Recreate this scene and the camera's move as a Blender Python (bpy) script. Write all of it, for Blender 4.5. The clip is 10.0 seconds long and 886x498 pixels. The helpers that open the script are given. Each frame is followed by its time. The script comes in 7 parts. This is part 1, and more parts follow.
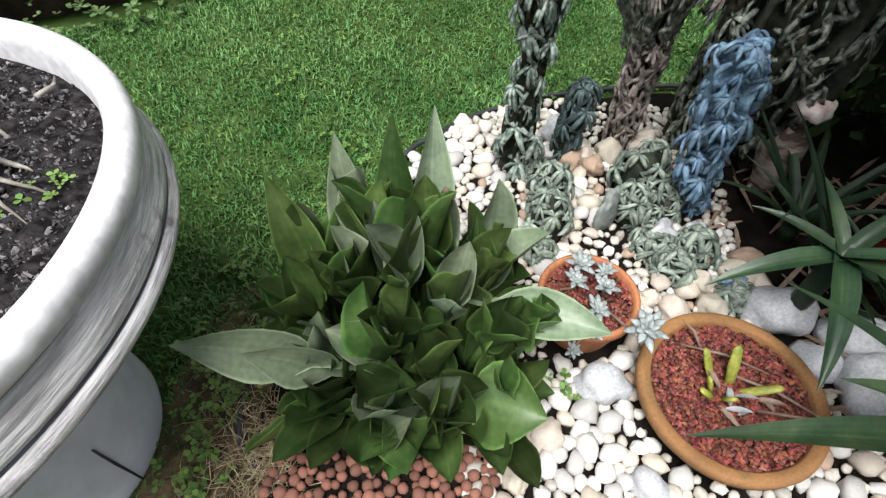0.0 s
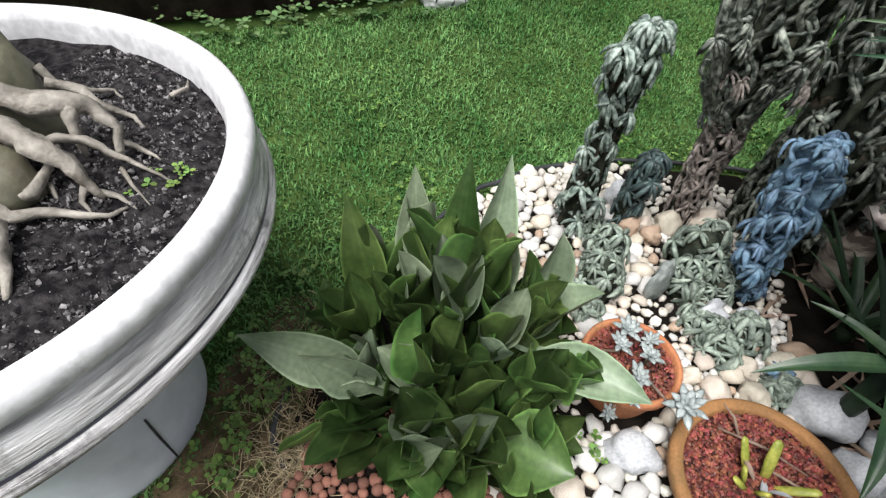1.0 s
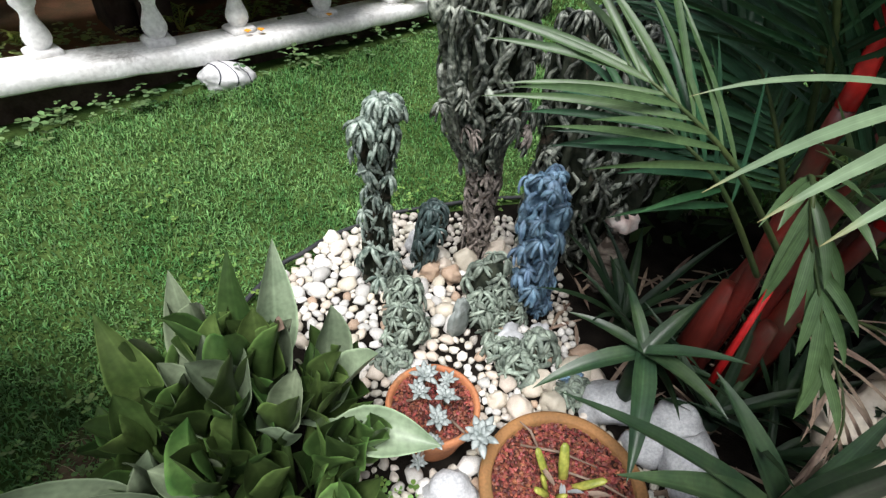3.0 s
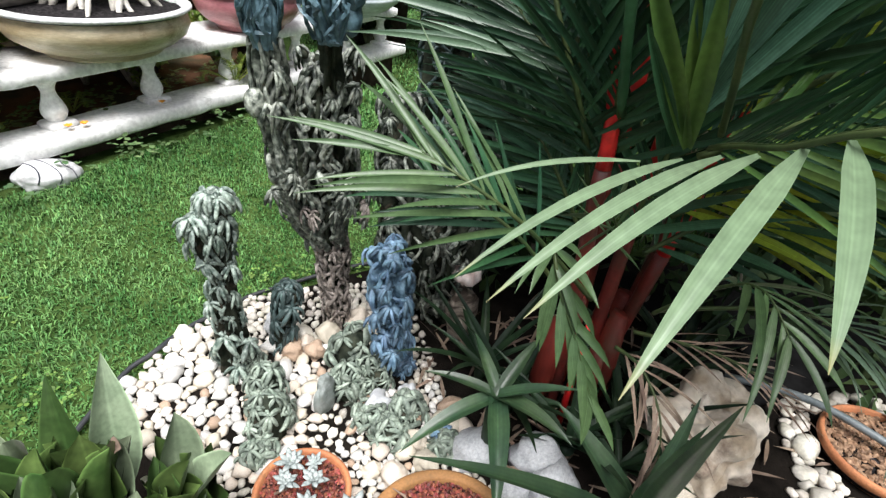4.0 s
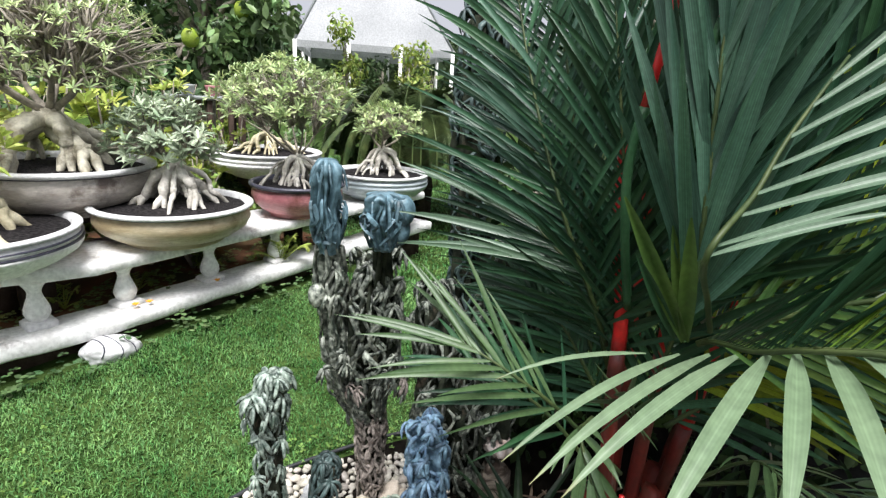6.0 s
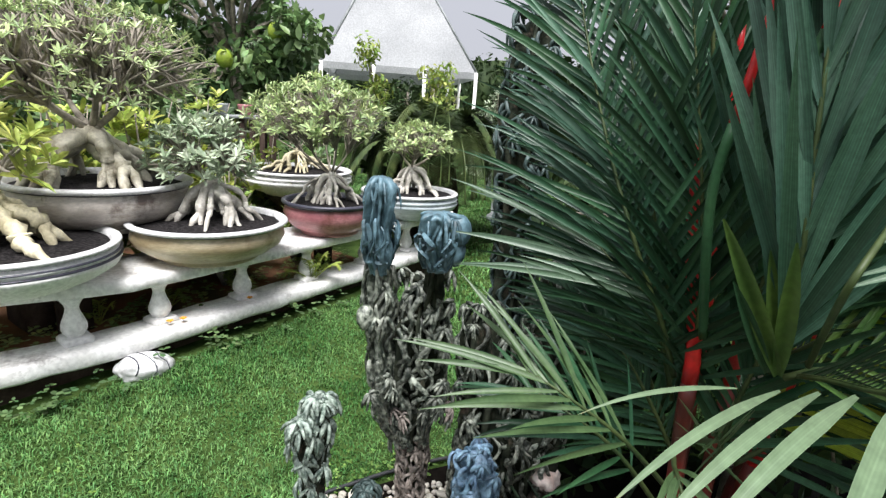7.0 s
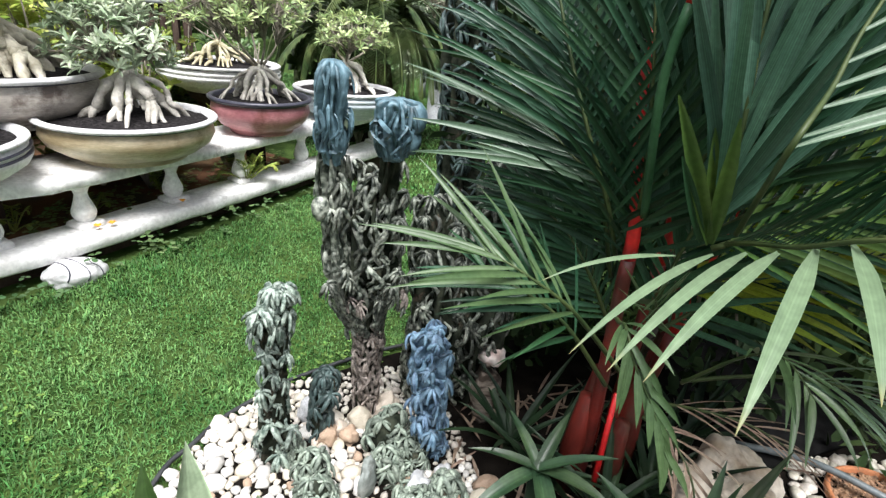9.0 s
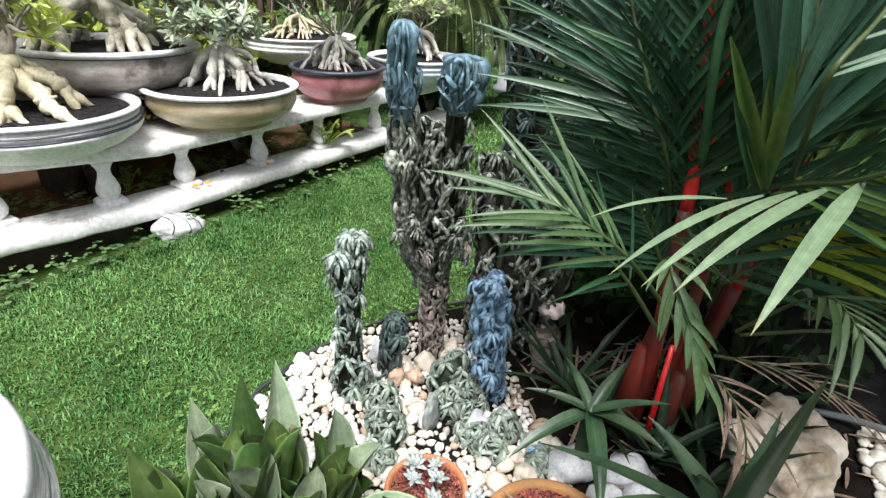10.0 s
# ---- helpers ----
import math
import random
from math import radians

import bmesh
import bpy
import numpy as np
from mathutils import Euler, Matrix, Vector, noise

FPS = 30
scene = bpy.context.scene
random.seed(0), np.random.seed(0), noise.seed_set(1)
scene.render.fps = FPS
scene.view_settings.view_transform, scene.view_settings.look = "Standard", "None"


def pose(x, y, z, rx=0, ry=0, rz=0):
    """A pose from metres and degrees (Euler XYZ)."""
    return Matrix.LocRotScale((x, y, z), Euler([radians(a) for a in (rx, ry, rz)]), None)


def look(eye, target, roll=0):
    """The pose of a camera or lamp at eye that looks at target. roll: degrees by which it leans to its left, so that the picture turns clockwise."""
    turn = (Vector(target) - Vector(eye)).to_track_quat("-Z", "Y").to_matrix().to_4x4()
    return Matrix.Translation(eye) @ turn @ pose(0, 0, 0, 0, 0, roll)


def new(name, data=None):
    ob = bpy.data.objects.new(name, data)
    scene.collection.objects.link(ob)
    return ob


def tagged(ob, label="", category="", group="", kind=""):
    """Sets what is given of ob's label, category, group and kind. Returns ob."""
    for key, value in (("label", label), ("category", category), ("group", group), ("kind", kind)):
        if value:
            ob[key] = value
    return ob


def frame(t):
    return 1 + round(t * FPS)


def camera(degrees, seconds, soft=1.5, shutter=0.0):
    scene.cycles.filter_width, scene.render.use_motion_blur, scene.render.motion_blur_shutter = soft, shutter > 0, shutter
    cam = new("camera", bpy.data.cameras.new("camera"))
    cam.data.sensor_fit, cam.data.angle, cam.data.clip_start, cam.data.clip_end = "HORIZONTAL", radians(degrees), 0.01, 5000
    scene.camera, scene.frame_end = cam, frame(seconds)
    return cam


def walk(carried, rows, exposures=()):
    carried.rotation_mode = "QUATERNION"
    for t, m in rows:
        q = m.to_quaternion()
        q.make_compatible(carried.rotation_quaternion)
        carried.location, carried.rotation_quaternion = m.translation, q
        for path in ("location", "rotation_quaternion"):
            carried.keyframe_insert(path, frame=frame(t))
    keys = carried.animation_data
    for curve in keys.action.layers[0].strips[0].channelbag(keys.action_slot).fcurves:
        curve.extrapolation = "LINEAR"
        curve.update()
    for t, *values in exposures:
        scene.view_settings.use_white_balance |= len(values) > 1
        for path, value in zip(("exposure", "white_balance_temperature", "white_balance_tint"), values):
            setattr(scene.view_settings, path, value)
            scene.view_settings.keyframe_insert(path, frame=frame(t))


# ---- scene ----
cam = camera(80.6, 10.0, 1.35)
EXPOSURES = [(0, 0.55), (2.5, 0.50), (4.0, 0.95), (5.5, 1.08), (6.2, 0.86), (7.3, 0.84), (8.0, 0.86), (9.0, 1.02), (10.0, 1.0)]
PATH = [
    (0, (0.162, 0.128, 1.07), (0.053, 1.389, -0.478), 0.7),
    (0.5, (0.158, 0.121, 1.102), (-0.018, 1.475, -0.36), 2.3),
    (1, (0.123, 0.09, 1.1), (-0.146, 1.434, -0.356), 5.7),
    (1.5, (0.175, 0.105, 1.11), (-0.093, 1.447, -0.348), 6.3),
    (2, (0.218, 0.116, 1.136), (0.01, 1.476, -0.316), 5.9),
    (2.5, (0.265, 0.12, 1.167), (0.21, 1.566, -0.214), 5.6),
    (2.7, (0.295, 0.121, 1.173), (0.321, 1.601, -0.171), 5.3),
    (3.8, (0.416, 0.097, 1.246), (0.927, 1.641, 0.082), 6.6),
    (4, (0.422, 0.082, 1.264), (1.017, 1.642, 0.162), 6.2),
    (4.5, (0.427, 0.036, 1.313), (1.18, 1.64, 0.386), 6.1),
    (5, (0.404, -0.001, 1.322), (1.185, 1.616, 0.443), 5.8),
    (5.5, (0.354, -0.016, 1.34), (1.036, 1.682, 0.533), 4.5),
    (6, (0.34, -0.03, 1.389), (0.896, 1.804, 0.818), 3.8),
    (6.2, (0.333, -0.043, 1.396), (0.877, 1.818, 0.907), 4.3),
    (7.3, (0.222, 0.09, 1.37), (0.707, 1.96, 0.853), 3.8),
    (7.5, (0.191, 0.121, 1.371), (0.701, 1.981, 0.841), 3.8),
    (8, (0.16, 0.154, 1.348), (0.846, 1.925, 0.721), 4.8),
    (8.5, (0.179, 0.109, 1.336), (0.928, 1.809, 0.594), 5.6),
    (9, (0.203, 0.022, 1.335), (0.928, 1.697, 0.518), 5.8),
    (9.5, (0.204, -0.052, 1.321), (0.831, 1.617, 0.415), 5.4),
    (10, (0.188, -0.091, 1.317), (0.654, 1.621, 0.393), 3.3),
]
walk(cam, [(t, look(eye, target, roll)) for t, eye, target, roll in PATH], EXPOSURES)


# ---- world and light ----
world = bpy.data.worlds.new("sky")
scene.world = world
world.use_nodes = True
wn, wl = world.node_tree.nodes, world.node_tree.links
sky = wn.new("ShaderNodeTexSky")
sky.sky_type = "NISHITA"
sky.sun_disc = False
sky.sun_elevation, sky.sun_rotation = radians(67.5), radians(197.5)
sky.air_density, sky.dust_density, sky.ozone_density = 1.0, 6.0, 1.0
soft_sky = wn.new("ShaderNodeMixRGB")
soft_sky.inputs[0].default_value = 0.85
soft_sky.inputs[2].default_value = (9.3, 9.5, 10.6, 1)
wl.new(sky.outputs[0], soft_sky.inputs[1])
wl.new(soft_sky.outputs[0], wn["Background"].inputs[0])
wn["Background"].inputs[1].default_value = 0.042
sun = new("sun", bpy.data.lights.new("sun", "SUN"))
sun.data.energy, sun.data.angle, sun.data.color = 4.7, radians(36), (1.0, 0.985, 0.985)
sun.matrix_basis = look((-0.6, -1.9, 4.8), (0, 0, 0))


# ---- mesh builder ----
class Shape:
    """Vertices and faces of one part, in metres."""

    def __init__(self):
        self.v, self.f, self.u = [], [], {}

    def add(self, verts, faces):
        n = len(self.v)
        self.v.extend(tuple(p) for p in verts)
        self.f.extend(tuple(i + n for i in f) for f in faces)
        return self

    def tube(self, pts, radii, n=8, flat=1.0, wob=0.0):
        pts = [Vector(p) for p in pts]
        ring0, m = len(self.v), len(pts)
        side = None
        for i, p in enumerate(pts):
            d = (pts[min(i + 1, m - 1)] - pts[max(i - 1, 0)]).normalized()
            ref = side if side is not None else (Vector((0, 0, 1)) if abs(d.z) < 0.9 else Vector((1, 0, 0)))
            if side is None:
                side = d.cross(ref).normalized()
            else:
                side = (side - d * side.dot(d)).normalized()
            up = d.cross(side)
            for k in range(n):
                a = 2 * math.pi * k / n
                r = radii[i] * (1 + wob * noise.noise(p * 40 + Vector((math.cos(a), math.sin(a), 0)) * 1.5))
                self.v.append(tuple(p + side * (math.cos(a) * r) + up * (math.sin(a) * r * flat)))
        for i in range(m - 1):
            for k in range(n):
                a, b = ring0 + i * n + k, ring0 + i * n + (k + 1) % n
                self.f.append((a, b, b + n, a + n))
        self.f.append(tuple(ring0 + k for k in reversed(range(n))))
        self.f.append(tuple(ring0 + (m - 1) * n + k for k in range(n)))
        return self

    def lathe(self, profile, centre=(0, 0, 0), n=64, rough=0.0, base=True, top=True):
        c = Vector(centre)
        s0, m = len(self.v), len(profile)
        for r, z in profile:
            for k in range(n):
                a = 2 * math.pi * k / n
                q = r * (1 + rough * noise.noise(Vector((math.cos(a) * 2, math.sin(a) * 2, z * 8))))
                self.v.append((c.x + q * math.cos(a), c.y + q * math.sin(a), c.z + z))
        for i in range(m - 1):
            for k in range(n):
                a, b = s0 + i * n + k, s0 + i * n + (k + 1) % n
                self.f.append((a, b, b + n, a + n))
        if base and profile[0][0] > 1e-4:
            self.f.append(tuple(s0 + k for k in reversed(range(n))))
        if top and profile[-1][0] > 1e-4:
            self.f.append(tuple(s0 + (m - 1) * n + k for k in range(n)))
        return self

    def leaf(self, base, way, up, length, width, droop=0.3, fold=0.25, rows=7, shape=None, twist=0.0, wave=0.0, seed=0.0, cols=2):
        """A blade from base along way; droop bends it towards the ground, fold lifts its two halves."""
        p, d = Vector(base), Vector(way).normalized()
        side = d.cross(Vector(up)).normalized()
        shape = shape or (lambda s: (math.sin(math.pi * min(1, s * 0.92 + 0.08)) ** 0.75))
        s0 = len(self.v)
        step = length / rows
        down = Vector((0, 0, -1))
        for i in range(rows + 1):
            s = i / rows
            nrm = side.cross(d).normalized()
            h = 0.5 * width * shape(s)
            for k in range(-cols, cols + 1):
                q = k / cols
                lift = (abs(q) if cols < 3 else 1.25 * q * q) * fold * h + (wave * h * math.sin(9 * s + seed + q) * abs(q))
                self.u[len(self.v)] = (q, s)
                self.v.append(tuple(p + side * (q * h * math.cos(fold * 0.6)) + nrm * lift))
            p = p + d * step
            d = (d + down * (droop / rows) * (0.4 + 1.2 * s)).normalized()
            side = (side - d * side.dot(d)).normalized()
            if twist:
                side = (Matrix.Rotation(twist / rows, 3, d) @ side).normalized()
        w = 2 * cols + 1
        for i in range(rows):
            for k in range(w - 1):
                a = s0 + i * w + k
                self.f.append((a, a + 1, a + w + 1, a + w))
        return self

    def many(self, verts, faces, mats):
        """Copies of a small template at the 4x4 matrices given."""
        t = np.array(verts, float)
        t = np.c_[t, np.ones(len(t))]
        for m in mats:
            q = (t @ np.array(m).T)[:, :3]
            self.add(q.tolist(), faces)
        return self


ORIGIN = {}


def mesh_of(name, shape, material, smooth=True):
    me = bpy.data.meshes.new(name)
    me.from_pydata(shape.v, [], shape.f)
    if smooth:
        me.polygons.foreach_set("use_smooth", [True] * len(me.polygons))
    me.materials.append(material)
    if shape.u:
        for i, tag in enumerate(("across", "along")):
            at = me.attributes.new(tag, "FLOAT", "POINT")
            at.data.foreach_set("value", [shape.u.get(k, (0.0, 0.0))[i] for k in range(len(shape.v))])
    me.update()
    return me


def thing(name, label, category, at=(0, 0, 0), group="", kind=""):
    ob = new(name)
    ob.empty_display_size = 0.05
    ob.location = at
    ORIGIN[ob] = Vector(at)
    return tagged(ob, label, category, group, kind)


def part(name, shape, material, parent, label="", smooth=True, kind=""):
    """One mesh object under a thing or part; the shape is given in the thing's world place."""
    ob = new(name, shape if isinstance(shape, bpy.types.Mesh) else mesh_of(name, shape, material, smooth))
    ob.parent = parent
    ob.location = -ORIGIN[parent]
    ORIGIN[ob] = Vector((0, 0, 0))
    return tagged(ob, label, kind=kind)


def solo(name, shape, material, label, category, group="", kind="", smooth=True):
    ob = new(name, mesh_of(name, shape, material, smooth))
    ORIGIN[ob] = Vector((0, 0, 0))
    return tagged(ob, label, category, group, kind)


def piece(name, mesh, parent, m):
    ob = new(name, mesh)
    ob.parent = parent
    ob.matrix_basis = Matrix.Translation(-ORIGIN[parent]) @ m
    return ob


def box(c, s, bevel=0.0):
    """A box with chamfered upright and top edges."""
    x, y, z = s[0] / 2, s[1] / 2, s[2] / 2
    b = bevel
    sh = Shape()
    rings = [(x - b, y - b, -z), (x, y, -z + b), (x, y, z - b), (x - b, y - b, z)] if b else [(x, y, -z), (x, y, z)]
    vs, n = [], 8 if b else 4
    for rx, ry, rz in rings:
        if b:
            vs += [(c[0] + a, c[1] + d, c[2] + rz) for a, d in ((rx - b, -ry), (rx, -ry + b), (rx, ry - b), (rx - b, ry), (-rx + b, ry), (-rx, ry - b), (-rx, -ry + b), (-rx + b, -ry))]
        else:
            vs += [(c[0] + a, c[1] + d, c[2] + rz) for a, d in ((rx, -ry), (rx, ry), (-rx, ry), (-rx, -ry))]
    fs = []
    for i in range(len(rings) - 1):
        for k in range(n):
            a, q = i * n + k, i * n + (k + 1) % n
            fs.append((a, q, q + n, a + n))
    fs.append(tuple(reversed(range(n))))
    fs.append(tuple((len(rings) - 1) * n + k for k in range(n)))
    return sh.add(vs, fs)


def moved(shape, m):
    out = Shape()
    out.v = [tuple(m @ Vector(p)) for p in shape.v]
    out.f = list(shape.f)
    return out


def ball(detail=2):
    bm = bmesh.new()
    bmesh.ops.create_icosphere(bm, subdivisions=detail, radius=1)
    vs = [v.co.copy() for v in bm.verts]
    fs = [tuple(v.index for v in f.verts) for f in bm.faces]
    bm.free()
    return vs, fs


BALL2, BALL3, BALL4 = ball(2), ball(3), ball(5)


def stone(radii, seed, rough=0.25, detail=2, freq=1.2, facet=0.0):
    vs, fs = (BALL2, BALL3, BALL4)[detail - 2]
    off = Vector((seed * 7.3, seed * 3.1, seed * 5.7))
    out = []
    for v in vs:
        k = 1 + rough * noise.noise(v * freq + off) + rough * 0.35 * noise.noise(v * freq * 2.7 + off)
        if facet:
            k += facet * (noise.cell(v * 2.2 + off) - 0.5)
        out.append((v.x * radii[0] * k, v.y * radii[1] * k, v.z * radii[2] * k))
    return Shape().add(out, fs)


# ---- materials ----
def mat(name, c1, c2, scale=12.0, rough=0.6, bump=0.15, fine=120.0, vary=0.0, hue=0.0, metal=0.0, thin=0.0, spec=0.5, per_object=False, stain=None, stain_at=0.62, coat=0.0, contrast=(0.35, 0.65), stretch=(1, 1, 1), veins=0.0, dry_tip=None, lit_margin=0.0):
    """Two tones in broad patches, fine grain with relief, and a tone of its own for each piece."""
    m = bpy.data.materials.new(name)
    m.use_nodes = True
    n, l = m.node_tree.nodes, m.node_tree.links
    p = n["Principled BSDF"]
    co = n.new("ShaderNodeTexCoord")
    mp = n.new("ShaderNodeMapping")
    mp.inputs["Scale"].default_value = stretch
    l.new(co.outputs["Object"], mp.inputs[0])
    a = n.new("ShaderNodeTexNoise")
    a.inputs["Scale"].default_value, a.inputs["Detail"].default_value = scale, 5
    l.new(mp.outputs[0], a.inputs["Vector"])
    r = n.new("ShaderNodeValToRGB")
    r.color_ramp.elements[0].position, r.color_ramp.elements[1].position = contrast
    r.color_ramp.elements[0].color, r.color_ramp.elements[1].color = (*c1, 1), (*c2, 1)
    l.new(a.outputs["Fac"], r.inputs[0])
    out = r.outputs[0]
    b = n.new("ShaderNodeTexNoise")
    b.inputs["Scale"].default_value, b.inputs["Detail"].default_value = fine, 4
    l.new(mp.outputs[0], b.inputs["Vector"])
    if stain:
        s = n.new("ShaderNodeTexNoise")
        s.inputs["Scale"].default_value, s.inputs["Detail"].default_value, s.inputs["Roughness"].default_value = scale * 0.6, 8, 0.7
        l.new(co.outputs["Object"], s.inputs["Vector"])
        sr = n.new("ShaderNodeValToRGB")
        sr.color_ramp.elements[0].position, sr.color_ramp.elements[1].position = stain_at - 0.06, stain_at + 0.08
        l.new(s.outputs["Fac"], sr.inputs[0])
        mx = n.new("ShaderNodeMixRGB")
        l.new(sr.outputs[0], mx.inputs[0])
        l.new(out, mx.inputs[1])
        mx.inputs[2].default_value = (*stain, 1)
        out = mx.outputs[0]
    if dry_tip:
        ta = n.new("ShaderNodeAttribute")
        ta.attribute_name = "along"
        tm = n.new("ShaderNodeMapRange")
        tm.inputs[1].default_value, tm.inputs[2].default_value = 0.90, 1.0
        l.new(ta.outputs["Fac"], tm.inputs[0])
        tx = n.new("ShaderNodeMixRGB")
        l.new(tm.outputs[0], tx.inputs[0])
        l.new(out, tx.inputs[1])
        tx.inputs[2].default_value = (*dry_tip, 1)
        out = tx.outputs[0]
    hs = n.new("ShaderNodeHueSaturation")
    l.new(out, hs.inputs["Color"])
    if per_object:
        rnd = n.new("ShaderNodeObjectInfo").outputs["Random"]
    else:
        rnd = n.new("ShaderNodeNewGeometry").outputs["Random Per Island"]
    vr = n.new("ShaderNodeMapRange")
    vr.inputs[3].default_value, vr.inputs[4].default_value = 1 - vary, 1 + vary
    l.new(rnd, vr.inputs[0])
    fg = n.new("ShaderNodeMapRange")
    fg.inputs[1].default_value, fg.inputs[2].default_value = 0.3, 0.7
    fg.inputs[3].default_value, fg.inputs[4].default_value = 0.82, 1.15
    l.new(b.outputs["Fac"], fg.inputs[0])
    mu = n.new("ShaderNodeMath")
    mu.operation = "MULTIPLY"
    l.new(vr.outputs[0], mu.inputs[0])
    l.new(fg.outputs[0], mu.inputs[1])
    value = mu.outputs[0]
    if veins:
        va = n.new("ShaderNodeAttribute")
        va.attribute_name = "across"
        vs = n.new("ShaderNodeMath")
        vs.operation = "MULTIPLY"
        vs.inputs[1].default_value = 19.0
        l.new(va.outputs["Fac"], vs.inputs[0])
        vc = n.new("ShaderNodeMath")
        vc.operation = "COSINE"
        l.new(vs.outputs[0], vc.inputs[0])
        vm = n.new("ShaderNodeMapRange")
        vm.inputs[1].default_value, vm.inputs[2].default_value = -1, 1
        vm.inputs[3].default_value, vm.inputs[4].default_value = 1 - veins, 1 + veins
        l.new(vc.outputs[0], vm.inputs[0])
        ab = n.new("ShaderNodeMath")
        ab.operation = "ABSOLUTE"
        l.new(va.outputs["Fac"], ab.inputs[0])
        rib = n.new("ShaderNodeMapRange")
        rib.inputs[1].default_value, rib.inputs[2].default_value = 0.03, 0.10
        rib.inputs[3].default_value, rib.inputs[4].default_value = 1 + 2.2 * veins, 1.0
        l.new(ab.outputs[0], rib.inputs[0])
        # pale leaf edge, with the highlight along it put into the colour
        edge = n.new("ShaderNodeMapRange")
        edge.inputs[1].default_value, edge.inputs[2].default_value = 0.88, 0.97
        edge.inputs[3].default_value, edge.inputs[4].default_value = 1.0, 1.0 + lit_margin
        l.new(ab.outputs[0], edge.inputs[0])
        for w in (vm, rib, edge):
            mq = n.new("ShaderNodeMath")
            mq.operation = "MULTIPLY"
            l.new(value, mq.inputs[0])
            l.new(w.outputs[0], mq.inputs[1])
            value = mq.outputs[0]
    l.new(value, hs.inputs["Value"])
    if hue:
        hm = n.new("ShaderNodeMath")
        hm.operation = "MULTIPLY_ADD"
        hm.inputs[1].default_value, hm.inputs[2].default_value = 2 * hue, 0.5 - hue
        fr = n.new("ShaderNodeMath")
        fr.operation = "FRACT"
        f2 = n.new("ShaderNodeMath")
        f2.operation = "MULTIPLY"
        f2.inputs[1].default_value = 7.31
        l.new(rnd, f2.inputs[0])
        l.new(f2.outputs[0], fr.inputs[0])
        l.new(fr.outputs[0], hm.inputs[0])
        l.new(hm.outputs[0], hs.inputs["Hue"])
    l.new(hs.outputs[0], p.inputs["Base Color"])
    p.inputs["Roughness"].default_value, p.inputs["Metallic"].default_value = rough, metal
    p.inputs["Specular IOR Level"].default_value = spec
    p.inputs["Coat Weight"].default_value = coat
    if bump:
        bp = n.new("ShaderNodeBump")
        bp.inputs["Strength"].default_value, bp.inputs["Distance"].default_value = bump, 0.004
        l.new(b.outputs["Fac"], bp.inputs["Height"])
        l.new(bp.outputs[0], p.inputs["Normal"])
    if thin:
        tr = n.new("ShaderNodeBsdfTranslucent")
        l.new(hs.outputs[0], tr.inputs[0])
        ms = n.new("ShaderNodeMixShader")
        ms.inputs[0].default_value = thin
        l.new(p.outputs[0], ms.inputs[1])
        l.new(tr.outputs[0], ms.inputs[2])
        l.new(ms.outputs[0], n["Material Output"].inputs[0])
    return m


M_LAWN = mat("lawn_soil", (0.022, 0.045, 0.011), (0.055, 0.09, 0.024), 9, 0.95, 0.6, 150, spec=0.05)
M_GRASS = mat("grass", (0.064, 0.168, 0.044), (0.155, 0.30, 0.098), 3.4, 0.55, 0, 30, vary=0.5, hue=0.02, thin=0.3, contrast=(0.36, 0.64), spec=0.2)
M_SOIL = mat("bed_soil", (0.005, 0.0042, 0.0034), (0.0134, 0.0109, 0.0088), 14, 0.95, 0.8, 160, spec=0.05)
M_POTSOIL = mat("pot_soil", (0.005, 0.0045, 0.005), (0.042, 0.038, 0.039), 75, 0.95, 1.0, 260, contrast=(0.40, 0.70), spec=0.12)
M_WORN = mat("trodden_earth", (0.055, 0.040, 0.024), (0.16, 0.115, 0.070), 22, 0.95, 0.9, 130, stain=(0.04, 0.06, 0.018), stain_at=0.55, spec=0.1)
M_EARTH = mat("red_earth", (0.20, 0.095, 0.055), (0.06, 0.05, 0.028), 5, 0.95, 0.7, 120, spec=0.1)
M_PEBBLE = mat("white_pebble", (0.44, 0.43, 0.40), (0.66, 0.65, 0.62), 22, 0.6, 0.25, 120, vary=0.24, hue=0.02, per_object=True, stain=(0.33, 0.30, 0.25), stain_at=0.66)
M_PEBBLE_S = mat("cream_pebble", (0.38, 0.35, 0.29), (0.60, 0.57, 0.51), 24, 0.65, 0.25, 120, vary=0.3, hue=0.02)
M_PEBBLE_C = mat("cream_stone", (0.42, 0.36, 0.28), (0.58, 0.53, 0.45), 20, 0.6, 0.15, 150, vary=0.15, hue=0.015, per_object=True)
M_TAN = mat("tan_stone", (0.30, 0.20, 0.135), (0.46, 0.35, 0.26), 16, 0.7, 0.3, 130, vary=0.15, per_object=True)
M_BOULDER = mat("boulder", (0.34, 0.27, 0.19), (0.66, 0.60, 0.51), 9, 0.85, 1.0, 45, stain=(0.16, 0.11, 0.08), stain_at=0.60)
M_WHITESTONE = mat("white_stone", (0.34, 0.355, 0.37), (0.50, 0.51, 0.52), 9, 0.6, 0.3, 70, stain=(0.36, 0.34, 0.30), stain_at=0.66)
M_TERRA = mat("terracotta", (0.36, 0.13, 0.055), (0.46, 0.19, 0.08), 12, 0.75, 0.25, 160, stain=(0.20, 0.11, 0.05), stain_at=0.6)
M_TERRA2 = mat("weathered_terracotta", (0.20, 0.10, 0.035), (0.30, 0.145, 0.05), 9, 0.8, 0.3, 160, stain=(0.12, 0.09, 0.03), stain_at=0.58)
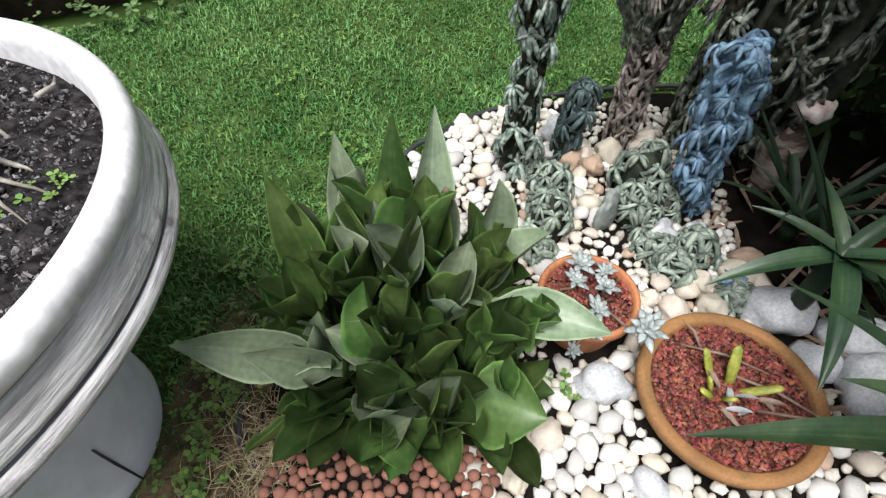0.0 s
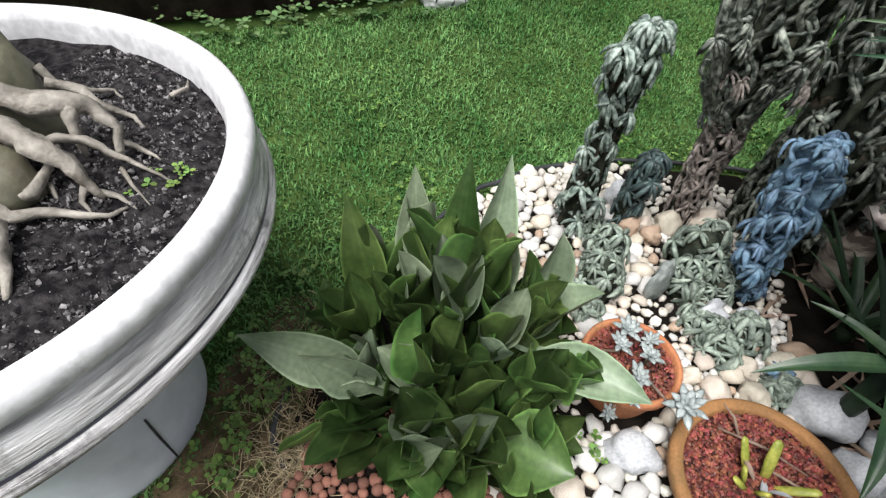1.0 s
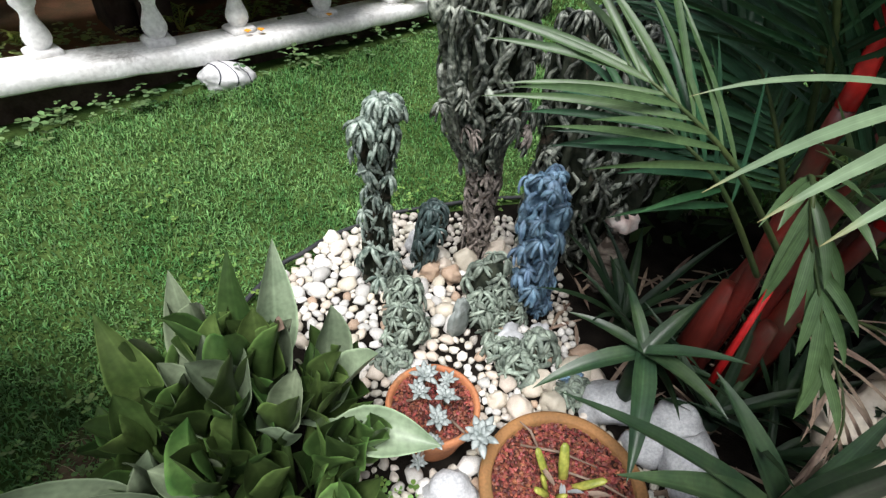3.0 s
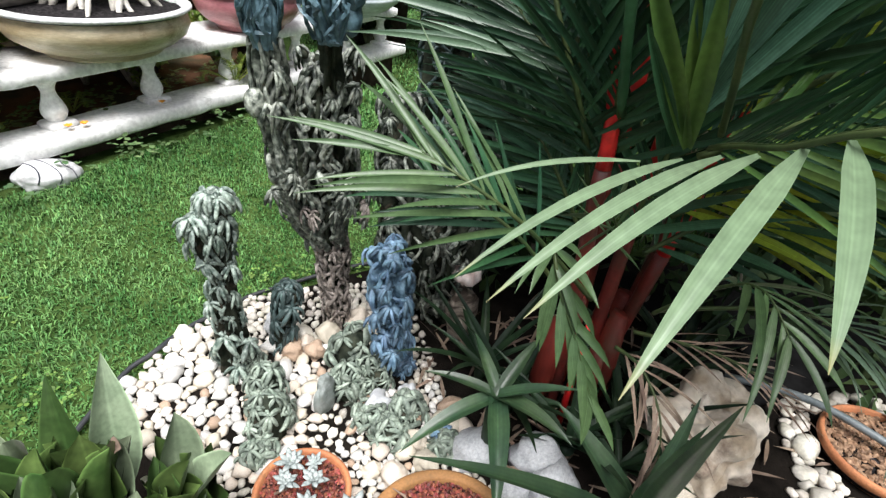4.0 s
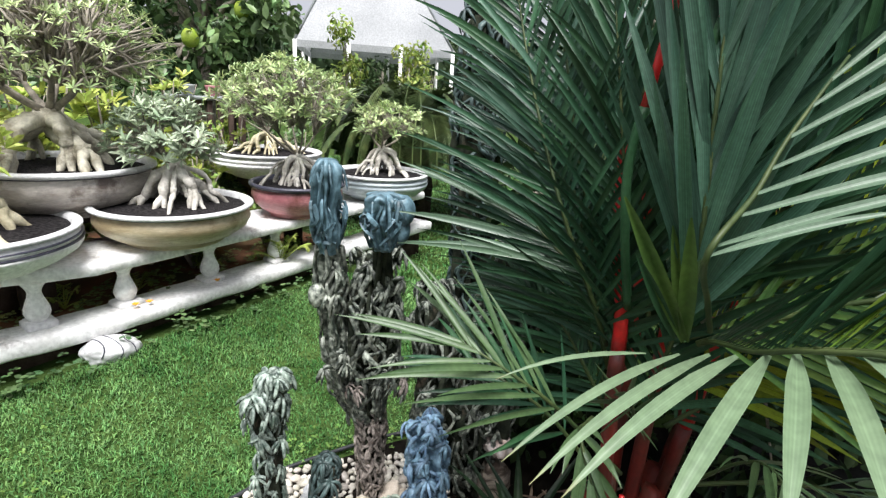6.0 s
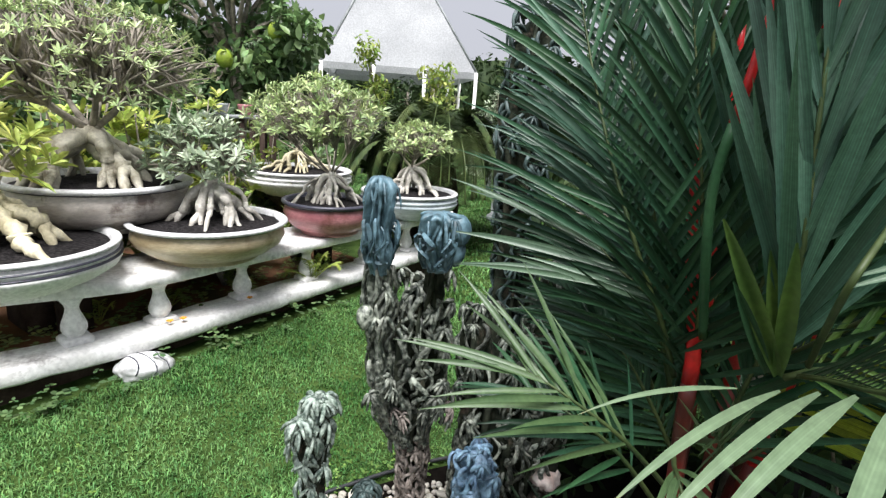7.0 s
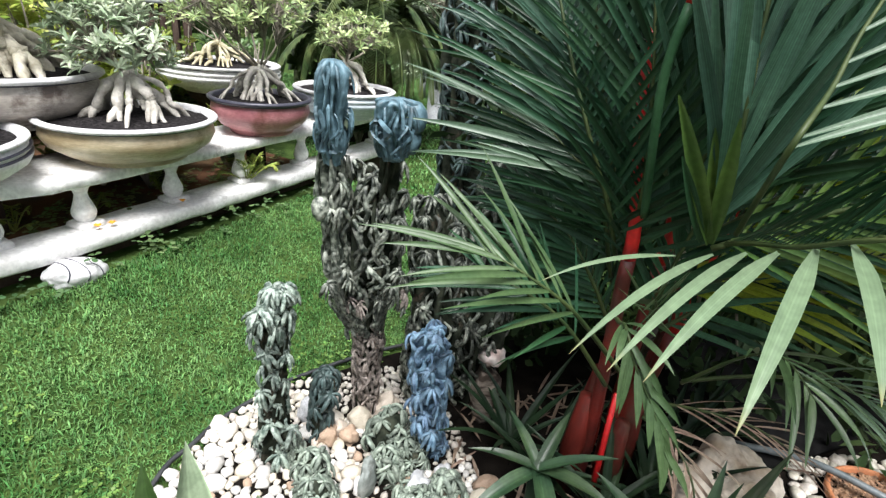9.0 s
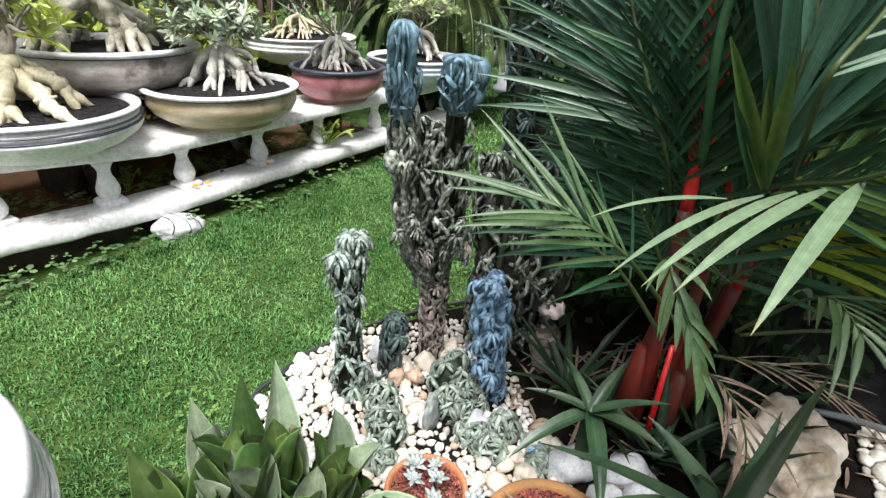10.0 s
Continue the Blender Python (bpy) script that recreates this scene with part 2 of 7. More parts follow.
M_CHIP = mat("red_gravel", (0.10, 0.022, 0.015), (0.24, 0.066, 0.042), 60, 0.6, 0.2, 300, vary=0.6, hue=0.02)
M_CHIPBED = mat("red_grit", (0.03, 0.009, 0.006), (0.09, 0.028, 0.020), 90, 0.9, 0.8, 220)
M_CHIP2 = mat("tan_gravel", (0.13, 0.065, 0.034), (0.30, 0.19, 0.115), 60, 0.7, 0.2, 300, vary=0.4)
M_CLAY = mat("clay_ball", (0.15, 0.062, 0.040), (0.25, 0.115, 0.080), 40, 0.85, 0.3, 250, vary=0.35, per_object=True)
M_WHITE = mat("painted_concrete", (0.76, 0.76, 0.74), (0.84, 0.84, 0.83), 6, 0.7, 0.25, 60, stain=(0.34, 0.31, 0.26), stain_at=0.68)
M_SLAB = mat("worn_painted_slab", (0.70, 0.69, 0.67), (0.86, 0.86, 0.85), 7, 0.7, 0.4, 50, stain=(0.13, 0.115, 0.10), stain_at=0.635)
M_RIM = mat("glazed_white_rim", (0.54, 0.54, 0.545), (0.74, 0.74, 0.745), 9, 0.35, 0.25, 60, stain=(0.22, 0.205, 0.19), stain_at=0.645)
M_GREYPOT = mat("worn_grey_pot", (0.30, 0.292, 0.29), (0.80, 0.79, 0.785), 14, 0.22, 0.6, 60, stain=(0.035, 0.031, 0.03), stain_at=0.635, stretch=(0.6, 0.6, 9), contrast=(0.34, 0.60))
M_DRUM = mat("pale_grey_pedestal", (0.62, 0.67, 0.73), (0.82, 0.86, 0.91), 6, 0.5, 0.1, 9, contrast=(0.3, 0.7))
M_TANPOT = mat("tan_glaze", (0.36, 0.28, 0.165), (0.58, 0.50, 0.35), 8, 0.35, 0.2, 60, stain=(0.22, 0.15, 0.08), stain_at=0.60, stretch=(0.7, 0.7, 3))
M_PINKPOT = mat("pink_glaze", (0.30, 0.11, 0.125), (0.50, 0.23, 0.24), 8, 0.35, 0.2, 60, stain=(0.18, 0.06, 0.05), stain_at=0.60, stretch=(0.7, 0.7, 2))
M_BROWNPOT = mat("grey_brown_glaze", (0.36, 0.32, 0.28), (0.64, 0.60, 0.55), 8, 0.4, 0.2, 60, stain=(0.13, 0.10, 0.085), stain_at=0.58, stretch=(0.7, 0.7, 2.5))
M_BLUEPOT = mat("blue_grey_glaze", (0.34, 0.40, 0.43), (0.58, 0.63, 0.65), 8, 0.4, 0.1, 60, stain=(0.16, 0.18, 0.19), stain_at=0.62, stretch=(0.7, 0.7, 3))
M_DARKRIM = mat("dark_blue_rim", (0.03, 0.03, 0.05), (0.06, 0.06, 0.08), 10, 0.35, 0.1, 60)
M_ROOT = mat("pale_root_bark", (0.30, 0.28, 0.24), (0.72, 0.69, 0.62), 14, 0.6, 0.5, 90, stain=(0.12, 0.105, 0.075), stain_at=0.63)
M_ROOTY = mat("yellowish_root_bark", (0.40, 0.35, 0.22), (0.76, 0.70, 0.50), 12, 0.6, 0.5, 90, stain=(0.18, 0.14, 0.07), stain_at=0.63)
M_ROOTD = mat("tan_root_bark", (0.32, 0.29, 0.21), (0.74, 0.70, 0.58), 12, 0.6, 0.5, 90, stain=(0.12, 0.095, 0.06), stain_at=0.61)
M_BARK = mat("grey_bark", (0.17, 0.15, 0.12), (0.38, 0.34, 0.28), 20, 0.85, 0.6, 110)
M_LEAFY = mat("bonsai_leaf", (0.26, 0.36, 0.14), (0.53, 0.62, 0.32), 8, 0.4, 0, 60, vary=0.5, hue=0.025, thin=0.25)
M_LEAFG = mat("bonsai_leaf_grey_green", (0.25, 0.33, 0.205), (0.50, 0.57, 0.42), 8, 0.4, 0, 60, vary=0.45, hue=0.02, thin=0.2)
M_LEAFYEL = mat("yellow_green_leaf", (0.32, 0.43, 0.085), (0.60, 0.64, 0.19), 8, 0.45, 0, 60, vary=0.4, hue=0.02, thin=0.3)
M_TREE = mat("tree_leaf", (0.052, 0.105, 0.040), (0.155, 0.24, 0.095), 2, 0.4, 0, 40, vary=0.5, hue=0.02, thin=0.2, spec=0.35)
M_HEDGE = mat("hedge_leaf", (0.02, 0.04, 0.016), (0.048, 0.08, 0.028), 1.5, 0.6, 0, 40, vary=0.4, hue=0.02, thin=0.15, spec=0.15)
M_FERN = mat("fern", (0.16, 0.25, 0.05), (0.36, 0.42, 0.10), 6, 0.55, 0, 60, vary=0.35, hue=0.03, thin=0.3)
M_CLUMP = mat("broad_leaf", (0.020, 0.048, 0.010), (0.074, 0.120, 0.034), 14, 0.42, 0.08, 90, vary=0.5, hue=0.015, per_object=True, spec=0.5, veins=0.05, contrast=(0.3, 0.75), lit_margin=1.0)
M_CLUMPP = mat("broad_leaf_pale", (0.105, 0.145, 0.085), (0.195, 0.24, 0.155), 14, 0.45, 0.08, 90, vary=0.25, hue=0.015, per_object=True, spec=0.4, veins=0.05, contrast=(0.25, 0.8), lit_margin=0.6)
M_PALM = mat("palm_leaflet", (0.0125, 0.044, 0.021), (0.036, 0.090, 0.043), 6, 0.40, 0.0, 100, vary=0.55, hue=0.02, thin=0.10, veins=0.12, contrast=(0.3, 0.75), spec=0.24)
M_PALMM = mat("mid_green_palm_leaflet", (0.036, 0.078, 0.030), (0.075, 0.127, 0.05), 9, 0.42, 0.0, 100, vary=0.35, hue=0.01, thin=0.18, veins=0.12, contrast=(0.25, 0.8))
M_PALML = mat("pale_palm_leaflet", (0.105, 0.168, 0.092), (0.165, 0.235, 0.138), 5, 0.42, 0.0, 60, vary=0.18, hue=0.01, thin=0.2, veins=0.05, contrast=(0.15, 0.85), dry_tip=(0.20, 0.19, 0.07))
M_PALMG = mat("grey_green_palm_leaflet", (0.050, 0.098, 0.058), (0.10, 0.158, 0.10), 6, 0.42, 0.0, 200, vary=0.25, hue=0.01, thin=0.15, veins=0.12, contrast=(0.2, 0.8))
# yellow-green base colour carries the glow of leaflets lit from behind
M_PALMY = mat("backlit_palm_leaflet", (0.17, 0.26, 0.016), (0.36, 0.42, 0.04), 6, 0.42, 0.0, 100, vary=0.4, hue=0.02, thin=0.5, veins=0.10, contrast=(0.25, 0.8))
M_PALMS = mat("spear_leaf", (0.035, 0.085, 0.018), (0.08, 0.15, 0.03), 9, 0.42, 0.05, 100, vary=0.3, hue=0.02, thin=0.3)
# lighter, yellower copy of the palm green, with sunlight put into its colour
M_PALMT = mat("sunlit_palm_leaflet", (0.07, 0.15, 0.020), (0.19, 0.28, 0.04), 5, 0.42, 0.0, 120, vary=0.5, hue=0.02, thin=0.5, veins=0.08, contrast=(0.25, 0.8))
M_PALMU = mat("teal_green_palm_leaflet", (0.024, 0.066, 0.044), (0.062, 0.128, 0.084), 6, 0.36, 0.0, 120, vary=0.4, hue=0.015, thin=0.12, spec=0.4, veins=0.14, contrast=(0.25, 0.8))
M_RED = mat("red_crownshaft", (0.40, 0.008, 0.010), (0.56, 0.020, 0.020), 6, 0.35, 0.05, 80)
M_REDDARK = mat("dull_red_sheath", (0.05, 0.007, 0.005), (0.16, 0.014, 0.009), 8, 0.5, 0.2, 80, stain=(0.06, 0.022, 0.014), stain_at=0.60)
M_RACHIS = mat("rachis", (0.024, 0.045, 0.014), (0.055, 0.075, 0.024), 10, 0.5, 0.1, 80, spec=0.3)
M_DRY = mat("dry_leaf", (0.14, 0.091, 0.063), (0.252, 0.189, 0.14), 20, 0.8, 0.2, 120, vary=0.3, hue=0.01)
M_STRAW = mat("straw", (0.30, 0.23, 0.13), (0.50, 0.42, 0.27), 20, 0.8, 0, 120, vary=0.3)
M_CACT = mat("grey_green_cactus", (0.050, 0.078, 0.062), (0.34, 0.41, 0.355), 60, 0.45, 0.6, 170, vary=0.4, hue=0.02, contrast=(0.38, 0.64), spec=0.6)
M_CACTG = mat("dull_cactus_ridge", (0.022, 0.030, 0.023), (0.29, 0.315, 0.265), 60, 0.45, 0.6, 170, vary=0.55, hue=0.02, contrast=(0.40, 0.66), spec=0.5)
# skin of trunks and cores, darkened to hold the shade between the fingers
M_CACTD = mat("shade_dark_cactus_skin", (0.010, 0.014, 0.010), (0.045, 0.052, 0.036), 28, 0.8, 0.6, 140, stain=(0.11, 0.085, 0.065), stain_at=0.62, spec=0.08)
M_CACTB = mat("brown_corky_cactus", (0.075, 0.062, 0.052), (0.44, 0.385, 0.345), 50, 0.7, 0.5, 160, vary=0.4)
M_CACTBLUE = mat("blue_cactus", (0.050, 0.098, 0.155), (0.185, 0.295, 0.40), 34, 0.5, 0.5, 160, vary=0.35, hue=0.01, contrast=(0.36, 0.66))
M_CACTTEAL = mat("blue_green_cactus", (0.026, 0.055, 0.068), (0.125, 0.215, 0.262), 40, 0.5, 0.4, 130, vary=0.3, contrast=(0.34, 0.70))
M_CACTLOW = mat("dark_teal_cactus", (0.018, 0.032, 0.031), (0.085, 0.13, 0.125), 40, 0.5, 0.4, 130, vary=0.4, contrast=(0.34, 0.70))
M_SAGE = mat("sage_succulent", (0.085, 0.112, 0.086), (0.27, 0.325, 0.265), 40, 0.6, 0.2, 160, vary=0.4, hue=0.02)
M_ROSETTE = mat("silver_rosette", (0.17, 0.20, 0.195), (0.32, 0.355, 0.345), 40, 0.55, 0.1, 160, vary=0.25, hue=0.02)
M_ALOE = mat("aloe_leaf", (0.016, 0.040, 0.018), (0.038, 0.070, 0.030), 14, 0.40, 0.05, 90, vary=0.25, hue=0.02, per_object=True, veins=0.10)
M_STRAP = mat("dark_strap_leaf", (0.0083, 0.0214, 0.0107), (0.0202, 0.0405, 0.0179), 14, 0.45, 0.1, 90, vary=0.3, hue=0.02, per_object=True, spec=0.18)
M_STUB = mat("yellow_green_stub", (0.20, 0.23, 0.035), (0.36, 0.35, 0.07), 30, 0.5, 0.1, 120, vary=0.2)
M_SHEET = mat("black_plastic", (0.004, 0.004, 0.004), (0.010, 0.010, 0.010), 20, 0.8, 0.2, 60, spec=0.05)
M_SHEATH = mat("red_brown_sheath", (0.045, 0.007, 0.005), (0.13, 0.014, 0.008), 9, 0.6, 0.3, 80, stain=(0.06, 0.026, 0.016), stain_at=0.54, stretch=(1, 1, 0.25), spec=0.2)
M_NEARROOT = mat("grey_root_bark", (0.1105, 0.1003, 0.0833), (0.3145, 0.289, 0.2465), 24, 0.7, 0.7, 110, stain=(0.09, 0.075, 0.055), stain_at=0.6)
M_HOSE = mat("black_hose", (0.02, 0.022, 0.025), (0.04, 0.042, 0.045), 20, 0.45, 0.1, 100)
M_HOSEW = mat("pale_hose", (0.08, 0.10, 0.105), (0.13, 0.15, 0.155), 20, 0.45, 0.1, 100)
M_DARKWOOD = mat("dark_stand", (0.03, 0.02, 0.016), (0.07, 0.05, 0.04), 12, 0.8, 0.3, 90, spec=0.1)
M_TENT = mat("white_canvas", (0.42, 0.43, 0.45), (0.56, 0.57, 0.59), 0.9, 0.8, 0.05, 30, thin=0.35)
M_POST = mat("grey_post", (0.26, 0.28, 0.29), (0.38, 0.40, 0.41), 6, 0.6, 0.2, 60)
M_FLOWER = mat("orange_petal", (0.75, 0.28, 0.01), (0.85, 0.42, 0.02), 30, 0.6, 0, 100, vary=0.15)
M_FRUIT = mat("green_fruit", (0.20, 0.30, 0.03), (0.30, 0.38, 0.05), 12, 0.4, 0.1, 80)
M_PINKROCK = mat("pink_white_rock", (0.60, 0.45, 0.40), (0.80, 0.72, 0.68), 18, 0.8, 0.5, 90)
M_SLATE = mat("grey_slate", (0.12, 0.145, 0.13), (0.27, 0.30, 0.285), 14, 0.6, 0.4, 90, stain=(0.06, 0.07, 0.055), stain_at=0.62)
M_LAYER = mat("layered_rock", (0.05, 0.035, 0.025), (0.34, 0.29, 0.24), 10, 0.85, 0.7, 80, stretch=(1, 1, 5), contrast=(0.42, 0.62))


# ---- ground ----
BED = [(-0.05, -0.6), (-0.17, 0.2), (-0.28, 0.48), (-0.24, 0.85), (-0.07, 1.30), (0.11, 1.52), (0.35, 1.69), (0.8, 1.80), (1.6, 1.75), (2.8, 1.4), (2.8, -0.6)]
BENCH_O, BENCH_U, BENCH_W = Vector((-0.098, 2.94, 0)), Vector((0.737, 0.676, 0)), Vector((-0.676, 0.737, 0))


def at_bench(s, w, z=0.0):
    p = BENCH_O + BENCH_U * s + BENCH_W * w
    return Vector((p.x, p.y, z))


def rise(x, y):
    """Height of the lawn, which climbs to the plinth of the bench."""
    p = Vector((x, y, 0)) - BENCH_O
    s, w = p.dot(BENCH_U), p.dot(BENCH_W)

    def ease(q):
        q = min(1.0, max(0.0, q))
        return q * q * (3 - 2 * q)
    return (0.16 - 0.07 * ease((-s - 0.6) / 0.9)) * ease((w + 1.1) / 0.9) * (1 - ease((w - 1.6) / 0.9)) * (1 - ease((s - 1.0) / 1.0)) * (1 - ease((-s - 3.4) / 1.5))


def inside(poly, x, y):
    hit = False
    for i in range(len(poly)):
        (x1, y1), (x2, y2) = poly[i], poly[i - 1]
        if (y1 > y) != (y2 > y) and x < (x2 - x1) * (y - y1) / (y2 - y1) + x1:
            hit = not hit
    return hit


def ground_sheet():
    xs = [-400, -60, -12] + [-4 + 0.1 * i for i in range(81)] + [12, 60, 400]
    ys = [-400, -60, -8] + [-2 + 0.1 * i for i in range(101)] + [14, 40, 400]
    sh = Shape()
    vs = [(x, y, rise(x, y) - 0.004 + 0.010 * noise.noise(Vector((x * 1.3, y * 1.3, 0)))) for y in ys for x in xs]
    n = len(xs)
    return sh.add(vs, [(j * n + i, j * n + i + 1, (j + 1) * n + i + 1, (j + 1) * n + i) for j in range(len(ys) - 1) for i in range(n - 1)])


ground = solo("ground", ground_sheet(), M_LAWN, "garden ground rising towards the bench under the lawn grass", "lawn", kind="structure")


def bed_sheet():
    cx, cy = 1.0, 0.6
    sh = Shape()
    vs, fs, n = [], [], 0
    rings = [1.0, 0.97, 0.8, 0.55, 0.3, 0.02]
    pts = []
    for i in range(len(BED)):
        a, b = BED[i], BED[(i + 1) % len(BED)]
        for k in range(6):
            pts.append((a[0] + (b[0] - a[0]) * k / 6, a[1] + (b[1] - a[1]) * k / 6))
    for q, r in enumerate(rings):
        for x, y in pts:
            px, py = cx + (x - cx) * r, cy + (y - cy) * r
            vs.append((px, py, (-0.03 if q == 0 else 0.018) + 0.012 * noise.noise(Vector((px * 4, py * 4, 3)))))
    n = len(pts)
    for q in range(len(rings) - 1):
        for k in range(n):
            a, b = q * n + k, q * n + (k + 1) % n
            fs.append((a, b, b + n, a + n))
    fs.append(tuple((len(rings) - 1) * n + k for k in range(n)))
    return sh.add(vs, fs)


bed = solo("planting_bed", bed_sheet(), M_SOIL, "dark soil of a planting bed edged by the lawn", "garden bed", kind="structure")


def back_bed_sheet():
    sh = Shape()
    ss, ws = [-4 + 0.2 * i for i in range(27)], [0.0, 0.10, 0.2, 0.5, 0.9, 1.4, 2.0, 2.6]
    zs = [-0.03, 0.2, 0.24, 0.25, 0.27, 0.28, 0.25, 0.0]
    vs = [at_bench(s, max(w, 0.05) + 0.4 * max(0.0, -0.62 - s) * 0.45, z + 0.02 * noise.noise(Vector((s * 3, w * 3, 1)))) for w, z in zip(ws, zs) for s in ss]
    n = len(ss)
    return sh.add(vs, [(j * n + i, j * n + i + 1, (j + 1) * n + i + 1, (j + 1) * n + i) for j in range(len(ws) - 1) for i in range(n - 1)])


solo("raised_earth_bed", back_bed_sheet(), M_EARTH, "bare reddish earth of a raised bed behind the bench", "garden bed", kind="structure")


def grass_mesh(count, region, test, length, width, seed):
    """Bent grass blades, three triangles each."""
    rng = np.random.default_rng(seed)
    x0, y0, x1, y1 = region
    pts = np.c_[rng.uniform(x0, x1, count), rng.uniform(y0, y1, count)]
    pts = np.array([p for p in pts if test(p[0], p[1])])
    n = len(pts)
    patch = np.array([noise.noise(Vector((p[0] * 2.2, p[1] * 2.2, 5))) + 0.6 * noise.noise(Vector((p[0] * 7, p[1] * 7, 9))) for p in pts])
    a = rng.uniform(0, 2 * math.pi, n)
    lean = rng.uniform(0.15, 1.0, n)
    ln = length * rng.uniform(0.5, 1.25, n) * (1 + 0.35 * patch)
    wd = width * rng.uniform(0.6, 1.3, n)
    dx, dy = np.cos(a), np.sin(a)
    sx, sy = -dy * wd / 2, dx * wd / 2
    base = np.c_[pts, np.array([rise(p[0], p[1]) for p in pts]) - 0.006]
    mid = base + np.c_[dx * ln * lean * 0.35, dy * ln * lean * 0.35, ln * 0.55]
    tip = base + np.c_[dx * ln * lean * 1.0, dy * ln * lean * 1.0, ln * (1.0 - 0.55 * lean)]
    s = np.c_[sx, sy, np.zeros(n)]
    v = np.stack([base - s * 0.7, base + s * 0.7, mid - s, mid + s, tip], 1).reshape(-1, 3)
    k = np.arange(n) * 5
    f4 = np.c_[k, k + 1, k + 3, k + 2]
    f3 = np.c_[k + 2, k + 3, k + 4]
    sh = Shape()
    sh.v, sh.f = v.tolist(), f4.tolist() + f3.tolist()
    return sh


def worn(x, y):
    """Where the lawn is trodden bare beside the pedestal."""
    d = ((x + 0.30) / 0.13) ** 2 + ((y - 0.40) / 0.40) ** 2
    return d + 0.9 * noise.noise(Vector((x * 14, y * 14, 2))) < 0.75


def lawn_near(x, y):
    if worn(x, y):
        return False
    p = Vector((x, y, 0)) - BENCH_O
    return not inside(BED, x, y) and p.dot(BENCH_W) < -0.17 + 0.18 * max(0.0, -0.62 - p.dot(BENCH_U)) and (Vector((x, y)) - Vector((-0.66, 0.4))).length > 0.21


def lawn_far(x, y):
    p = Vector((x, y, 0)) - BENCH_O
    return not inside(BED, x, y) and (p.dot(BENCH_W) < -0.1 or p.dot(BENCH_U) > 1.35)


def bare_patch():
    sh = Shape()
    xs, ys = [-0.46 + 0.012 * i for i in range(24)], [-0.02 + 0.02 * i for i in range(43)]
    for y in ys:
        for x in xs:
            d = math.sqrt(((x + 0.32) / 0.14) ** 2 + ((y - 0.40) / 0.42) ** 2)
            sh.v.append((x, y, rise(x, y) + 0.010 - 0.030 * max(0.0, d - 0.75) + 0.010 * noise.noise(Vector((x * 1.3, y * 1.3, 0))) + 0.005 * noise.noise(Vector((x * 40, y * 40, 3)))))
    n = len(xs)
    sh.f = [(j * n + i, j * n + i + 1, (j + 1) * n + i + 1, (j + 1) * n + i) for j in range(len(ys) - 1) for i in range(n - 1)]
    return sh


solo("bare_soil", bare_patch(), M_WORN, "trodden brown earth between the pedestal and the bed", "soil", kind="structure")
solo("lawn_grass", grass_mesh(170000, (-1.9, 0.1, 1.3, 3.4), lawn_near, 0.027, 0.0046, 1), M_GRASS, "short green lawn grass with brighter and darker tufts", "grass", kind="stuff")
solo("lawn_grass", grass_mesh(70000, (0.8, 1.7, 6.5, 11.0), lawn_far, 0.045, 0.012, 2), M_GRASS, "short green lawn grass beyond the cactus bed", "grass", kind="stuff")


# ---- bench with balusters ----
def bend(s):
    return 0.45 * max(0.0, -0.62 - s)


def bench_slab(s0, s1, w0, w1, z0, z1, seed, chip=0.006, b0=0.0, b1=0.0):
    """A long cast slab with slightly uneven, worn edges."""
    sh = Shape()
    n = 60
    prof = [(w0 + 0.008, z0), (w0, z0 + 0.01), (w0, z1 - 0.012), (w0 + 0.012, z1), (w1 - 0.01, z1), (w1, z1 - 0.01), (w1, z0)]
    for i in range(n + 1):
        s = s0 + (s1 - s0) * i / n
        for w, z in prof:
            k = noise.noise(Vector((s * 9, w * 12 + seed, z * 20)))
            p = at_bench(s, w + chip * k + bend(s) * (b0 if w < (w0 + w1) / 2 else b1), z + 0.6 * chip * noise.noise(Vector((s * 7, w * 9, seed))))
            sh.v.append(tuple(p))
    m = len(prof)
    for i in range(n):
        for k in range(m):
            a, b = i * m + k, i * m + (k + 1) % m
            sh.f.append((a, b, b + m, a + m))
    sh.f.append(tuple(range(m)))
    sh.f.append(tuple(n * m + k for k in reversed(range(m))))
    return sh


bench = thing("garden_bench", "long low white-painted concrete bench on balusters, paint worn", "bench", at_bench(0, 0, 0))
part("bench_top", bench_slab(-3.2, 1.98, -0.10, 0.30, 0.522, 0.578, 1, 0.006, 1.0, 1.0), M_SLAB, bench)
# unseen rear supports, added to carry the slab
for s in (-2.4, -0.7, 0.85):
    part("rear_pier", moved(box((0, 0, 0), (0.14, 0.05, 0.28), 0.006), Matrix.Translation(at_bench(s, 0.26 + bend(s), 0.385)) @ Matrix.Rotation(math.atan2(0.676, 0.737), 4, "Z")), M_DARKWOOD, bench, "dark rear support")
part("plinth", bench_slab(-3.4, 2.05, -0.14, 0.075, 0.245, 0.315, 7, 0.012, 0.4, 0.4), M_SLAB, bench, "worn white plinth slab with dark stains")
# the footing's dark colour stands for the shadow gap below the plinth
part("footing", bench_slab(-3.4, 2.05, -0.02, 0.10, -0.03, 0.25, 9, 0.006, 0.4, 0.4), M_DARKWOOD, bench, "recessed footing, coloured dark as the shadow under the plinth")
BAL = [(0.050, 0.0), (0.050, 0.016), (0.036, 0.022), (0.034, 0.030), (0.044, 0.042), (0.050, 0.060), (0.049, 0.078), (0.040, 0.104), (0.030, 0.130), (0.026, 0.150), (0.029, 0.165), (0.036, 0.178), (0.044, 0.190), (0.044, 0.210)]
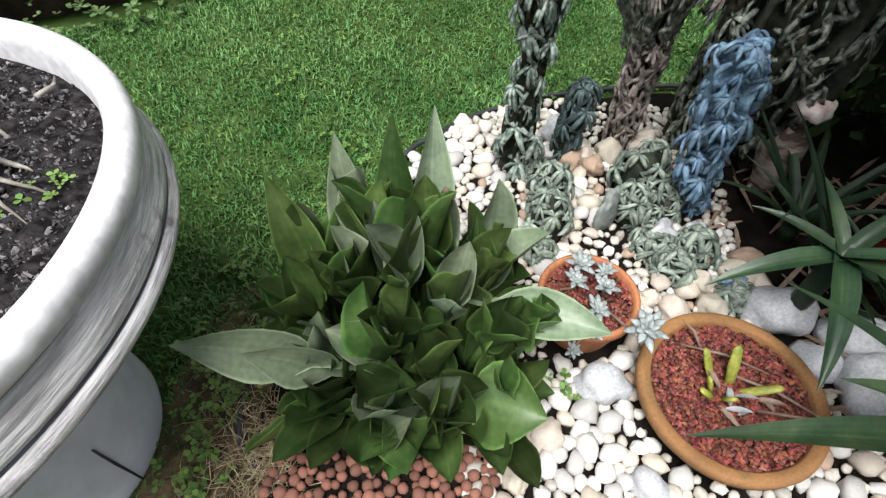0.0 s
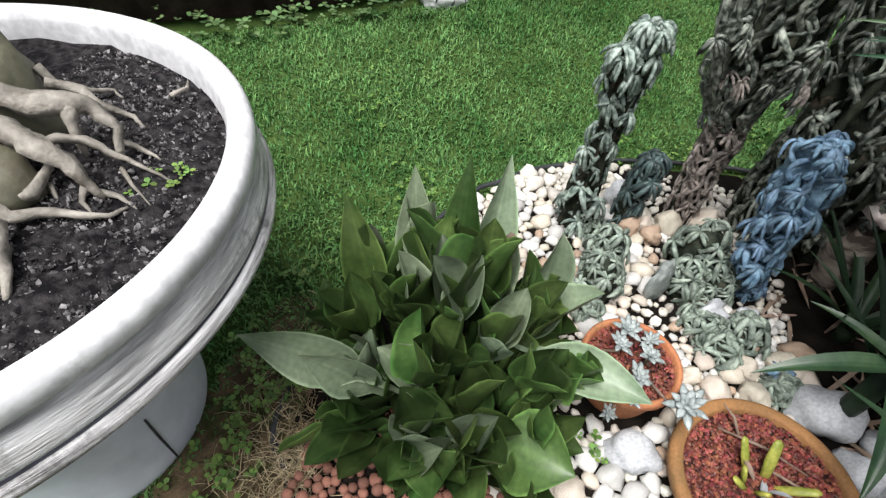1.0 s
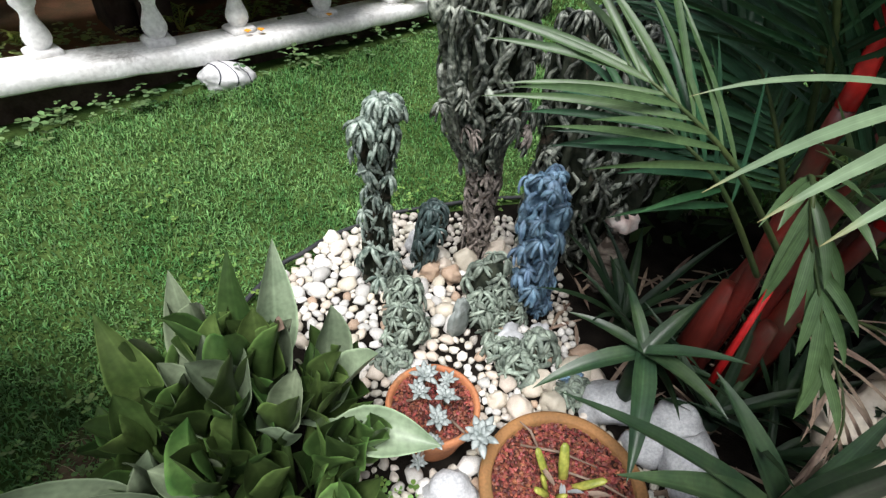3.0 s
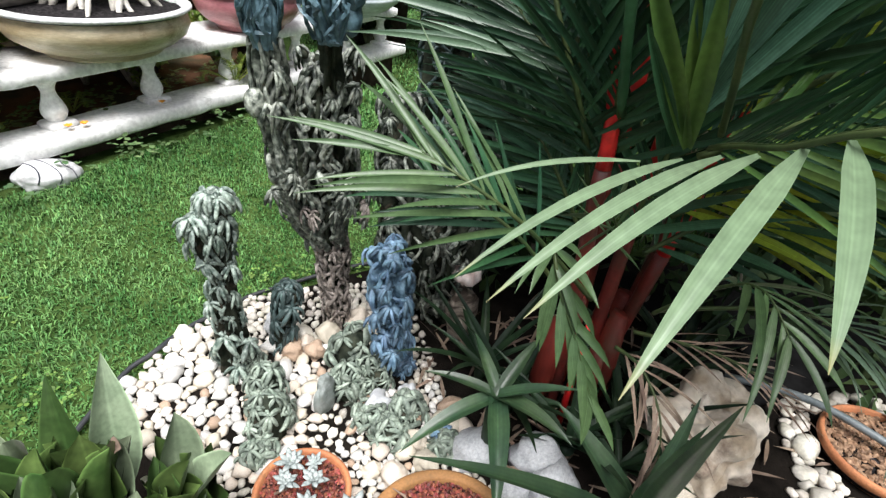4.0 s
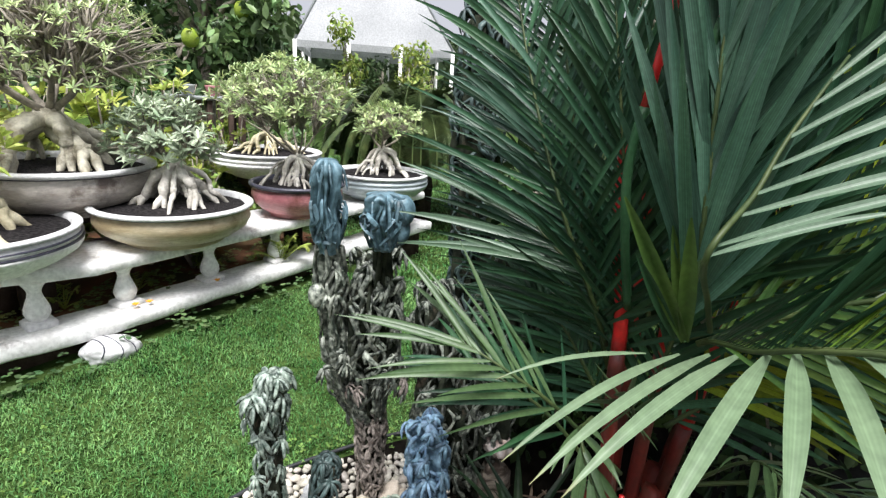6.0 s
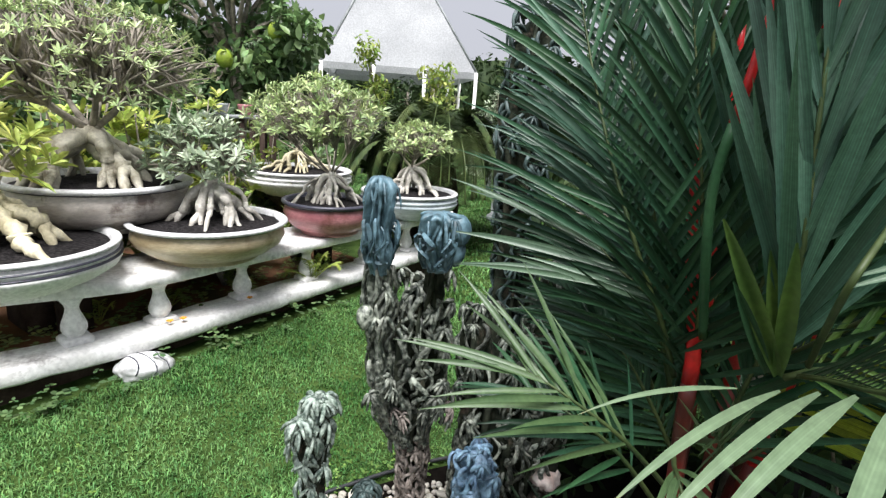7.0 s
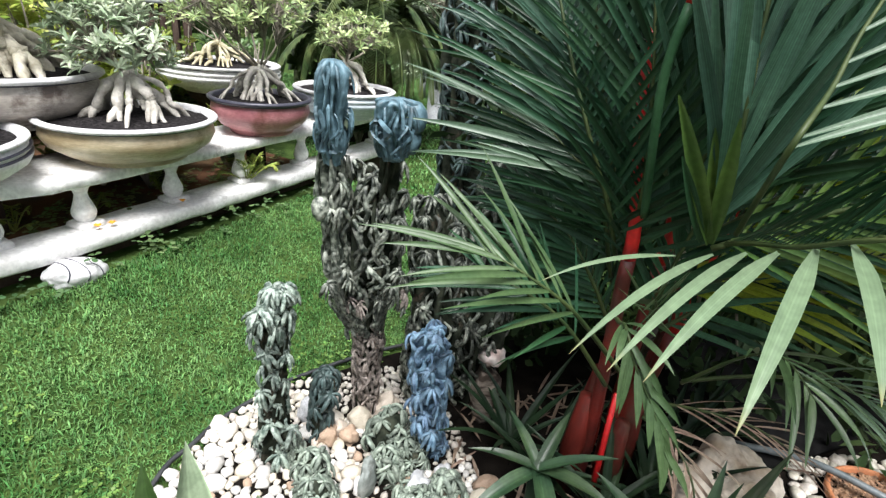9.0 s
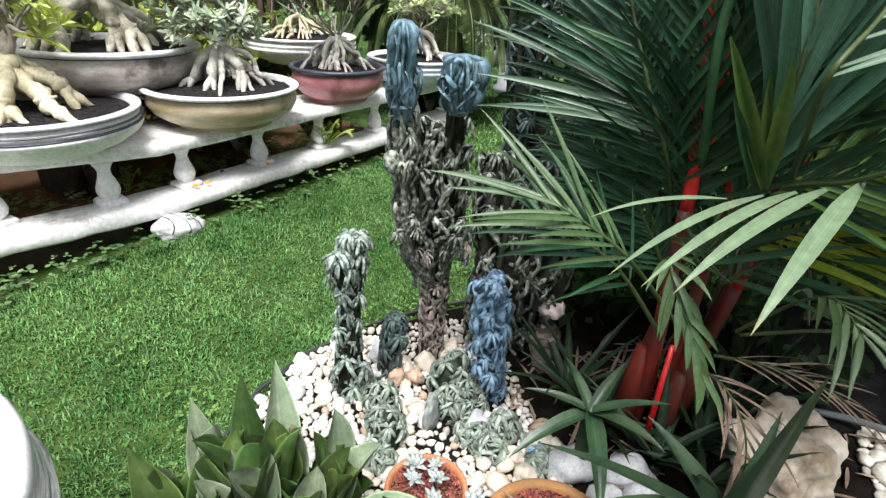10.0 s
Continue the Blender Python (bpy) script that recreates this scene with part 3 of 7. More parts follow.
for s in (-2.05, -1.62, -1.20, -0.80, -0.455, 0.0, 0.462, 1.0, 1.47, 1.9):
    part("baluster", Shape().lathe(BAL, at_bench(s, 0.6 * bend(s), 0.314), 24), M_WHITE, bench)
    part("foot_block", moved(box((0, 0, 0), (0.115, 0.115, 0.034), 0.008), Matrix.Translation(at_bench(s, 0.6 * bend(s), 0.322)) @ Matrix.Rotation(0.74 + 0.1 * math.sin(s * 9), 4, "Z")), M_SLAB, bench, "rough white foot block")


# ---- pots and bonsai ----
def bowl(name, label, c, r, rim_z, base_z, body, rim, style, group="bonsai pots"):
    """A wide shallow bowl with a rolled rim, a foot and soil."""
    c = Vector((c[0], c[1], 0))
    pot = thing(name, label, "pot", (c.x, c.y, base_z), group)
    h = rim_z - base_z
    if style == "stripes":
        prof = [(r * 0.60, 0), (r * 0.62, h * 0.05), (r * 0.80, h * 0.20), (r * 0.95, h * 0.42), (r * 0.99, h * 0.55), (r * 1.00, h * 0.62), (r * 0.965, h * 0.66), (r * 0.985, h * 0.70), (r * 1.0, h * 0.76), (r * 0.955, h * 0.81), (r * 0.925, h * 0.885)]
    else:
        prof = [(r * 0.60, 0), (r * 0.62, h * 0.05), (r * 0.60, h * 0.09), (r * 0.76, h * 0.20), (r * 0.90, h * 0.40), (r * 0.955, h * 0.60), (r * 0.94, h * 0.76), (r * 0.915, h * 0.84), (r * 0.925, h * 0.885)]
    part("bowl", Shape().lathe(prof, (c.x, c.y, base_z), 64, 0.01, True, False), body, pot)
    rp = [(r * 0.925, h * 0.875), (r * 0.975, h * 0.885), (r * 1.0, h * 0.925), (r * 0.995, h * 0.97), (r * 0.965, h), (r * 0.925, h * 0.99), (r * 0.90, h * 0.95), (r * 0.875, h * 0.80)]
    part("rim", Shape().lathe(rp, (c.x, c.y, base_z), 64, 0, False, False), rim, pot)
    # a dark ring draws the shadow that the rim casts on the bowl
    part("rim_groove", Shape().lathe([(r * 0.905, h * 0.845), (r * 0.935, h * 0.85), (r * 0.935, h * 0.876), (r * 0.905, h * 0.88)], (c.x, c.y, base_z), 64, 0, False, False), M_DARKRIM, pot, "dark band drawn as the shadow under the rim")
    soil = Shape()
    vs, fs = [], []
    for q in range(7):
        for k in range(40):
            a = 2 * math.pi * k / 40
            rr = r * 0.885 * q / 6
            x, y = c.x + rr * math.cos(a), c.y + rr * math.sin(a)
            vs.append((x, y, base_z + h * 0.86 + 0.02 * (1 - (q / 6) ** 2) + 0.006 * noise.noise(Vector((x * 20, y * 20, 0)))))
    for q in range(6):
        for k in range(40):
            a, b = q * 40 + k, q * 40 + (k + 1) % 40
            fs.append((a, b, b + 40, a + 40))
    part("soil", soil.add(vs, fs), M_POTSOIL, pot, "dark potting soil")
    return base_z + h * 0.86


def smooth_path(pts, n):
    p = [Vector(q) for q in pts]
    out = []
    for i in range(n + 1):
        u = i / n * (len(p) - 1)
        k = min(int(u), len(p) - 2)
        t = u - k
        a, b, c, d = p[max(k - 1, 0)], p[k], p[k + 1], p[min(k + 2, len(p) - 1)]
        out.append(0.5 * ((2 * b) + (c - a) * t + (2 * a - 5 * b + 4 * c - d) * t * t + (3 * b - a - 3 * c + d) * t ** 3))
    return out


LEAF_T = ([(0, 0, 0), (-0.16, 0.45, 0.05), (0, 0.5, -0.02), (0.16, 0.45, 0.05), (-0.15, 0.78, 0.02), (0.15, 0.78, 0.02), (0, 1, -0.08)],
          [(0, 2, 1), (0, 3, 2), (1, 2, 6, 4), (2, 3, 5, 6)])


def rosettes(sh, spots, leaf, rng, count=9, wide=1.0, flat=0.45):
    """Whorls of small leaves at the twig ends (place, way)."""
    mats = []
    for p, d in spots:
        q = d.to_track_quat("Z", "Y").to_matrix().to_4x4()
        a0 = rng.uniform(0, 6.28)
        for k in range(count):
            el = rng.uniform(0.15, 1.15) * flat * 2
            m = Matrix.Translation(p) @ q @ Matrix.Rotation(a0 + k * 2.4 + rng.uniform(-0.3, 0.3), 4, "Z") @ Matrix.Rotation(el, 4, "X")
            s = leaf * rng.uniform(0.6, 1.2)
            mats.append(m @ Matrix.Diagonal((s * wide, s, s, 1)))
    sh.many(*LEAF_T, mats)


def bonsai(label, c, soil_z, root_r, root_h, seed, root_mat, leaf_mat, leaf, roots, thick, stems, whorls, crown, dome, count=9):
    rng = random.Random(seed)
    tree = thing("bonsai", label, "bonsai tree", (c[0], c[1], soil_z), "bonsai trees")
    c = Vector((c[0], c[1], soil_z))
    top = c + Vector((0, 0, root_h))
    part("caudex", Shape().tube([c + Vector((0, 0, root_h * k)) for k in (0.60, 0.78, 0.95, 1.15)], [thick * 0.6, thick * 1.05, thick * 1.35, thick * 1.05], 12, wob=0.5), root_mat, tree)
    for i in range(roots):
        a = 2 * math.pi * i / roots + rng.uniform(-0.3, 0.3)
        r = root_r * rng.uniform(0.65, 1.05)
        d = Vector((math.cos(a), math.sin(a), 0))
        s = Vector((-d.y, d.x, 0))
        w = rng.uniform(-0.28, 0.28) * r
        k1 = rng.uniform(0.40, 1.0)
        fork = c + d * r * rng.uniform(0.52, 0.80) + s * w + Vector((0, 0, root_h * rng.uniform(0.24, 0.55)))
        knee = top + d * r * rng.uniform(0.26, 0.44) + s * w * 0.35 + Vector((0, 0, -root_h * (1 - k1) * 0.75))
        pts = smooth_path([top + d * thick * 0.2 + Vector((0, 0, -root_h * 0.02)), knee, knee.lerp(fork, 0.55) + d * r * 0.06 + Vector((0, 0, root_h * 0.06)), fork], 10)
        t = thick * rng.uniform(0.5, 1.15)
        sh = Shape().tube(pts, [t * (1.1 - 0.03 * q + 0.16 * math.sin(q * 1.7 + i)) for q in range(11)], 10, wob=0.35)
        toes = rng.choice((1, 2, 2, 3))
        for j in range(toes):
            an = (j - (toes - 1) / 2) * 0.75 + rng.uniform(-0.25, 0.25)
            f = (d * math.cos(an) + s * math.sin(an)).normalized()
            ln = r * rng.uniform(0.16, 0.44)
            foot = Vector((fork.x, fork.y, c.z)) + f * ln
            toe = smooth_path([pts[8], fork, fork.lerp(foot, 0.45) + Vector((0, 0, root_h * 0.07)) + s * rng.uniform(-0.05, 0.05) * r, foot + Vector((0, 0, 0.006)), foot + f * ln * 0.4 + Vector((0, 0, -0.02))], 12)
            tt = t * (0.95 if toes == 1 else 0.72)
            sh.tube(toe, [tt * (1.0 + 0.14 * math.sin(q * 1.9 + j) - 0.72 * (q / 12) ** 1.6) + 0.002 for q in range(13)], 8, wob=0.35)
        part("root", sh, root_mat, tree)
    wood, leaves, spots = Shape(), Shape(), []
    centre, (rx, rz) = Vector(crown), dome
    limbs = []
    for k in range(stems):
        an = 2 * math.pi * (k + rng.uniform(-0.25, 0.25)) / stems + seed
        e = centre + Vector((math.cos(an) * rx * rng.uniform(0.3, 0.6), math.sin(an) * rx * rng.uniform(0.3, 0.6), rz * rng.uniform(-0.2, 0.35)))
        s0 = top + Vector((0, 0, thick * 0.3))
        path = smooth_path([s0, s0.lerp(e, 0.4) + Vector((math.cos(an), math.sin(an), 0)) * rx * 0.12, e], 8)
        wood.tube(path, [thick * (0.50 - 0.042 * q) for q in range(9)], 8, wob=0.4)
        limbs.append(path)
    for k in range(whorls):
        an, zc = rng.uniform(0, 6.283), rng.uniform(-0.55, 1.0)
        f = math.sqrt(max(0.05, 1 - zc * zc)) * rng.uniform(0.55, 1.05)
        p = centre + Vector((math.cos(an) * rx * f, math.sin(an) * rx * f, rz * zc * rng.uniform(0.75, 1.08)))
        path = min(limbs, key=lambda q: (q[-1] - p).length)
        b0 = path[rng.randint(4, 8)]
        mid = b0.lerp(p, 0.5) + Vector((rng.uniform(-1, 1), rng.uniform(-1, 1), rng.uniform(-0.5, 1))) * rx * 0.07
        wood.tube([b0, mid, p], [thick * 0.24, thick * 0.17, thick * 0.09], 5)
        spots.append((p, (p - mid).normalized() * 0.6 + Vector((0, 0, 0.7))))
    part("branch_growth", wood, M_BARK, tree, kind="stuff")
    rosettes(leaves, spots, leaf, rng, count, 0.72)
    part("foliage", leaves, leaf_mat, tree, kind="stuff")
    return tree


# bench pots, one after another along the bench, and two behind it
dz = bowl("bonsai_pot", "large white bowl pot with dark painted rings, on the bench", at_bench(-0.945, 0.17), 0.39, 0.762, 0.579, M_WHITE, M_RIM, "stripes")
bonsai("desert rose bonsai with thick yellowish roots and glossy leaves", at_bench(-1.0, 0.17), dz, 0.27, 0.20, 11, M_ROOTY, M_LEAFYEL, 0.095, 10, 0.042, 4, 46, (-1.0, 2.40, 1.12), (0.27, 0.24), 10)
for z in (0.698, 0.720):
    ring = part("painted_ring", Shape().lathe([(0.388, -0.004), (0.3925, 0), (0.388, 0.004), (0.37, 0.002)], at_bench(-0.945, 0.17, z), 64, 0, False, False), M_DARKRIM, bpy.data.objects["bonsai_pot"], "thin black painted ring")
az = bowl("bonsai_pot", "tan glazed bowl pot with a white rim, on the bench", at_bench(-0.155, 0.03), 0.383, 0.780, 0.579, M_TANPOT, M_RIM, "plain")
bonsai("desert rose bonsai with splayed grey roots and a small crown", at_bench(-0.125, 0.03), az, 0.24, 0.20, 12, M_ROOT, M_LEAFG, 0.060, 11, 0.026, 4, 160, (-0.27, 2.93, 1.08), (0.25, 0.19), 10)
bz = bowl("bonsai_pot", "dusky pink glazed bowl pot with a dark rim, on the bench", at_bench(0.685, 0.03), 0.300, 0.792, 0.579, M_PINKPOT, M_DARKRIM, "plain")
bonsai("tall desert rose bonsai with a forked trunk and wide crown", at_bench(0.69, 0.03), bz, 0.22, 0.18, 13, M_ROOT, M_LEAFY, 0.055, 13, 0.018, 5, 270, (0.32, 3.46, 1.30), (0.42, 0.23), 9)
stand_c = at_bench(1.53, 0.03)
cz = bowl("bonsai_pot", "blue-grey glazed bowl pot with pale bands and dark inner rim", stand_c, 0.375, 0.780, 0.579, M_BLUEPOT, M_RIM, "stripes")
bonsai("small desert rose bonsai with pale twisted roots", at_bench(1.54, 0.03), cz, 0.21, 0.19, 14, M_ROOT, M_LEAFY, 0.056, 13, 0.022, 4, 120, (1.08, 4.05, 1.13), (0.28, 0.15), 9)
rear = thing("rear_bench", "dark timber bench in the raised bed behind the white bench", "bench", at_bench(0, 0.5, 0.25))
part("board", bench_slab(-1.9, 0.35, 0.30, 0.75, 0.66, 0.70, 21), M_DARKWOOD, rear)
for s in (-1.7, -0.8, 0.25):
    part("leg", moved(box((0, 0, 0), (0.10, 0.30, 0.48), 0.01), Matrix.Translation(at_bench(s, 0.52, 0.43)) @ Matrix.Rotation(math.atan2(0.676, 0.737), 4, "Z")), M_DARKWOOD, rear)
ez = bowl("bonsai_pot", "grey-brown glazed bowl pot with a white rim, behind the bench", at_bench(-0.44, 0.50), 0.425, 0.945, 0.701, M_BROWNPOT, M_RIM, "plain")
bonsai("large desert rose bonsai with massive tan roots and a spreading crown", at_bench(-0.46, 0.50), ez, 0.35, 0.25, 15, M_ROOTD, M_LEAFY, 0.045, 12, 0.040, 7, 620, (-0.83, 3.12, 1.48), (0.57, 0.33), 8)
f_c = Vector((0.165, 4.45, 0))
solo("pot_stand", Shape().lathe([(0.24, 0.2), (0.24, 0.28), (0.17, 0.32), (0.17, 0.56), (0.24, 0.62), (0.24, 0.66)], f_c, 32), M_DARKWOOD, "round dark stand under a white bonsai pot", "stand")
fz = bowl("bonsai_pot", "white bowl pot with grey bands, behind the bench", f_c, 0.435, 0.862, 0.661, M_WHITE, M_RIM, "stripes")
bonsai("desert rose bonsai with a mat of pale yellow roots", f_c, fz, 0.30, 0.16, 16, M_ROOTY, M_LEAFY, 0.06, 18, 0.016, 4, 70, (0.05, 4.5, 1.22), (0.34, 0.2), 8)
g_c = Vector((2.74, 6.62, 0))
solo("pot_stand", Shape().lathe([(0.16, 0), (0.16, 0.07), (0.11, 0.1), (0.10, 0.66), (0.17, 0.72), (0.17, 0.76)], g_c, 24), M_POST, "slim grey pedestal standing on the far lawn", "stand")
gz = bowl("bonsai_pot", "brown bowl pot far across the lawn", g_c, 0.26, 0.95, 0.761, M_PINKPOT, M_BROWNPOT, "plain")
bonsai("far bonsai with a pale bushy crown", g_c, gz, 0.14, 0.12, 17, M_ROOT, M_LEAFG, 0.06, 7, 0.02, 4, 90, (2.72, 6.62, 1.50), (0.26, 0.26), 8)

CHIP = ([(-1, -0.7, -0.5), (1, -0.8, -0.4), (0.8, 0.9, -0.5), (-0.7, 0.8, -0.5), (-0.5, -0.4, 0.6), (0.6, -0.3, 0.5), (0.3, 0.6, 0.55)],
        [(0, 1, 5, 4), (1, 2, 6, 5), (2, 3, 6), (3, 0, 4, 6), (4, 5, 6), (3, 2, 1, 0)])

# the big near pot on its drum
NEAR = Vector((-0.66, 0.40, 0))
drum = thing("pedestal", "pale grey round concrete pedestal standing on the lawn", "pedestal", NEAR)
part("crack", Shape().tube([(-0.4340, 0.3605, 0.188), (-0.4335, 0.3624, 0.108), (-0.4290, 0.3651, 0.012)], [0.0022, 0.0028, 0.0018], 5), M_HOSE, drum, "thin dark crack line")
part("drum", Shape().lathe([(0.225, -0.01), (0.232, 0.02), (0.226, 0.12), (0.222, 0.30), (0.228, 0.41), (0.222, 0.43)], NEAR, 64, 0.004), M_DRUM, drum)
near_pot = thing("bonsai_pot", "huge round pot with broad white rim and worn grey ridges", "pot", (NEAR.x, NEAR.y, 0.43), "bonsai pots")
part("bowl", Shape().lathe([(0.20, 0.43), (0.25, 0.437), (0.33, 0.462), (0.40, 0.503), (0.44, 0.535), (0.458, 0.550), (0.466, 0.561), (0.467, 0.570), (0.462, 0.578), (0.456, 0.581), (0.4555, 0.584), (0.4585, 0.587), (0.4570, 0.596), (0.4500, 0.612), (0.4430, 0.625), (0.4360, 0.630), (0.4330, 0.640)], NEAR, 128, 0.004, True, False), M_GREYPOT, near_pot, "worn grey ridged wall")
part("rim", Shape().lathe([(0.434, 0.637), (0.448, 0.639), (0.453, 0.648), (0.452, 0.662), (0.448, 0.670), (0.440, 0.675), (0.424, 0.676), (0.417, 0.669), (0.412, 0.655), (0.410, 0.60)], NEAR, 128, 0.004, False, False), M_RIM, near_pot, "broad glossy white rim")
# dark rings laid in both grooves to deepen their shade by colour
for prof in ([(0.4550, 0.5800), (0.4580, 0.5808), (0.4580, 0.5842), (0.4550, 0.5850)], [(0.4330, 0.6290), (0.4395, 0.6295), (0.4395, 0.6370), (0.4330, 0.6380)]):
    part("dark_line", Shape().lathe(prof, NEAR, 128, 0.003, False, False), M_DARKRIM, near_pot, "dark ring deepening the shade in the groove")
vs, fs = [], []
for q in range(25):
    for k in range(96):
        a, rr = 2 * math.pi * k / 96, 0.4125 * q / 24
        x, y = NEAR.x + rr * math.cos(a), NEAR.y + rr * math.sin(a)
        vs.append((x, y, 0.622 + 0.03 * (1 - (q / 24) ** 2) + 0.008 * noise.noise(Vector((x * 45, y * 45, 0))) + 0.006 * noise.noise(Vector((x * 110, y * 110, 4)))))
for q in range(24):
    for k in range(96):
        a, b = q * 96 + k, q * 96 + (k + 1) % 96
        fs.append((a, b, b + 96, a + 96))
part("soil", Shape().add(vs, fs), M_POTSOIL, near_pot, "dark crumbly soil")
rng = random.Random(5)
crumbs = Shape()
for i in range(6500):
    a, rr = rng.uniform(-0.9, 1.6), 0.408 * math.sqrt(rng.uniform(0.05, 1))
    s = rng.uniform(0.0014, 0.0014) + 0.0042 * rng.random() ** 3
    m = Matrix.Translation((NEAR.x + rr * math.cos(a), NEAR.y + rr * math.sin(a), 0.623 + 0.03 * (1 - (rr / 0.4) ** 2))) @ Euler((rng.uniform(0, 3), rng.uniform(0, 3), rng.uniform(0, 3))).to_matrix().to_4x4() @ Matrix.Diagonal((s, s * 0.8, s * 0.5, 1))
    crumbs.many(*CHIP, [m])
M_CRUMB = mat("grit", (0.012, 0.011, 0.012), (0.17, 0.16, 0.16), 70, 0.9, 0, 200, vary=0.9)
part("grit", crumbs, M_CRUMB, near_pot, "loose pale grit", kind="stuff", smooth=False)
nb = thing("bonsai", "old bonsai with a bulging greenish trunk and bare tangled roots", "bonsai tree", (NEAR.x, NEAR.y, 0.64), "bonsai trees")
M_TRUNK = mat("greenish_trunk", (0.085, 0.085, 0.052), (0.18, 0.17, 0.115), 14, 0.6, 0.4, 80, stain=(0.10, 0.09, 0.06), stain_at=0.6)
part("trunk", Shape().tube(smooth_path([(-0.64, 0.52, 0.60), (-0.635, 0.53, 0.67), (-0.665, 0.535, 0.73), (-0.73, 0.54, 0.78), (-0.82, 0.53, 0.83), (-0.95, 0.50, 0.95), (-1.02, 0.46, 1.2)], 18), [0.100, 0.103, 0.105, 0.105, 0.100, 0.093, 0.087, 0.082, 0.077, 0.073, 0.070, 0.067, 0.065, 0.062, 0.060, 0.058, 0.055, 0.052, 0.05], 28, wob=0.3), M_TRUNK, nb)
part("root_bulge", moved(stone((0.055, 0.05, 0.05), 9, 0.2, 3), Matrix.Translation((-0.50, 0.42, 0.655))), M_TRUNK, nb)
for pts, r in (
    ([(-0.60, 0.49, 0.735), (-0.539, 0.511, 0.720), (-0.497, 0.516, 0.715), (-0.479, 0.539, 0.710), (-0.447, 0.554, 0.700), (-0.417, 0.543, 0.680), (-0.412, 0.529, 0.645)], 0.019),
    ([(-0.56, 0.46, 0.72), (-0.503, 0.468, 0.710), (-0.458, 0.464, 0.700), (-0.425, 0.464, 0.680), (-0.407, 0.462, 0.660), (-0.385, 0.461, 0.640)], 0.019),
    ([(-0.47, 0.485, 0.685), (-0.457, 0.492, 0.690), (-0.436, 0.509, 0.680), (-0.411, 0.514, 0.668), (-0.384, 0.521, 0.650), (-0.339, 0.522, 0.632)], 0.0075),
    ([(-0.475, 0.40, 0.675), (-0.461, 0.386, 0.668), (-0.439, 0.382, 0.660), (-0.421, 0.404, 0.655), (-0.383, 0.418, 0.648), (-0.359, 0.434, 0.643), (-0.353, 0.458, 0.636)], 0.009),
    ([(-0.480, 0.545, 0.705), (-0.470, 0.531, 0.700), (-0.455, 0.522, 0.680), (-0.459, 0.518, 0.640)], 0.014),
    ([(-0.44, 0.36, 0.665), (-0.410, 0.341, 0.660), (-0.391, 0.322, 0.650), (-0.375, 0.296, 0.634)], 0.013),
    ([(-0.475, 0.405, 0.655), (-0.442, 0.422, 0.660), (-0.449, 0.457, 0.670), (-0.455, 0.472, 0.675)], 0.011),
    ([(-0.59, 0.61, 0.70), (-0.569, 0.612, 0.680), (-0.542, 0.635, 0.660), (-0.533, 0.667, 0.645), (-0.518, 0.664, 0.636)], 0.007),
    ([(-0.448, 0.448, 0.655), (-0.425, 0.430, 0.634)], 0.004),
    ([(-0.404, 0.514, 0.640), (-0.37, 0.49, 0.640), (-0.334, 0.473, 0.632)], 0.0035),
    ([(-0.453, 0.690, 0.640), (-0.440, 0.715, 0.642), (-0.460, 0.744, 0.638)], 0.005),
    ([(-0.42, 0.54, 0.665), (-0.40, 0.555, 0.645), (-0.375, 0.553, 0.635)], 0.005),
    ([(-0.407, 0.462, 0.655), (-0.40, 0.44, 0.645), (-0.385, 0.435, 0.634)], 0.005),
    ([(-0.395, 0.461, 0.645), (-0.37, 0.468, 0.640), (-0.345, 0.462, 0.632)], 0.005),
    ([(-0.55, 0.58, 0.70), (-0.52, 0.60, 0.685), (-0.49, 0.60, 0.665), (-0.46, 0.615, 0.645), (-0.44, 0.61, 0.634)], 0.008),
    ([(-0.56, 0.50, 0.68), (-0.52, 0.50, 0.67), (-0.49, 0.505, 0.655), (-0.475, 0.50, 0.635)], 0.014),
):
    fine = []
    for i in range(len(pts) - 1):
        a, b = Vector(pts[i]), Vector(pts[i + 1])
        for k in range(3):
            t = k / 3
            fine.append(a.lerp(b, t) + Vector((noise.noise(a * 31 + Vector((t, 0, r))), noise.noise(b * 37 + Vector((0, t, r))), 0)) * r * 0.5)
    fine.append(Vector(pts[-1]))
    n = len(fine)
    part("root", Shape().tube(fine, [0.86 * r * (1.1 - 0.85 * (i / (n - 1)) ** 1.4) for i in range(n)], 8, wob=0.6), M_NEARROOT, nb)


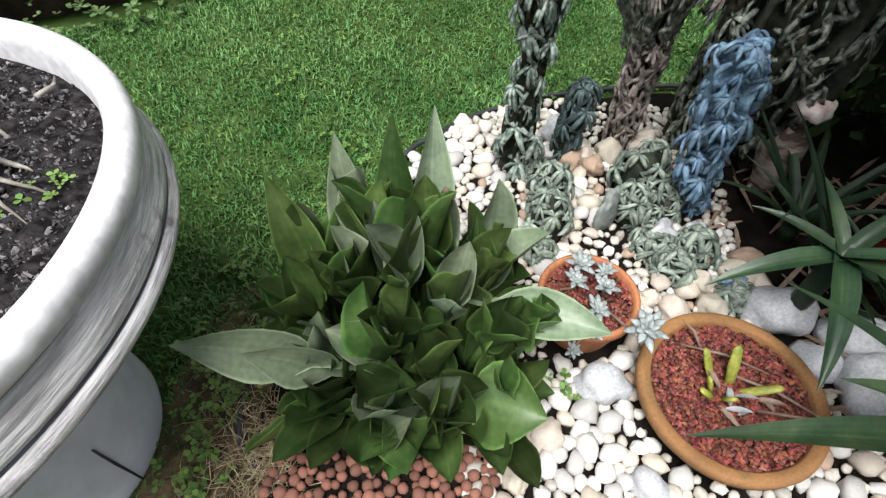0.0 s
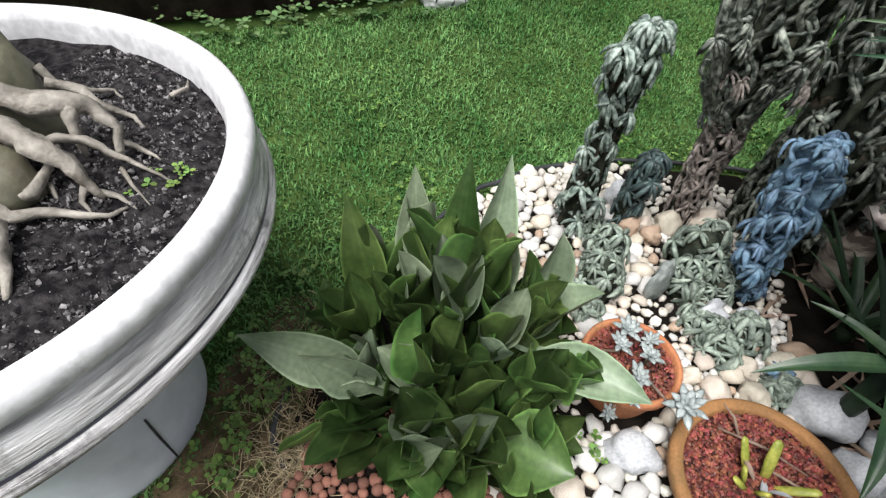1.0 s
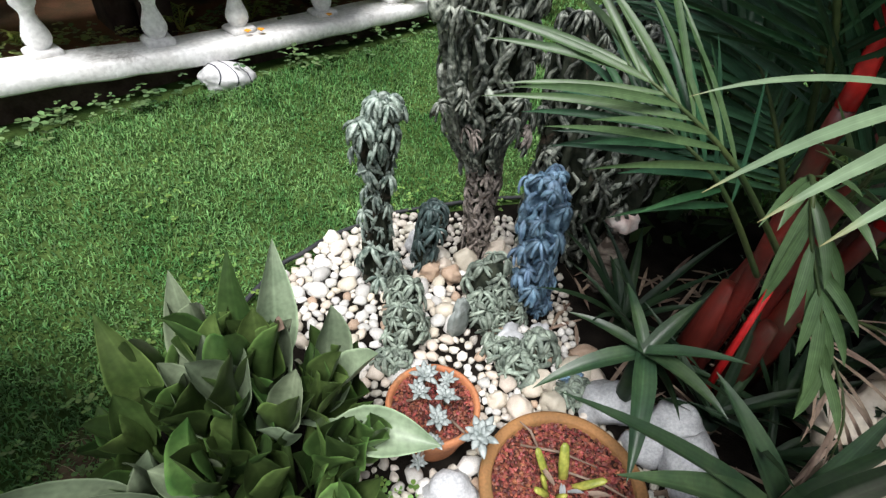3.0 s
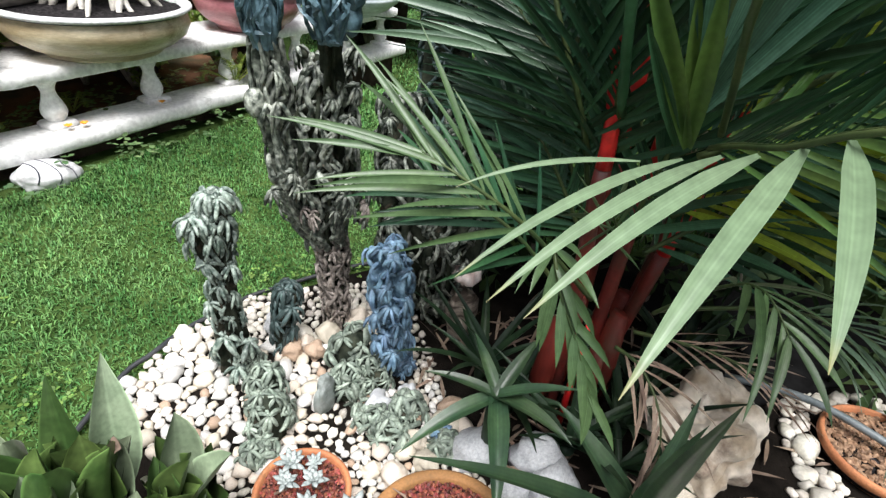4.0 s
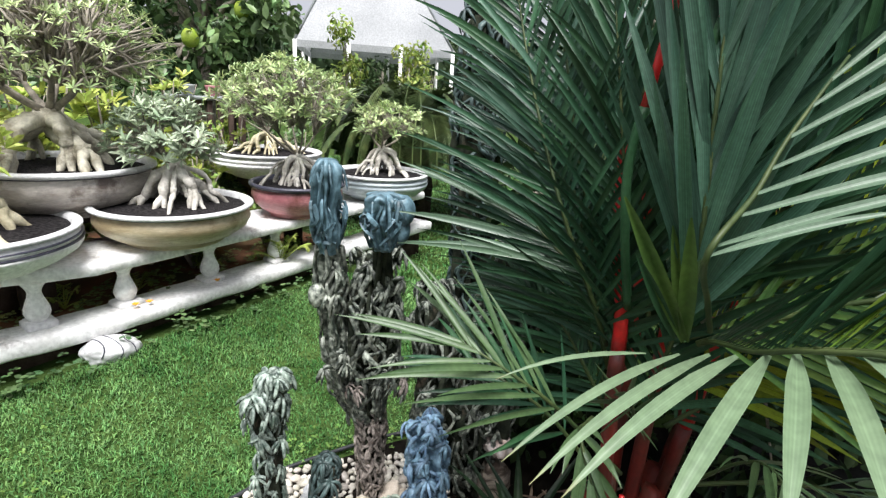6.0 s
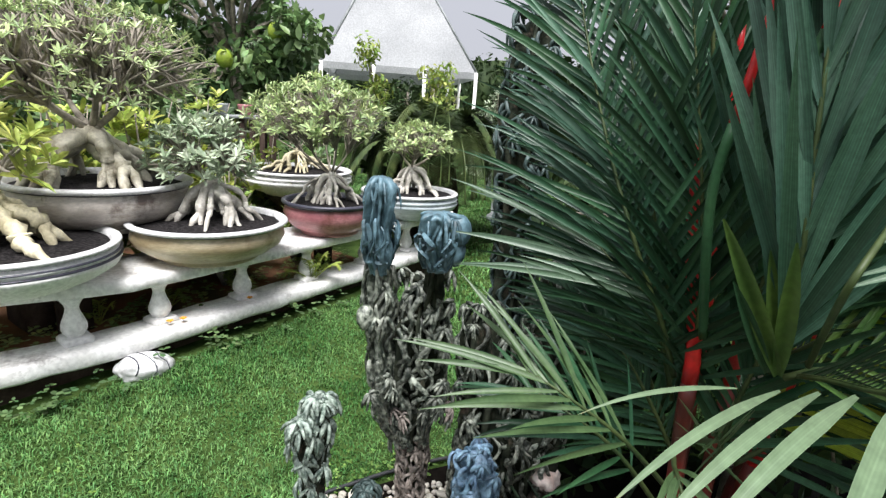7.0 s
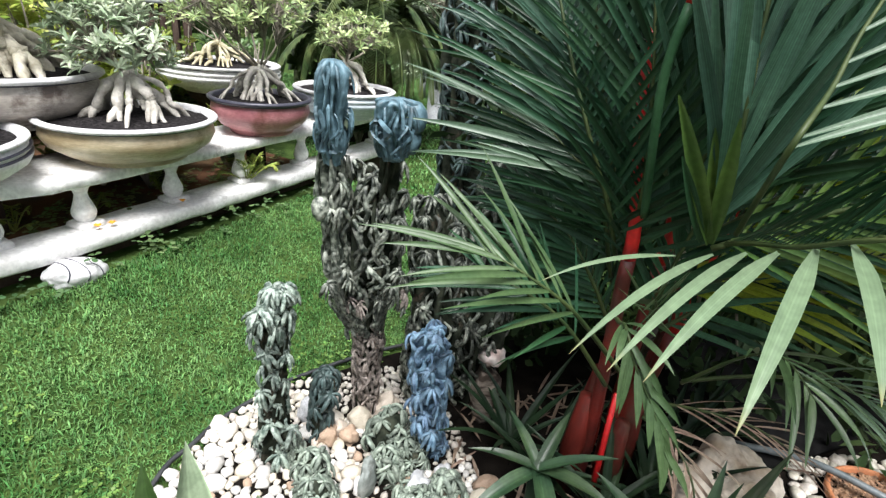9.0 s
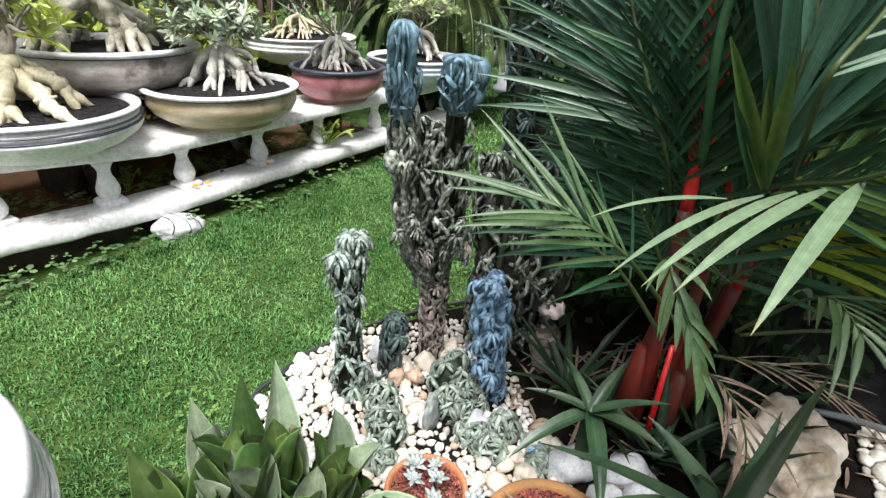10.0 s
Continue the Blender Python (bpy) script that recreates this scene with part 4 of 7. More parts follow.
# ---- pebbles and stones of the bed ----
AVOID = [(0.42, 0.79, 0.098), (0.70, 0.62, 0.160), (0.05, 0.62, 0.10), (0.262, 1.325, 0.035), (0.59, 1.47, 0.05), (0.74, 1.20, 0.045), (0.61, 1.22, 0.06), (0.35, 1.07, 0.05), (1.55, 0.72, 0.21), (2.02, 0.56, 0.17), (2.24, 0.42, 0.12), (0.92, 0.86, 0.04), (1.1, 0.62, 0.06)]
BIG = [  # x, y, z, three radii, turn, colour
    (0.885, 0.86, 0.045, 0.085, 0.070, 0.06, 20, "w"), (1.03, 0.79, 0.05, 0.075, 0.06, 0.06, -10, "w"), (1.02, 0.69, 0.045, 0.085, 0.065, 0.06, 40, "w"),
    (0.93, 0.74, 0.03, 0.06, 0.05, 0.045, 0, "w"), (0.645, 1.085, 0.03, 0.035, 0.03, 0.03, 0, "t"), (0.735, 1.09, 0.03, 0.04, 0.034, 0.03, 10, "c"),
    (0.724, 0.935, 0.03, 0.038, 0.034, 0.032, 0, "c"), (0.735, 0.86, 0.03, 0.034, 0.036, 0.034, 0, "c"), (0.645, 0.845, 0.032, 0.033, 0.046, 0.034, 10, "c"),
    (0.595, 0.875, 0.028, 0.03, 0.026, 0.025, 40, "c"), (0.46, 0.635, 0.04, 0.058, 0.050, 0.042, 20, "w"), (0.34, 0.52, 0.03, 0.034, 0.042, 0.030, -25, "c"),
    (0.434, 1.345, 0.04, 0.042, 0.034, 0.036, 30, "t"), (0.50, 1.33, 0.035, 0.030, 0.036, 0.034, 0, "t"), (0.475, 1.37, 0.04, 0.028, 0.024, 0.03, 60, "c"), (0.66, 1.44, 0.04, 0.05, 0.04, 0.045, 10, "c"), (0.62, 1.38, 0.035, 0.035, 0.028, 0.03, 40, "c"),
    (0.82, 0.97, 0.03, 0.05, 0.045, 0.04, 0, "c"), (0.86, 1.02, 0.03, 0.05, 0.03, 0.03, 0, "t"), (0.40, 1.46, 0.05, 0.05, 0.04, 0.05, 0, "w"), (0.545, 1.40, 0.04, 0.04, 0.04, 0.045, 0, "c"),
    (0.28, 0.43, 0.03, 0.026, 0.034, 0.026, 0, "c"), (0.53, 0.44, 0.03, 0.034, 0.042, 0.030, 30, "w"), (1.36, 0.62, 0.035, 0.06, 0.05, 0.04, 0, "c"), (1.42, 0.55, 0.03, 0.045, 0.035, 0.035, 0, "w"),
]
rng = random.Random(21)
placed = [(x, y, max(a, b) * 0.85) for x, y, z, a, b, c, r, k in BIG]


def open_spot(x, y, r):
    return inside(BED, x, y) and all((x - a) ** 2 + (y - b) ** 2 > (q + r * 0.8) ** 2 for a, b, q in AVOID) and all((x - a) ** 2 + (y - b) ** 2 > ((q + r) * 0.80) ** 2 for a, b, q in placed)


ZONES = [  # polygon, tries, smallest and largest radius
    ([(0.24, 0.36), (0.55, 0.30), (0.62, 0.48), (0.54, 0.76), (0.42, 0.72), (0.28, 0.62)], 6000, 0.017, 0.036),
    ([(-0.07, 1.28), (0.10, 1.50), (0.30, 1.64), (0.52, 1.42), (0.50, 1.10), (0.36, 0.92), (0.20, 0.92), (0.02, 1.1)], 9000, 0.014, 0.034),
    ([(0.48, 1.36), (0.62, 1.62), (0.84, 1.62), (0.80, 1.30), (0.66, 1.26)], 2500, 0.011, 0.02),
    ([(0.45, 0.86), (0.60, 1.12), (0.84, 1.12), (0.88, 0.94), (0.60, 0.80)], 3000, 0.011, 0.028),
    ([(1.35, 0.30), (1.30, 0.60), (1.75, 0.62), (1.95, 0.85), (2.3, 0.7), (2.2, 0.2)], 3000, 0.016, 0.04),
    ([(0.80, 0.50), (0.90, 0.66), (1.15, 0.60), (1.3, 0.35), (0.95, 0.3)], 1500, 0.014, 0.036),
]
spots = []
HEAP = []
for poly, tries, r0, r1 in ZONES:
    bx, by = [p[0] for p in poly], [p[1] for p in poly]
    for _ in range(tries):
        x, y = rng.uniform(min(bx), max(bx)), rng.uniform(min(by), max(by))
        r = r0 + (r1 - r0) * rng.random() ** 1.6
        if inside(poly, x, y) and open_spot(x, y, r):
            placed.append((x, y, r))
            spots.append((x, y, r))

# a second, loose layer that fills the gaps
for poly, tries, r0, r1 in ZONES:
    bx, by = [p[0] for p in poly], [p[1] for p in poly]
    top_layer = []
    for _ in range(tries // 2):
        x, y = rng.uniform(min(bx), max(bx)), rng.uniform(min(by), max(by))
        r = r0 * rng.uniform(0.6, 1.15)
        if inside(poly, x, y) and inside(BED, x, y) and all((x - a) ** 2 + (y - b) ** 2 > (q + r * 0.8) ** 2 for a, b, q in AVOID) and all((x - a) ** 2 + (y - b) ** 2 > (0.62 * q + r) ** 2 for a, b, q in placed) and all((x - a) ** 2 + (y - b) ** 2 > (0.8 * (q + r)) ** 2 for a, b, q in top_layer):
            top_layer.append((x, y, r))
    HEAP += top_layer
fill = []
for _ in range(9000):
    x, y = rng.uniform(0.18, 1.0), rng.uniform(0.28, 1.66)
    r = rng.uniform(0.008, 0.016)
    if inside(BED, x, y) and (x < 0.86 or y < 0.75) and all((x - a) ** 2 + (y - b) ** 2 > (q + r * 0.5) ** 2 for a, b, q in AVOID) and all((x - a) ** 2 + (y - b) ** 2 > (0.75 * q + r) ** 2 for a, b, q in placed + HEAP) and all((x - a) ** 2 + (y - b) ** 2 > (0.9 * (q + r)) ** 2 for a, b, q in fill):
        fill.append((x, y, r))
HEAP += fill


# ---- broad-leaved clump ----
clump = thing("broad_leaved_plant", "dense clump of broad pointed dark green leaves beside the lawn", "plant", (0.05, 0.62, 0.02))
rng = random.Random(8)


def broad(s):
    if s < 0.36:
        return 0.10 + 0.22 * (s / 0.36) ** 2
    q = (s - 0.36) / 0.64
    return max(0.015, 0.32 * (1 - q) + 0.88 * math.sin(math.pi * q ** 0.78))


def clump_leaf(base, way, up, ln, wd, droop, pale=False, fold=0.4):
    sh = Shape().leaf(base, way, up, ln, wd, droop, fold, 12, broad, rng.uniform(-0.7, 0.7), 0.16, rng.uniform(0, 6), 3)
    part("leaf", sh, M_CLUMPP if pale else M_CLUMP, clump)


def blade(s):
    if s < 0.40:
        return 0.28 + 0.72 * math.sin(0.5 * math.pi * s / 0.40)
    return max(0.012, (1 - ((s - 0.40) / 0.60) ** 2.2) ** 0.72)


# shoots: each a sheaf of broad cupped leaves round its own axis
shoots = 31
for i in range(shoots):
    q = math.sqrt((i + 0.4) / shoots)
    a = i * 2.39996 + rng.uniform(-0.25, 0.25)
    dx, dy = math.cos(a), math.sin(a)
    foot = Vector((0.045 + dx * q * 0.19, 0.655 + dy * q * 0.175, 0.02))
    tall = 0.43 - 0.19 * q * q + 0.075 * dy * q + rng.uniform(-0.05, 0.03)
    axis = Vector((dx * 0.36 * q * q + rng.uniform(-0.10, 0.10), dy * 0.26 * q * q - 0.02 + rng.uniform(-0.10, 0.10), 1.0)).normalized()
    size = rng.uniform(0.165, 0.22)
    hub = foot + axis * max(0.02, tall - size * 0.95)
    part("stem", Shape().tube([foot, foot.lerp(hub, 0.5), hub + axis * size * 0.3], [0.013, 0.012, 0.006], 7), M_CLUMP, clump)
    count = rng.choice((4, 4, 5, 5))
    a0 = rng.uniform(0, 6.28)
    for k in range(count):
        az = a0 + k * 2.4 + rng.uniform(-0.25, 0.25)
        o = Vector((math.cos(az), math.sin(az), 0))
        f = k / count
        open_out = 0.42 - 0.34 * f + rng.uniform(-0.08, 0.12)
        ln = size * (0.80 + 0.25 * f) * rng.uniform(0.82, 1.08)
        base = hub + axis * size * (0.28 * f - 0.12) + o * 0.006
        way = axis + o * open_out
        sh = Shape().leaf(base, way, -o + axis * 0.5 + Vector((rng.uniform(-0.35, 0.35), rng.uniform(-0.35, 0.35), 0)), ln, rng.uniform(0.072, 0.100), rng.uniform(-0.1, 0.6), rng.uniform(0.35, 1.0), 11, blade, rng.uniform(-0.5, 0.5), 0.14, rng.uniform(0, 6), 3)
        part("leaf", sh, M_CLUMPP if rng.random() < 0.17 else M_CLUMP, clump)
    for k in range(1):
        az = rng.uniform(0, 6.28)
        o = Vector((math.cos(az), math.sin(az), 0))
        sh = Shape().leaf(foot + o * 0.01, axis + o * rng.uniform(0.35, 0.8), -o + axis * 0.4, max(0.12, (tall - 0.06) * rng.uniform(0.6, 0.9)), rng.uniform(0.06, 0.09), rng.uniform(0.1, 0.7), 0.5, 10, broad, rng.uniform(-0.5, 0.5), 0.12, rng.uniform(0, 6), 3)
        part("leaf", sh, M_CLUMP, clump)
# low outer leaves towards the clay balls
for i in range(16):
    x = 0.05 - 0.17 + 0.023 * i
    sh = Shape().leaf(Vector((x, 0.515 + rng.uniform(-0.02, 0.03), 0.05)), Vector(((x - 0.05) * 3 + rng.uniform(-0.4, 0.4), -rng.uniform(0.5, 1.3), 1.0)), Vector((rng.uniform(-0.6, 0.6), 0.6, 0.6)), rng.uniform(0.13, 0.19), rng.uniform(0.075, 0.10), rng.uniform(0.0, 0.7), 0.5, 11, blade, rng.uniform(-0.5, 0.5), 0.14, rng.uniform(0, 6), 3)
    part("leaf", sh, M_CLUMP, clump)
for tip, base, wd, pale in (
    ((-0.25, 0.46, 0.375), (-0.02, 0.56, 0.16), 0.088, True), ((-0.17, 0.48, 0.33), (-0.02, 0.56, 0.12), 0.08, True), ((0.405, 0.63, 0.235), (0.12, 0.70, 0.22), 0.09, True), ((0.31, 0.50, 0.15), (0.12, 0.56, 0.10), 0.15, False),
    ((0.085, 0.385, 0.155), (0.06, 0.54, 0.05), 0.12, False), ((0.07, 0.96, 0.44), (0.07, 0.80, 0.05), 0.085, True), ((-0.10, 0.86, 0.44), (-0.04, 0.74, 0.05), 0.09, True), ((-0.21, 0.78, 0.41), (-0.11, 0.70, 0.05), 0.085, False), ((0.0, 0.90, 0.46), (0.02, 0.77, 0.05), 0.085, False)):
    t, b = Vector(tip), Vector(base)
    d = t - b
    clump_leaf(b, d + Vector((0, 0, 0.22 * d.length)), Vector((0, -0.4, 1)) if abs(d.z) < 0.2 else Vector((-d.x, -d.y - 0.4, 0.4)), d.length * 1.08, wd, 0.45, pale, 0.3)


# ---- terracotta pots and their plants ----
def clay_pot(name, label, c, r, rim_z, material, h=0.13, wide=0.026):
    pot = thing(name, label, "pot", (c[0], c[1], rim_z - h), "terracotta pots")
    prof = [(r * 0.70, -h), (r * 0.74, -h * 0.9), (r * 0.90, -h * 0.35), (r * 0.96, -0.03), (r * 1.0, -0.026), (r * 1.01, -0.012), (r * 1.0, -0.003), (r - 0.006, 0), (r - wide + 0.004, -0.001), (r - wide, -0.006), (r - wide - 0.004, -0.05)]
    part("pot_wall", Shape().lathe(prof, (c[0], c[1], rim_z), 64, 0.006, True, False), material, pot)
    return pot


def gravel(pot, c, r, z, material, count, size, seed, label):
    rng = random.Random(seed)
    sh, mats = Shape(), []
    part("soil", Shape().lathe([(0.0, 0.0), (r, -0.004), (r, -0.03), (0.0, -0.03)], (c[0], c[1], z - 0.003), 40), M_CHIPBED if material is M_CHIP else M_POTSOIL, pot)
    for _ in range(count):
        a, q = rng.uniform(0, 6.283), r * math.sqrt(rng.random())
        s = size * rng.uniform(0.6, 1.3)
        mats.append(Matrix.Translation((c[0] + q * math.cos(a), c[1] + q * math.sin(a), z + rng.uniform(-0.003, 0.004))) @ Euler((rng.uniform(-0.7, 0.7), rng.uniform(-0.7, 0.7), rng.uniform(0, 6))).to_matrix().to_4x4() @ Matrix.Diagonal((s, s * 0.75, s * 0.6, 1)))
    part("gravel", sh.many(*CHIP, mats), material, pot, label, smooth=False, kind="stuff")


def rosette(c, r, seed, tilt=(0, 0), leaves=16, material=None, name="succulent_rosette", label="pale blue-grey ghost plant rosette with pointed leaves"):
    """A flat star of thick pointed leaves."""
    rng = random.Random(seed)
    ob = thing(name, label, "succulent", c, "rosettes")
    rot = Euler((tilt[0], tilt[1], rng.uniform(0, 6))).to_matrix()
    for k in range(leaves):
        f = k / leaves
        a = k * 2.39996
        el = 0.15 + 0.95 * f
        d = rot @ Vector((math.cos(a) * math.cos(el), math.sin(a) * math.cos(el), math.sin(el)))
        ln = r * (1.0 - 0.55 * f)
        p = Vector(c)
        up = rot @ Vector((0, 0, 1))
        sh = Shape()
        pts = [p + d * ln * t for t in (0.02, 0.3, 0.6, 0.82, 1.0)]
        pts = [q - up * 0.10 * ln * (i / 4) ** 2 for i, q in enumerate(pts)]
        sh.tube(pts, [r * 0.07, r * 0.15, r * 0.19, r * 0.12, r * 0.012], 6, 0.5)
        part("leaf", sh, material or M_ROSETTE, ob)
    part("stem", Shape().tube([Vector(c) - Vector((0, 0, 0.03)), Vector(c) + Vector((0, 0, 0.006))], [r * 0.09, r * 0.10], 6), M_SAGE, ob)
    return ob


SP = (0.42, 0.79)
small_pot = clay_pot("terracotta_bowl", "small orange terracotta bowl filled with red gravel", SP, 0.108, 0.150, M_TERRA, 0.13, 0.013)
gravel(small_pot, SP, 0.094, 0.135, M_CHIP, 900, 0.0056, 31, "crushed red brick gravel")
BP = (0.70, 0.622)
big_pot = clay_pot("terracotta_bowl", "wide weathered terracotta bowl of red gravel, flat rim", BP, 0.182, 0.095, M_TERRA2, 0.09, 0.026)
gravel(big_pot, BP, 0.157, 0.080, M_CHIP, 2500, 0.0060, 32, "crushed red brick gravel")
for (x, y, z), r, s, t in (((0.400, 0.845, 0.175), 0.042, 1, (0.2, 0.1)), ((0.385, 0.80, 0.175), 0.036, 2, (-0.2, 0.2)), ((0.445, 0.785, 0.18), 0.040, 3, (0.3, 0.3)), ((0.425, 0.735, 0.17), 0.040, 4, (0.5, 0.0)), ((0.455, 0.84, 0.165), 0.030, 5, (0, 0.4)), ((0.42, 0.69, 0.15), 0.030, 7, (0.6, 0.1)), ((0.515, 0.688, 0.185), 0.052, 6, (0.25, 0.1)), ((0.385, 0.67, 0.11), 0.026, 8, (0.4, -0.2))):
    rosette((x, y, z), r, s, t)
for pts in ([(0.36, 0.80, 0.138), (0.39, 0.80, 0.15), (0.385, 0.80, 0.172)], [(0.46, 0.75, 0.14), (0.49, 0.71, 0.15), (0.513, 0.69, 0.18)], [(0.42, 0.77, 0.14), (0.425, 0.75, 0.15), (0.425, 0.735, 0.166)], [(0.41, 0.72, 0.138), (0.40, 0.69, 0.13), (0.385, 0.672, 0.106)], [(0.46, 0.79, 0.138), (0.45, 0.788, 0.15), (0.445, 0.785, 0.176)], [(0.42, 0.85, 0.138), (0.41, 0.85, 0.155), (0.40, 0.846, 0.172)], [(0.45, 0.87, 0.138), (0.456, 0.85, 0.15), (0.455, 0.842, 0.162)], [(0.42, 0.72, 0.138), (0.42, 0.70, 0.146), (0.42, 0.69, 0.148)]):
    solo("bare_stem", Shape().tube(pts, [0.004, 0.0035, 0.003], 6), M_DRY, "thin bare brown succulent stem in red gravel", "stem", "bare stems")
stub = thing("cut_bulb_plant", "cut-back yellow-green leaf stubs in red gravel", "plant", (0.69, 0.63, 0.08))
for (x, y), (dx, dy), ln, w in (((0.672, 0.645), (-0.45, 0.5), 0.085, 0.011), ((0.705, 0.64), (-0.05, 0.55), 0.095, 0.013), ((0.715, 0.625), (1.5, -0.1), 0.085, 0.010), ((0.665, 0.625), (-0.4, 0.1), 0.05, 0.011), ((0.668, 0.612), (-1.2, -0.1), 0.05, 0.010), ((0.685, 0.61), (0.2, -0.5), 0.04, 0.010)):
    d = Vector((dx, dy, 1.0)).normalized()
    b = Vector((x, y, 0.075))
    part("stub", Shape().tube([b, b + d * ln * 0.5, b + d * ln * 0.9 + Vector((0, 0, 0.002)), b + d * ln], [w * 0.8, w, w * 0.8, w * 0.3], 8, 0.55), M_STUB, stub)
for k in range(9):
    r = random.Random(90 + k)
    b = Vector((0.69 + r.uniform(-0.03, 0.08), 0.60 + r.uniform(-0.02, 0.04), 0.083))
    part("dry_scale", Shape().leaf(b, (r.uniform(-1, 1), r.uniform(-1, 0.5), 0.25), (0, 0, 1), r.uniform(0.03, 0.06), 0.014, 0.3, 0.5, 4), M_DRY if k % 2 else M_WHITESTONE, stub, "papery dry leaf base")
for k, (p, q) in enumerate((((0.62, 0.72, 0.087), (0.78, 0.66, 0.10)), ((0.70, 0.66, 0.09), (0.86, 0.57, 0.10)), ((0.74, 0.585, 0.088), (0.88, 0.54, 0.12)), ((0.66, 0.71, 0.088), (0.62, 0.76, 0.12)))):
    a, b = Vector(p), Vector(q)
    solo("dry_twig", Shape().tube([a, a.lerp(b, 0.5) + Vector((0.004, 0.006, 0.006)), b], [0.003, 0.0035, 0.0015], 6), M_DRY, "thin dry brown twig lying on red gravel", "twig", "dry twigs")
RP = (2.02, 0.555)
right_pot = clay_pot("terracotta_bowl", "orange terracotta bowl of tan bark chips", RP, 0.165, 0.075, M_TERRA, 0.12, 0.014)
gravel(right_pot, RP, 0.150, 0.058, M_CHIP2, 700, 0.010, 33, "tan bark chips")
RP2 = (2.26, 0.42)
right_pot2 = clay_pot("terracotta_bowl", "small terracotta bowl of brown pebbles", RP2, 0.115, 0.08, M_TERRA, 0.12, 0.013)
gravel(right_pot2, RP2, 0.10, 0.066, M_CHIP, 260, 0.010, 34, "brown pebbles")


# ---- cacti ----
def whorl(sh, p, d, size, rng, fingers=9, droop=0.9, thick=0.17):
    """A spread tuft of short fingers round the way d."""
    q = d.to_track_quat("Z", "Y").to_matrix()
    a0 = rng.uniform(0, 6.28)
    for k in range(fingers):
        a = a0 + 2 * math.pi * k / fingers + rng.uniform(-0.2, 0.2)
        el = rng.uniform(0.15, 0.75)
        f = q @ Vector((math.cos(a) * math.cos(el), math.sin(a) * math.cos(el), math.sin(el)))
        ln = size * rng.uniform(0.75, 1.2)
        g = Vector((0, 0, -1)) * droop * ln
        pts = [p, p + f * ln * 0.45, p + f * ln * 0.8 + g * 0.18, p + f * ln * 1.0 + g * 0.5]
        t = size * thick * rng.uniform(0.8, 1.2)
        sh.tube(pts, [t * 0.9, t * 1.15, t, t * 0.45], 6)
    sh.tube([p - d * size * 0.3, p + d * size * 0.15, p + d * size * 0.3], [size * 0.4, size * 0.32, size * 0.1], 6)


def paw(sh, p, d, size, rng, fingers=8, droop=0.6, thick=0.2, web=0.0, core=None):
    """A mop-headed knob: fingers spring from its crown, arch over and hang down at uneven lengths."""
    q = d.to_track_quat("Z", "Y").to_matrix()
    a0 = rng.uniform(0, 6.28)
    if web:
        lump = stone((size * web, size * web, size * web), rng.random() * 9, 0.35)
        (core or sh).add([Vector(v) + p for v in lump.v], lump.f)
    for k in range(fingers):
        a = a0 + 2 * math.pi * k / fingers + rng.uniform(-0.3, 0.3)
        end, ln = rng.uniform(0.9, 1.9), rng.uniform(0.75, 1.3)
        fat = rng.uniform(0.75, 1.35)
        tw = rng.uniform(-0.45, 0.45)
        pts, rad = [], []
        for s, g in ((0.0, 0.55), (0.25, 1.0), (0.5, 1.2), (0.75, 1.1), (0.92, 0.8), (1.0, 0.25)):
            ph = 0.08 + end * s
            f = q @ Vector((math.cos(a + tw * s) * math.sin(ph), math.sin(a + tw * s) * math.sin(ph), math.cos(ph)))
            pts.append(p + f * size * ln * (0.62 + 0.50 * s) + Vector((0, 0, -droop * size * 0.75 * s * s)))
            rad.append(size * thick * g * fat)
        sh.tube(pts, rad, 6, 0.9)


def folds(sh, path, radii, count, length, thick, rng, low=0.0, high=1.0, out=1.0, sides=6):
    """Hanging ridges that wander down a stem, each with an arched top and a blunt foot."""
    pts = [Vector(p) for p in path]
    m = len(pts) - 1
    total = sum((pts[i + 1] - pts[i]).length for i in range(m))
    for i in range(count):
        t = low + (high - low) * rng.uniform(0.12, 1.0)
        a = i * 2.39996 + rng.uniform(-0.5, 0.5)
        ln = length * rng.uniform(0.5, 1.3)
        fat = thick * rng.uniform(0.7, 1.35)
        w1, w2, ph = rng.uniform(-0.5, 0.5), rng.uniform(0.1, 0.32), rng.uniform(0, 6.28)
        ridge, rad = [], []
        for k in range(9):
            q = k / 8
            u = max(low, t - q * ln / total) * m
            j = min(int(u), m - 1)
            c = pts[j].lerp(pts[j + 1], u - j)
            r = radii[j] + (radii[j + 1] - radii[j]) * (u - j)
            an = a + w1 * q + w2 * math.sin(q * 7 + ph)
            stand = r * (0.80 + 0.32 * math.sin(math.pi * min(1, q * 1.15)) ** 0.6) * out + fat * (0.5 + 0.9 * q)
            up = fat * 1.6 * math.sin(math.pi * min(1.0, q * 3)) if q < 0.34 else 0.0
            ridge.append(c + Vector((math.cos(an) * stand, math.sin(an) * stand, up - 0.25 * fat * math.sin(9 * q + ph))))
            rad.append(fat * (0.6, 1.05, 1.15, 1.0, 0.9, 1.05, 1.1, 0.9, 0.3)[k])
        sh.tube(ridge, rad, sides, 0.9, 0.6)


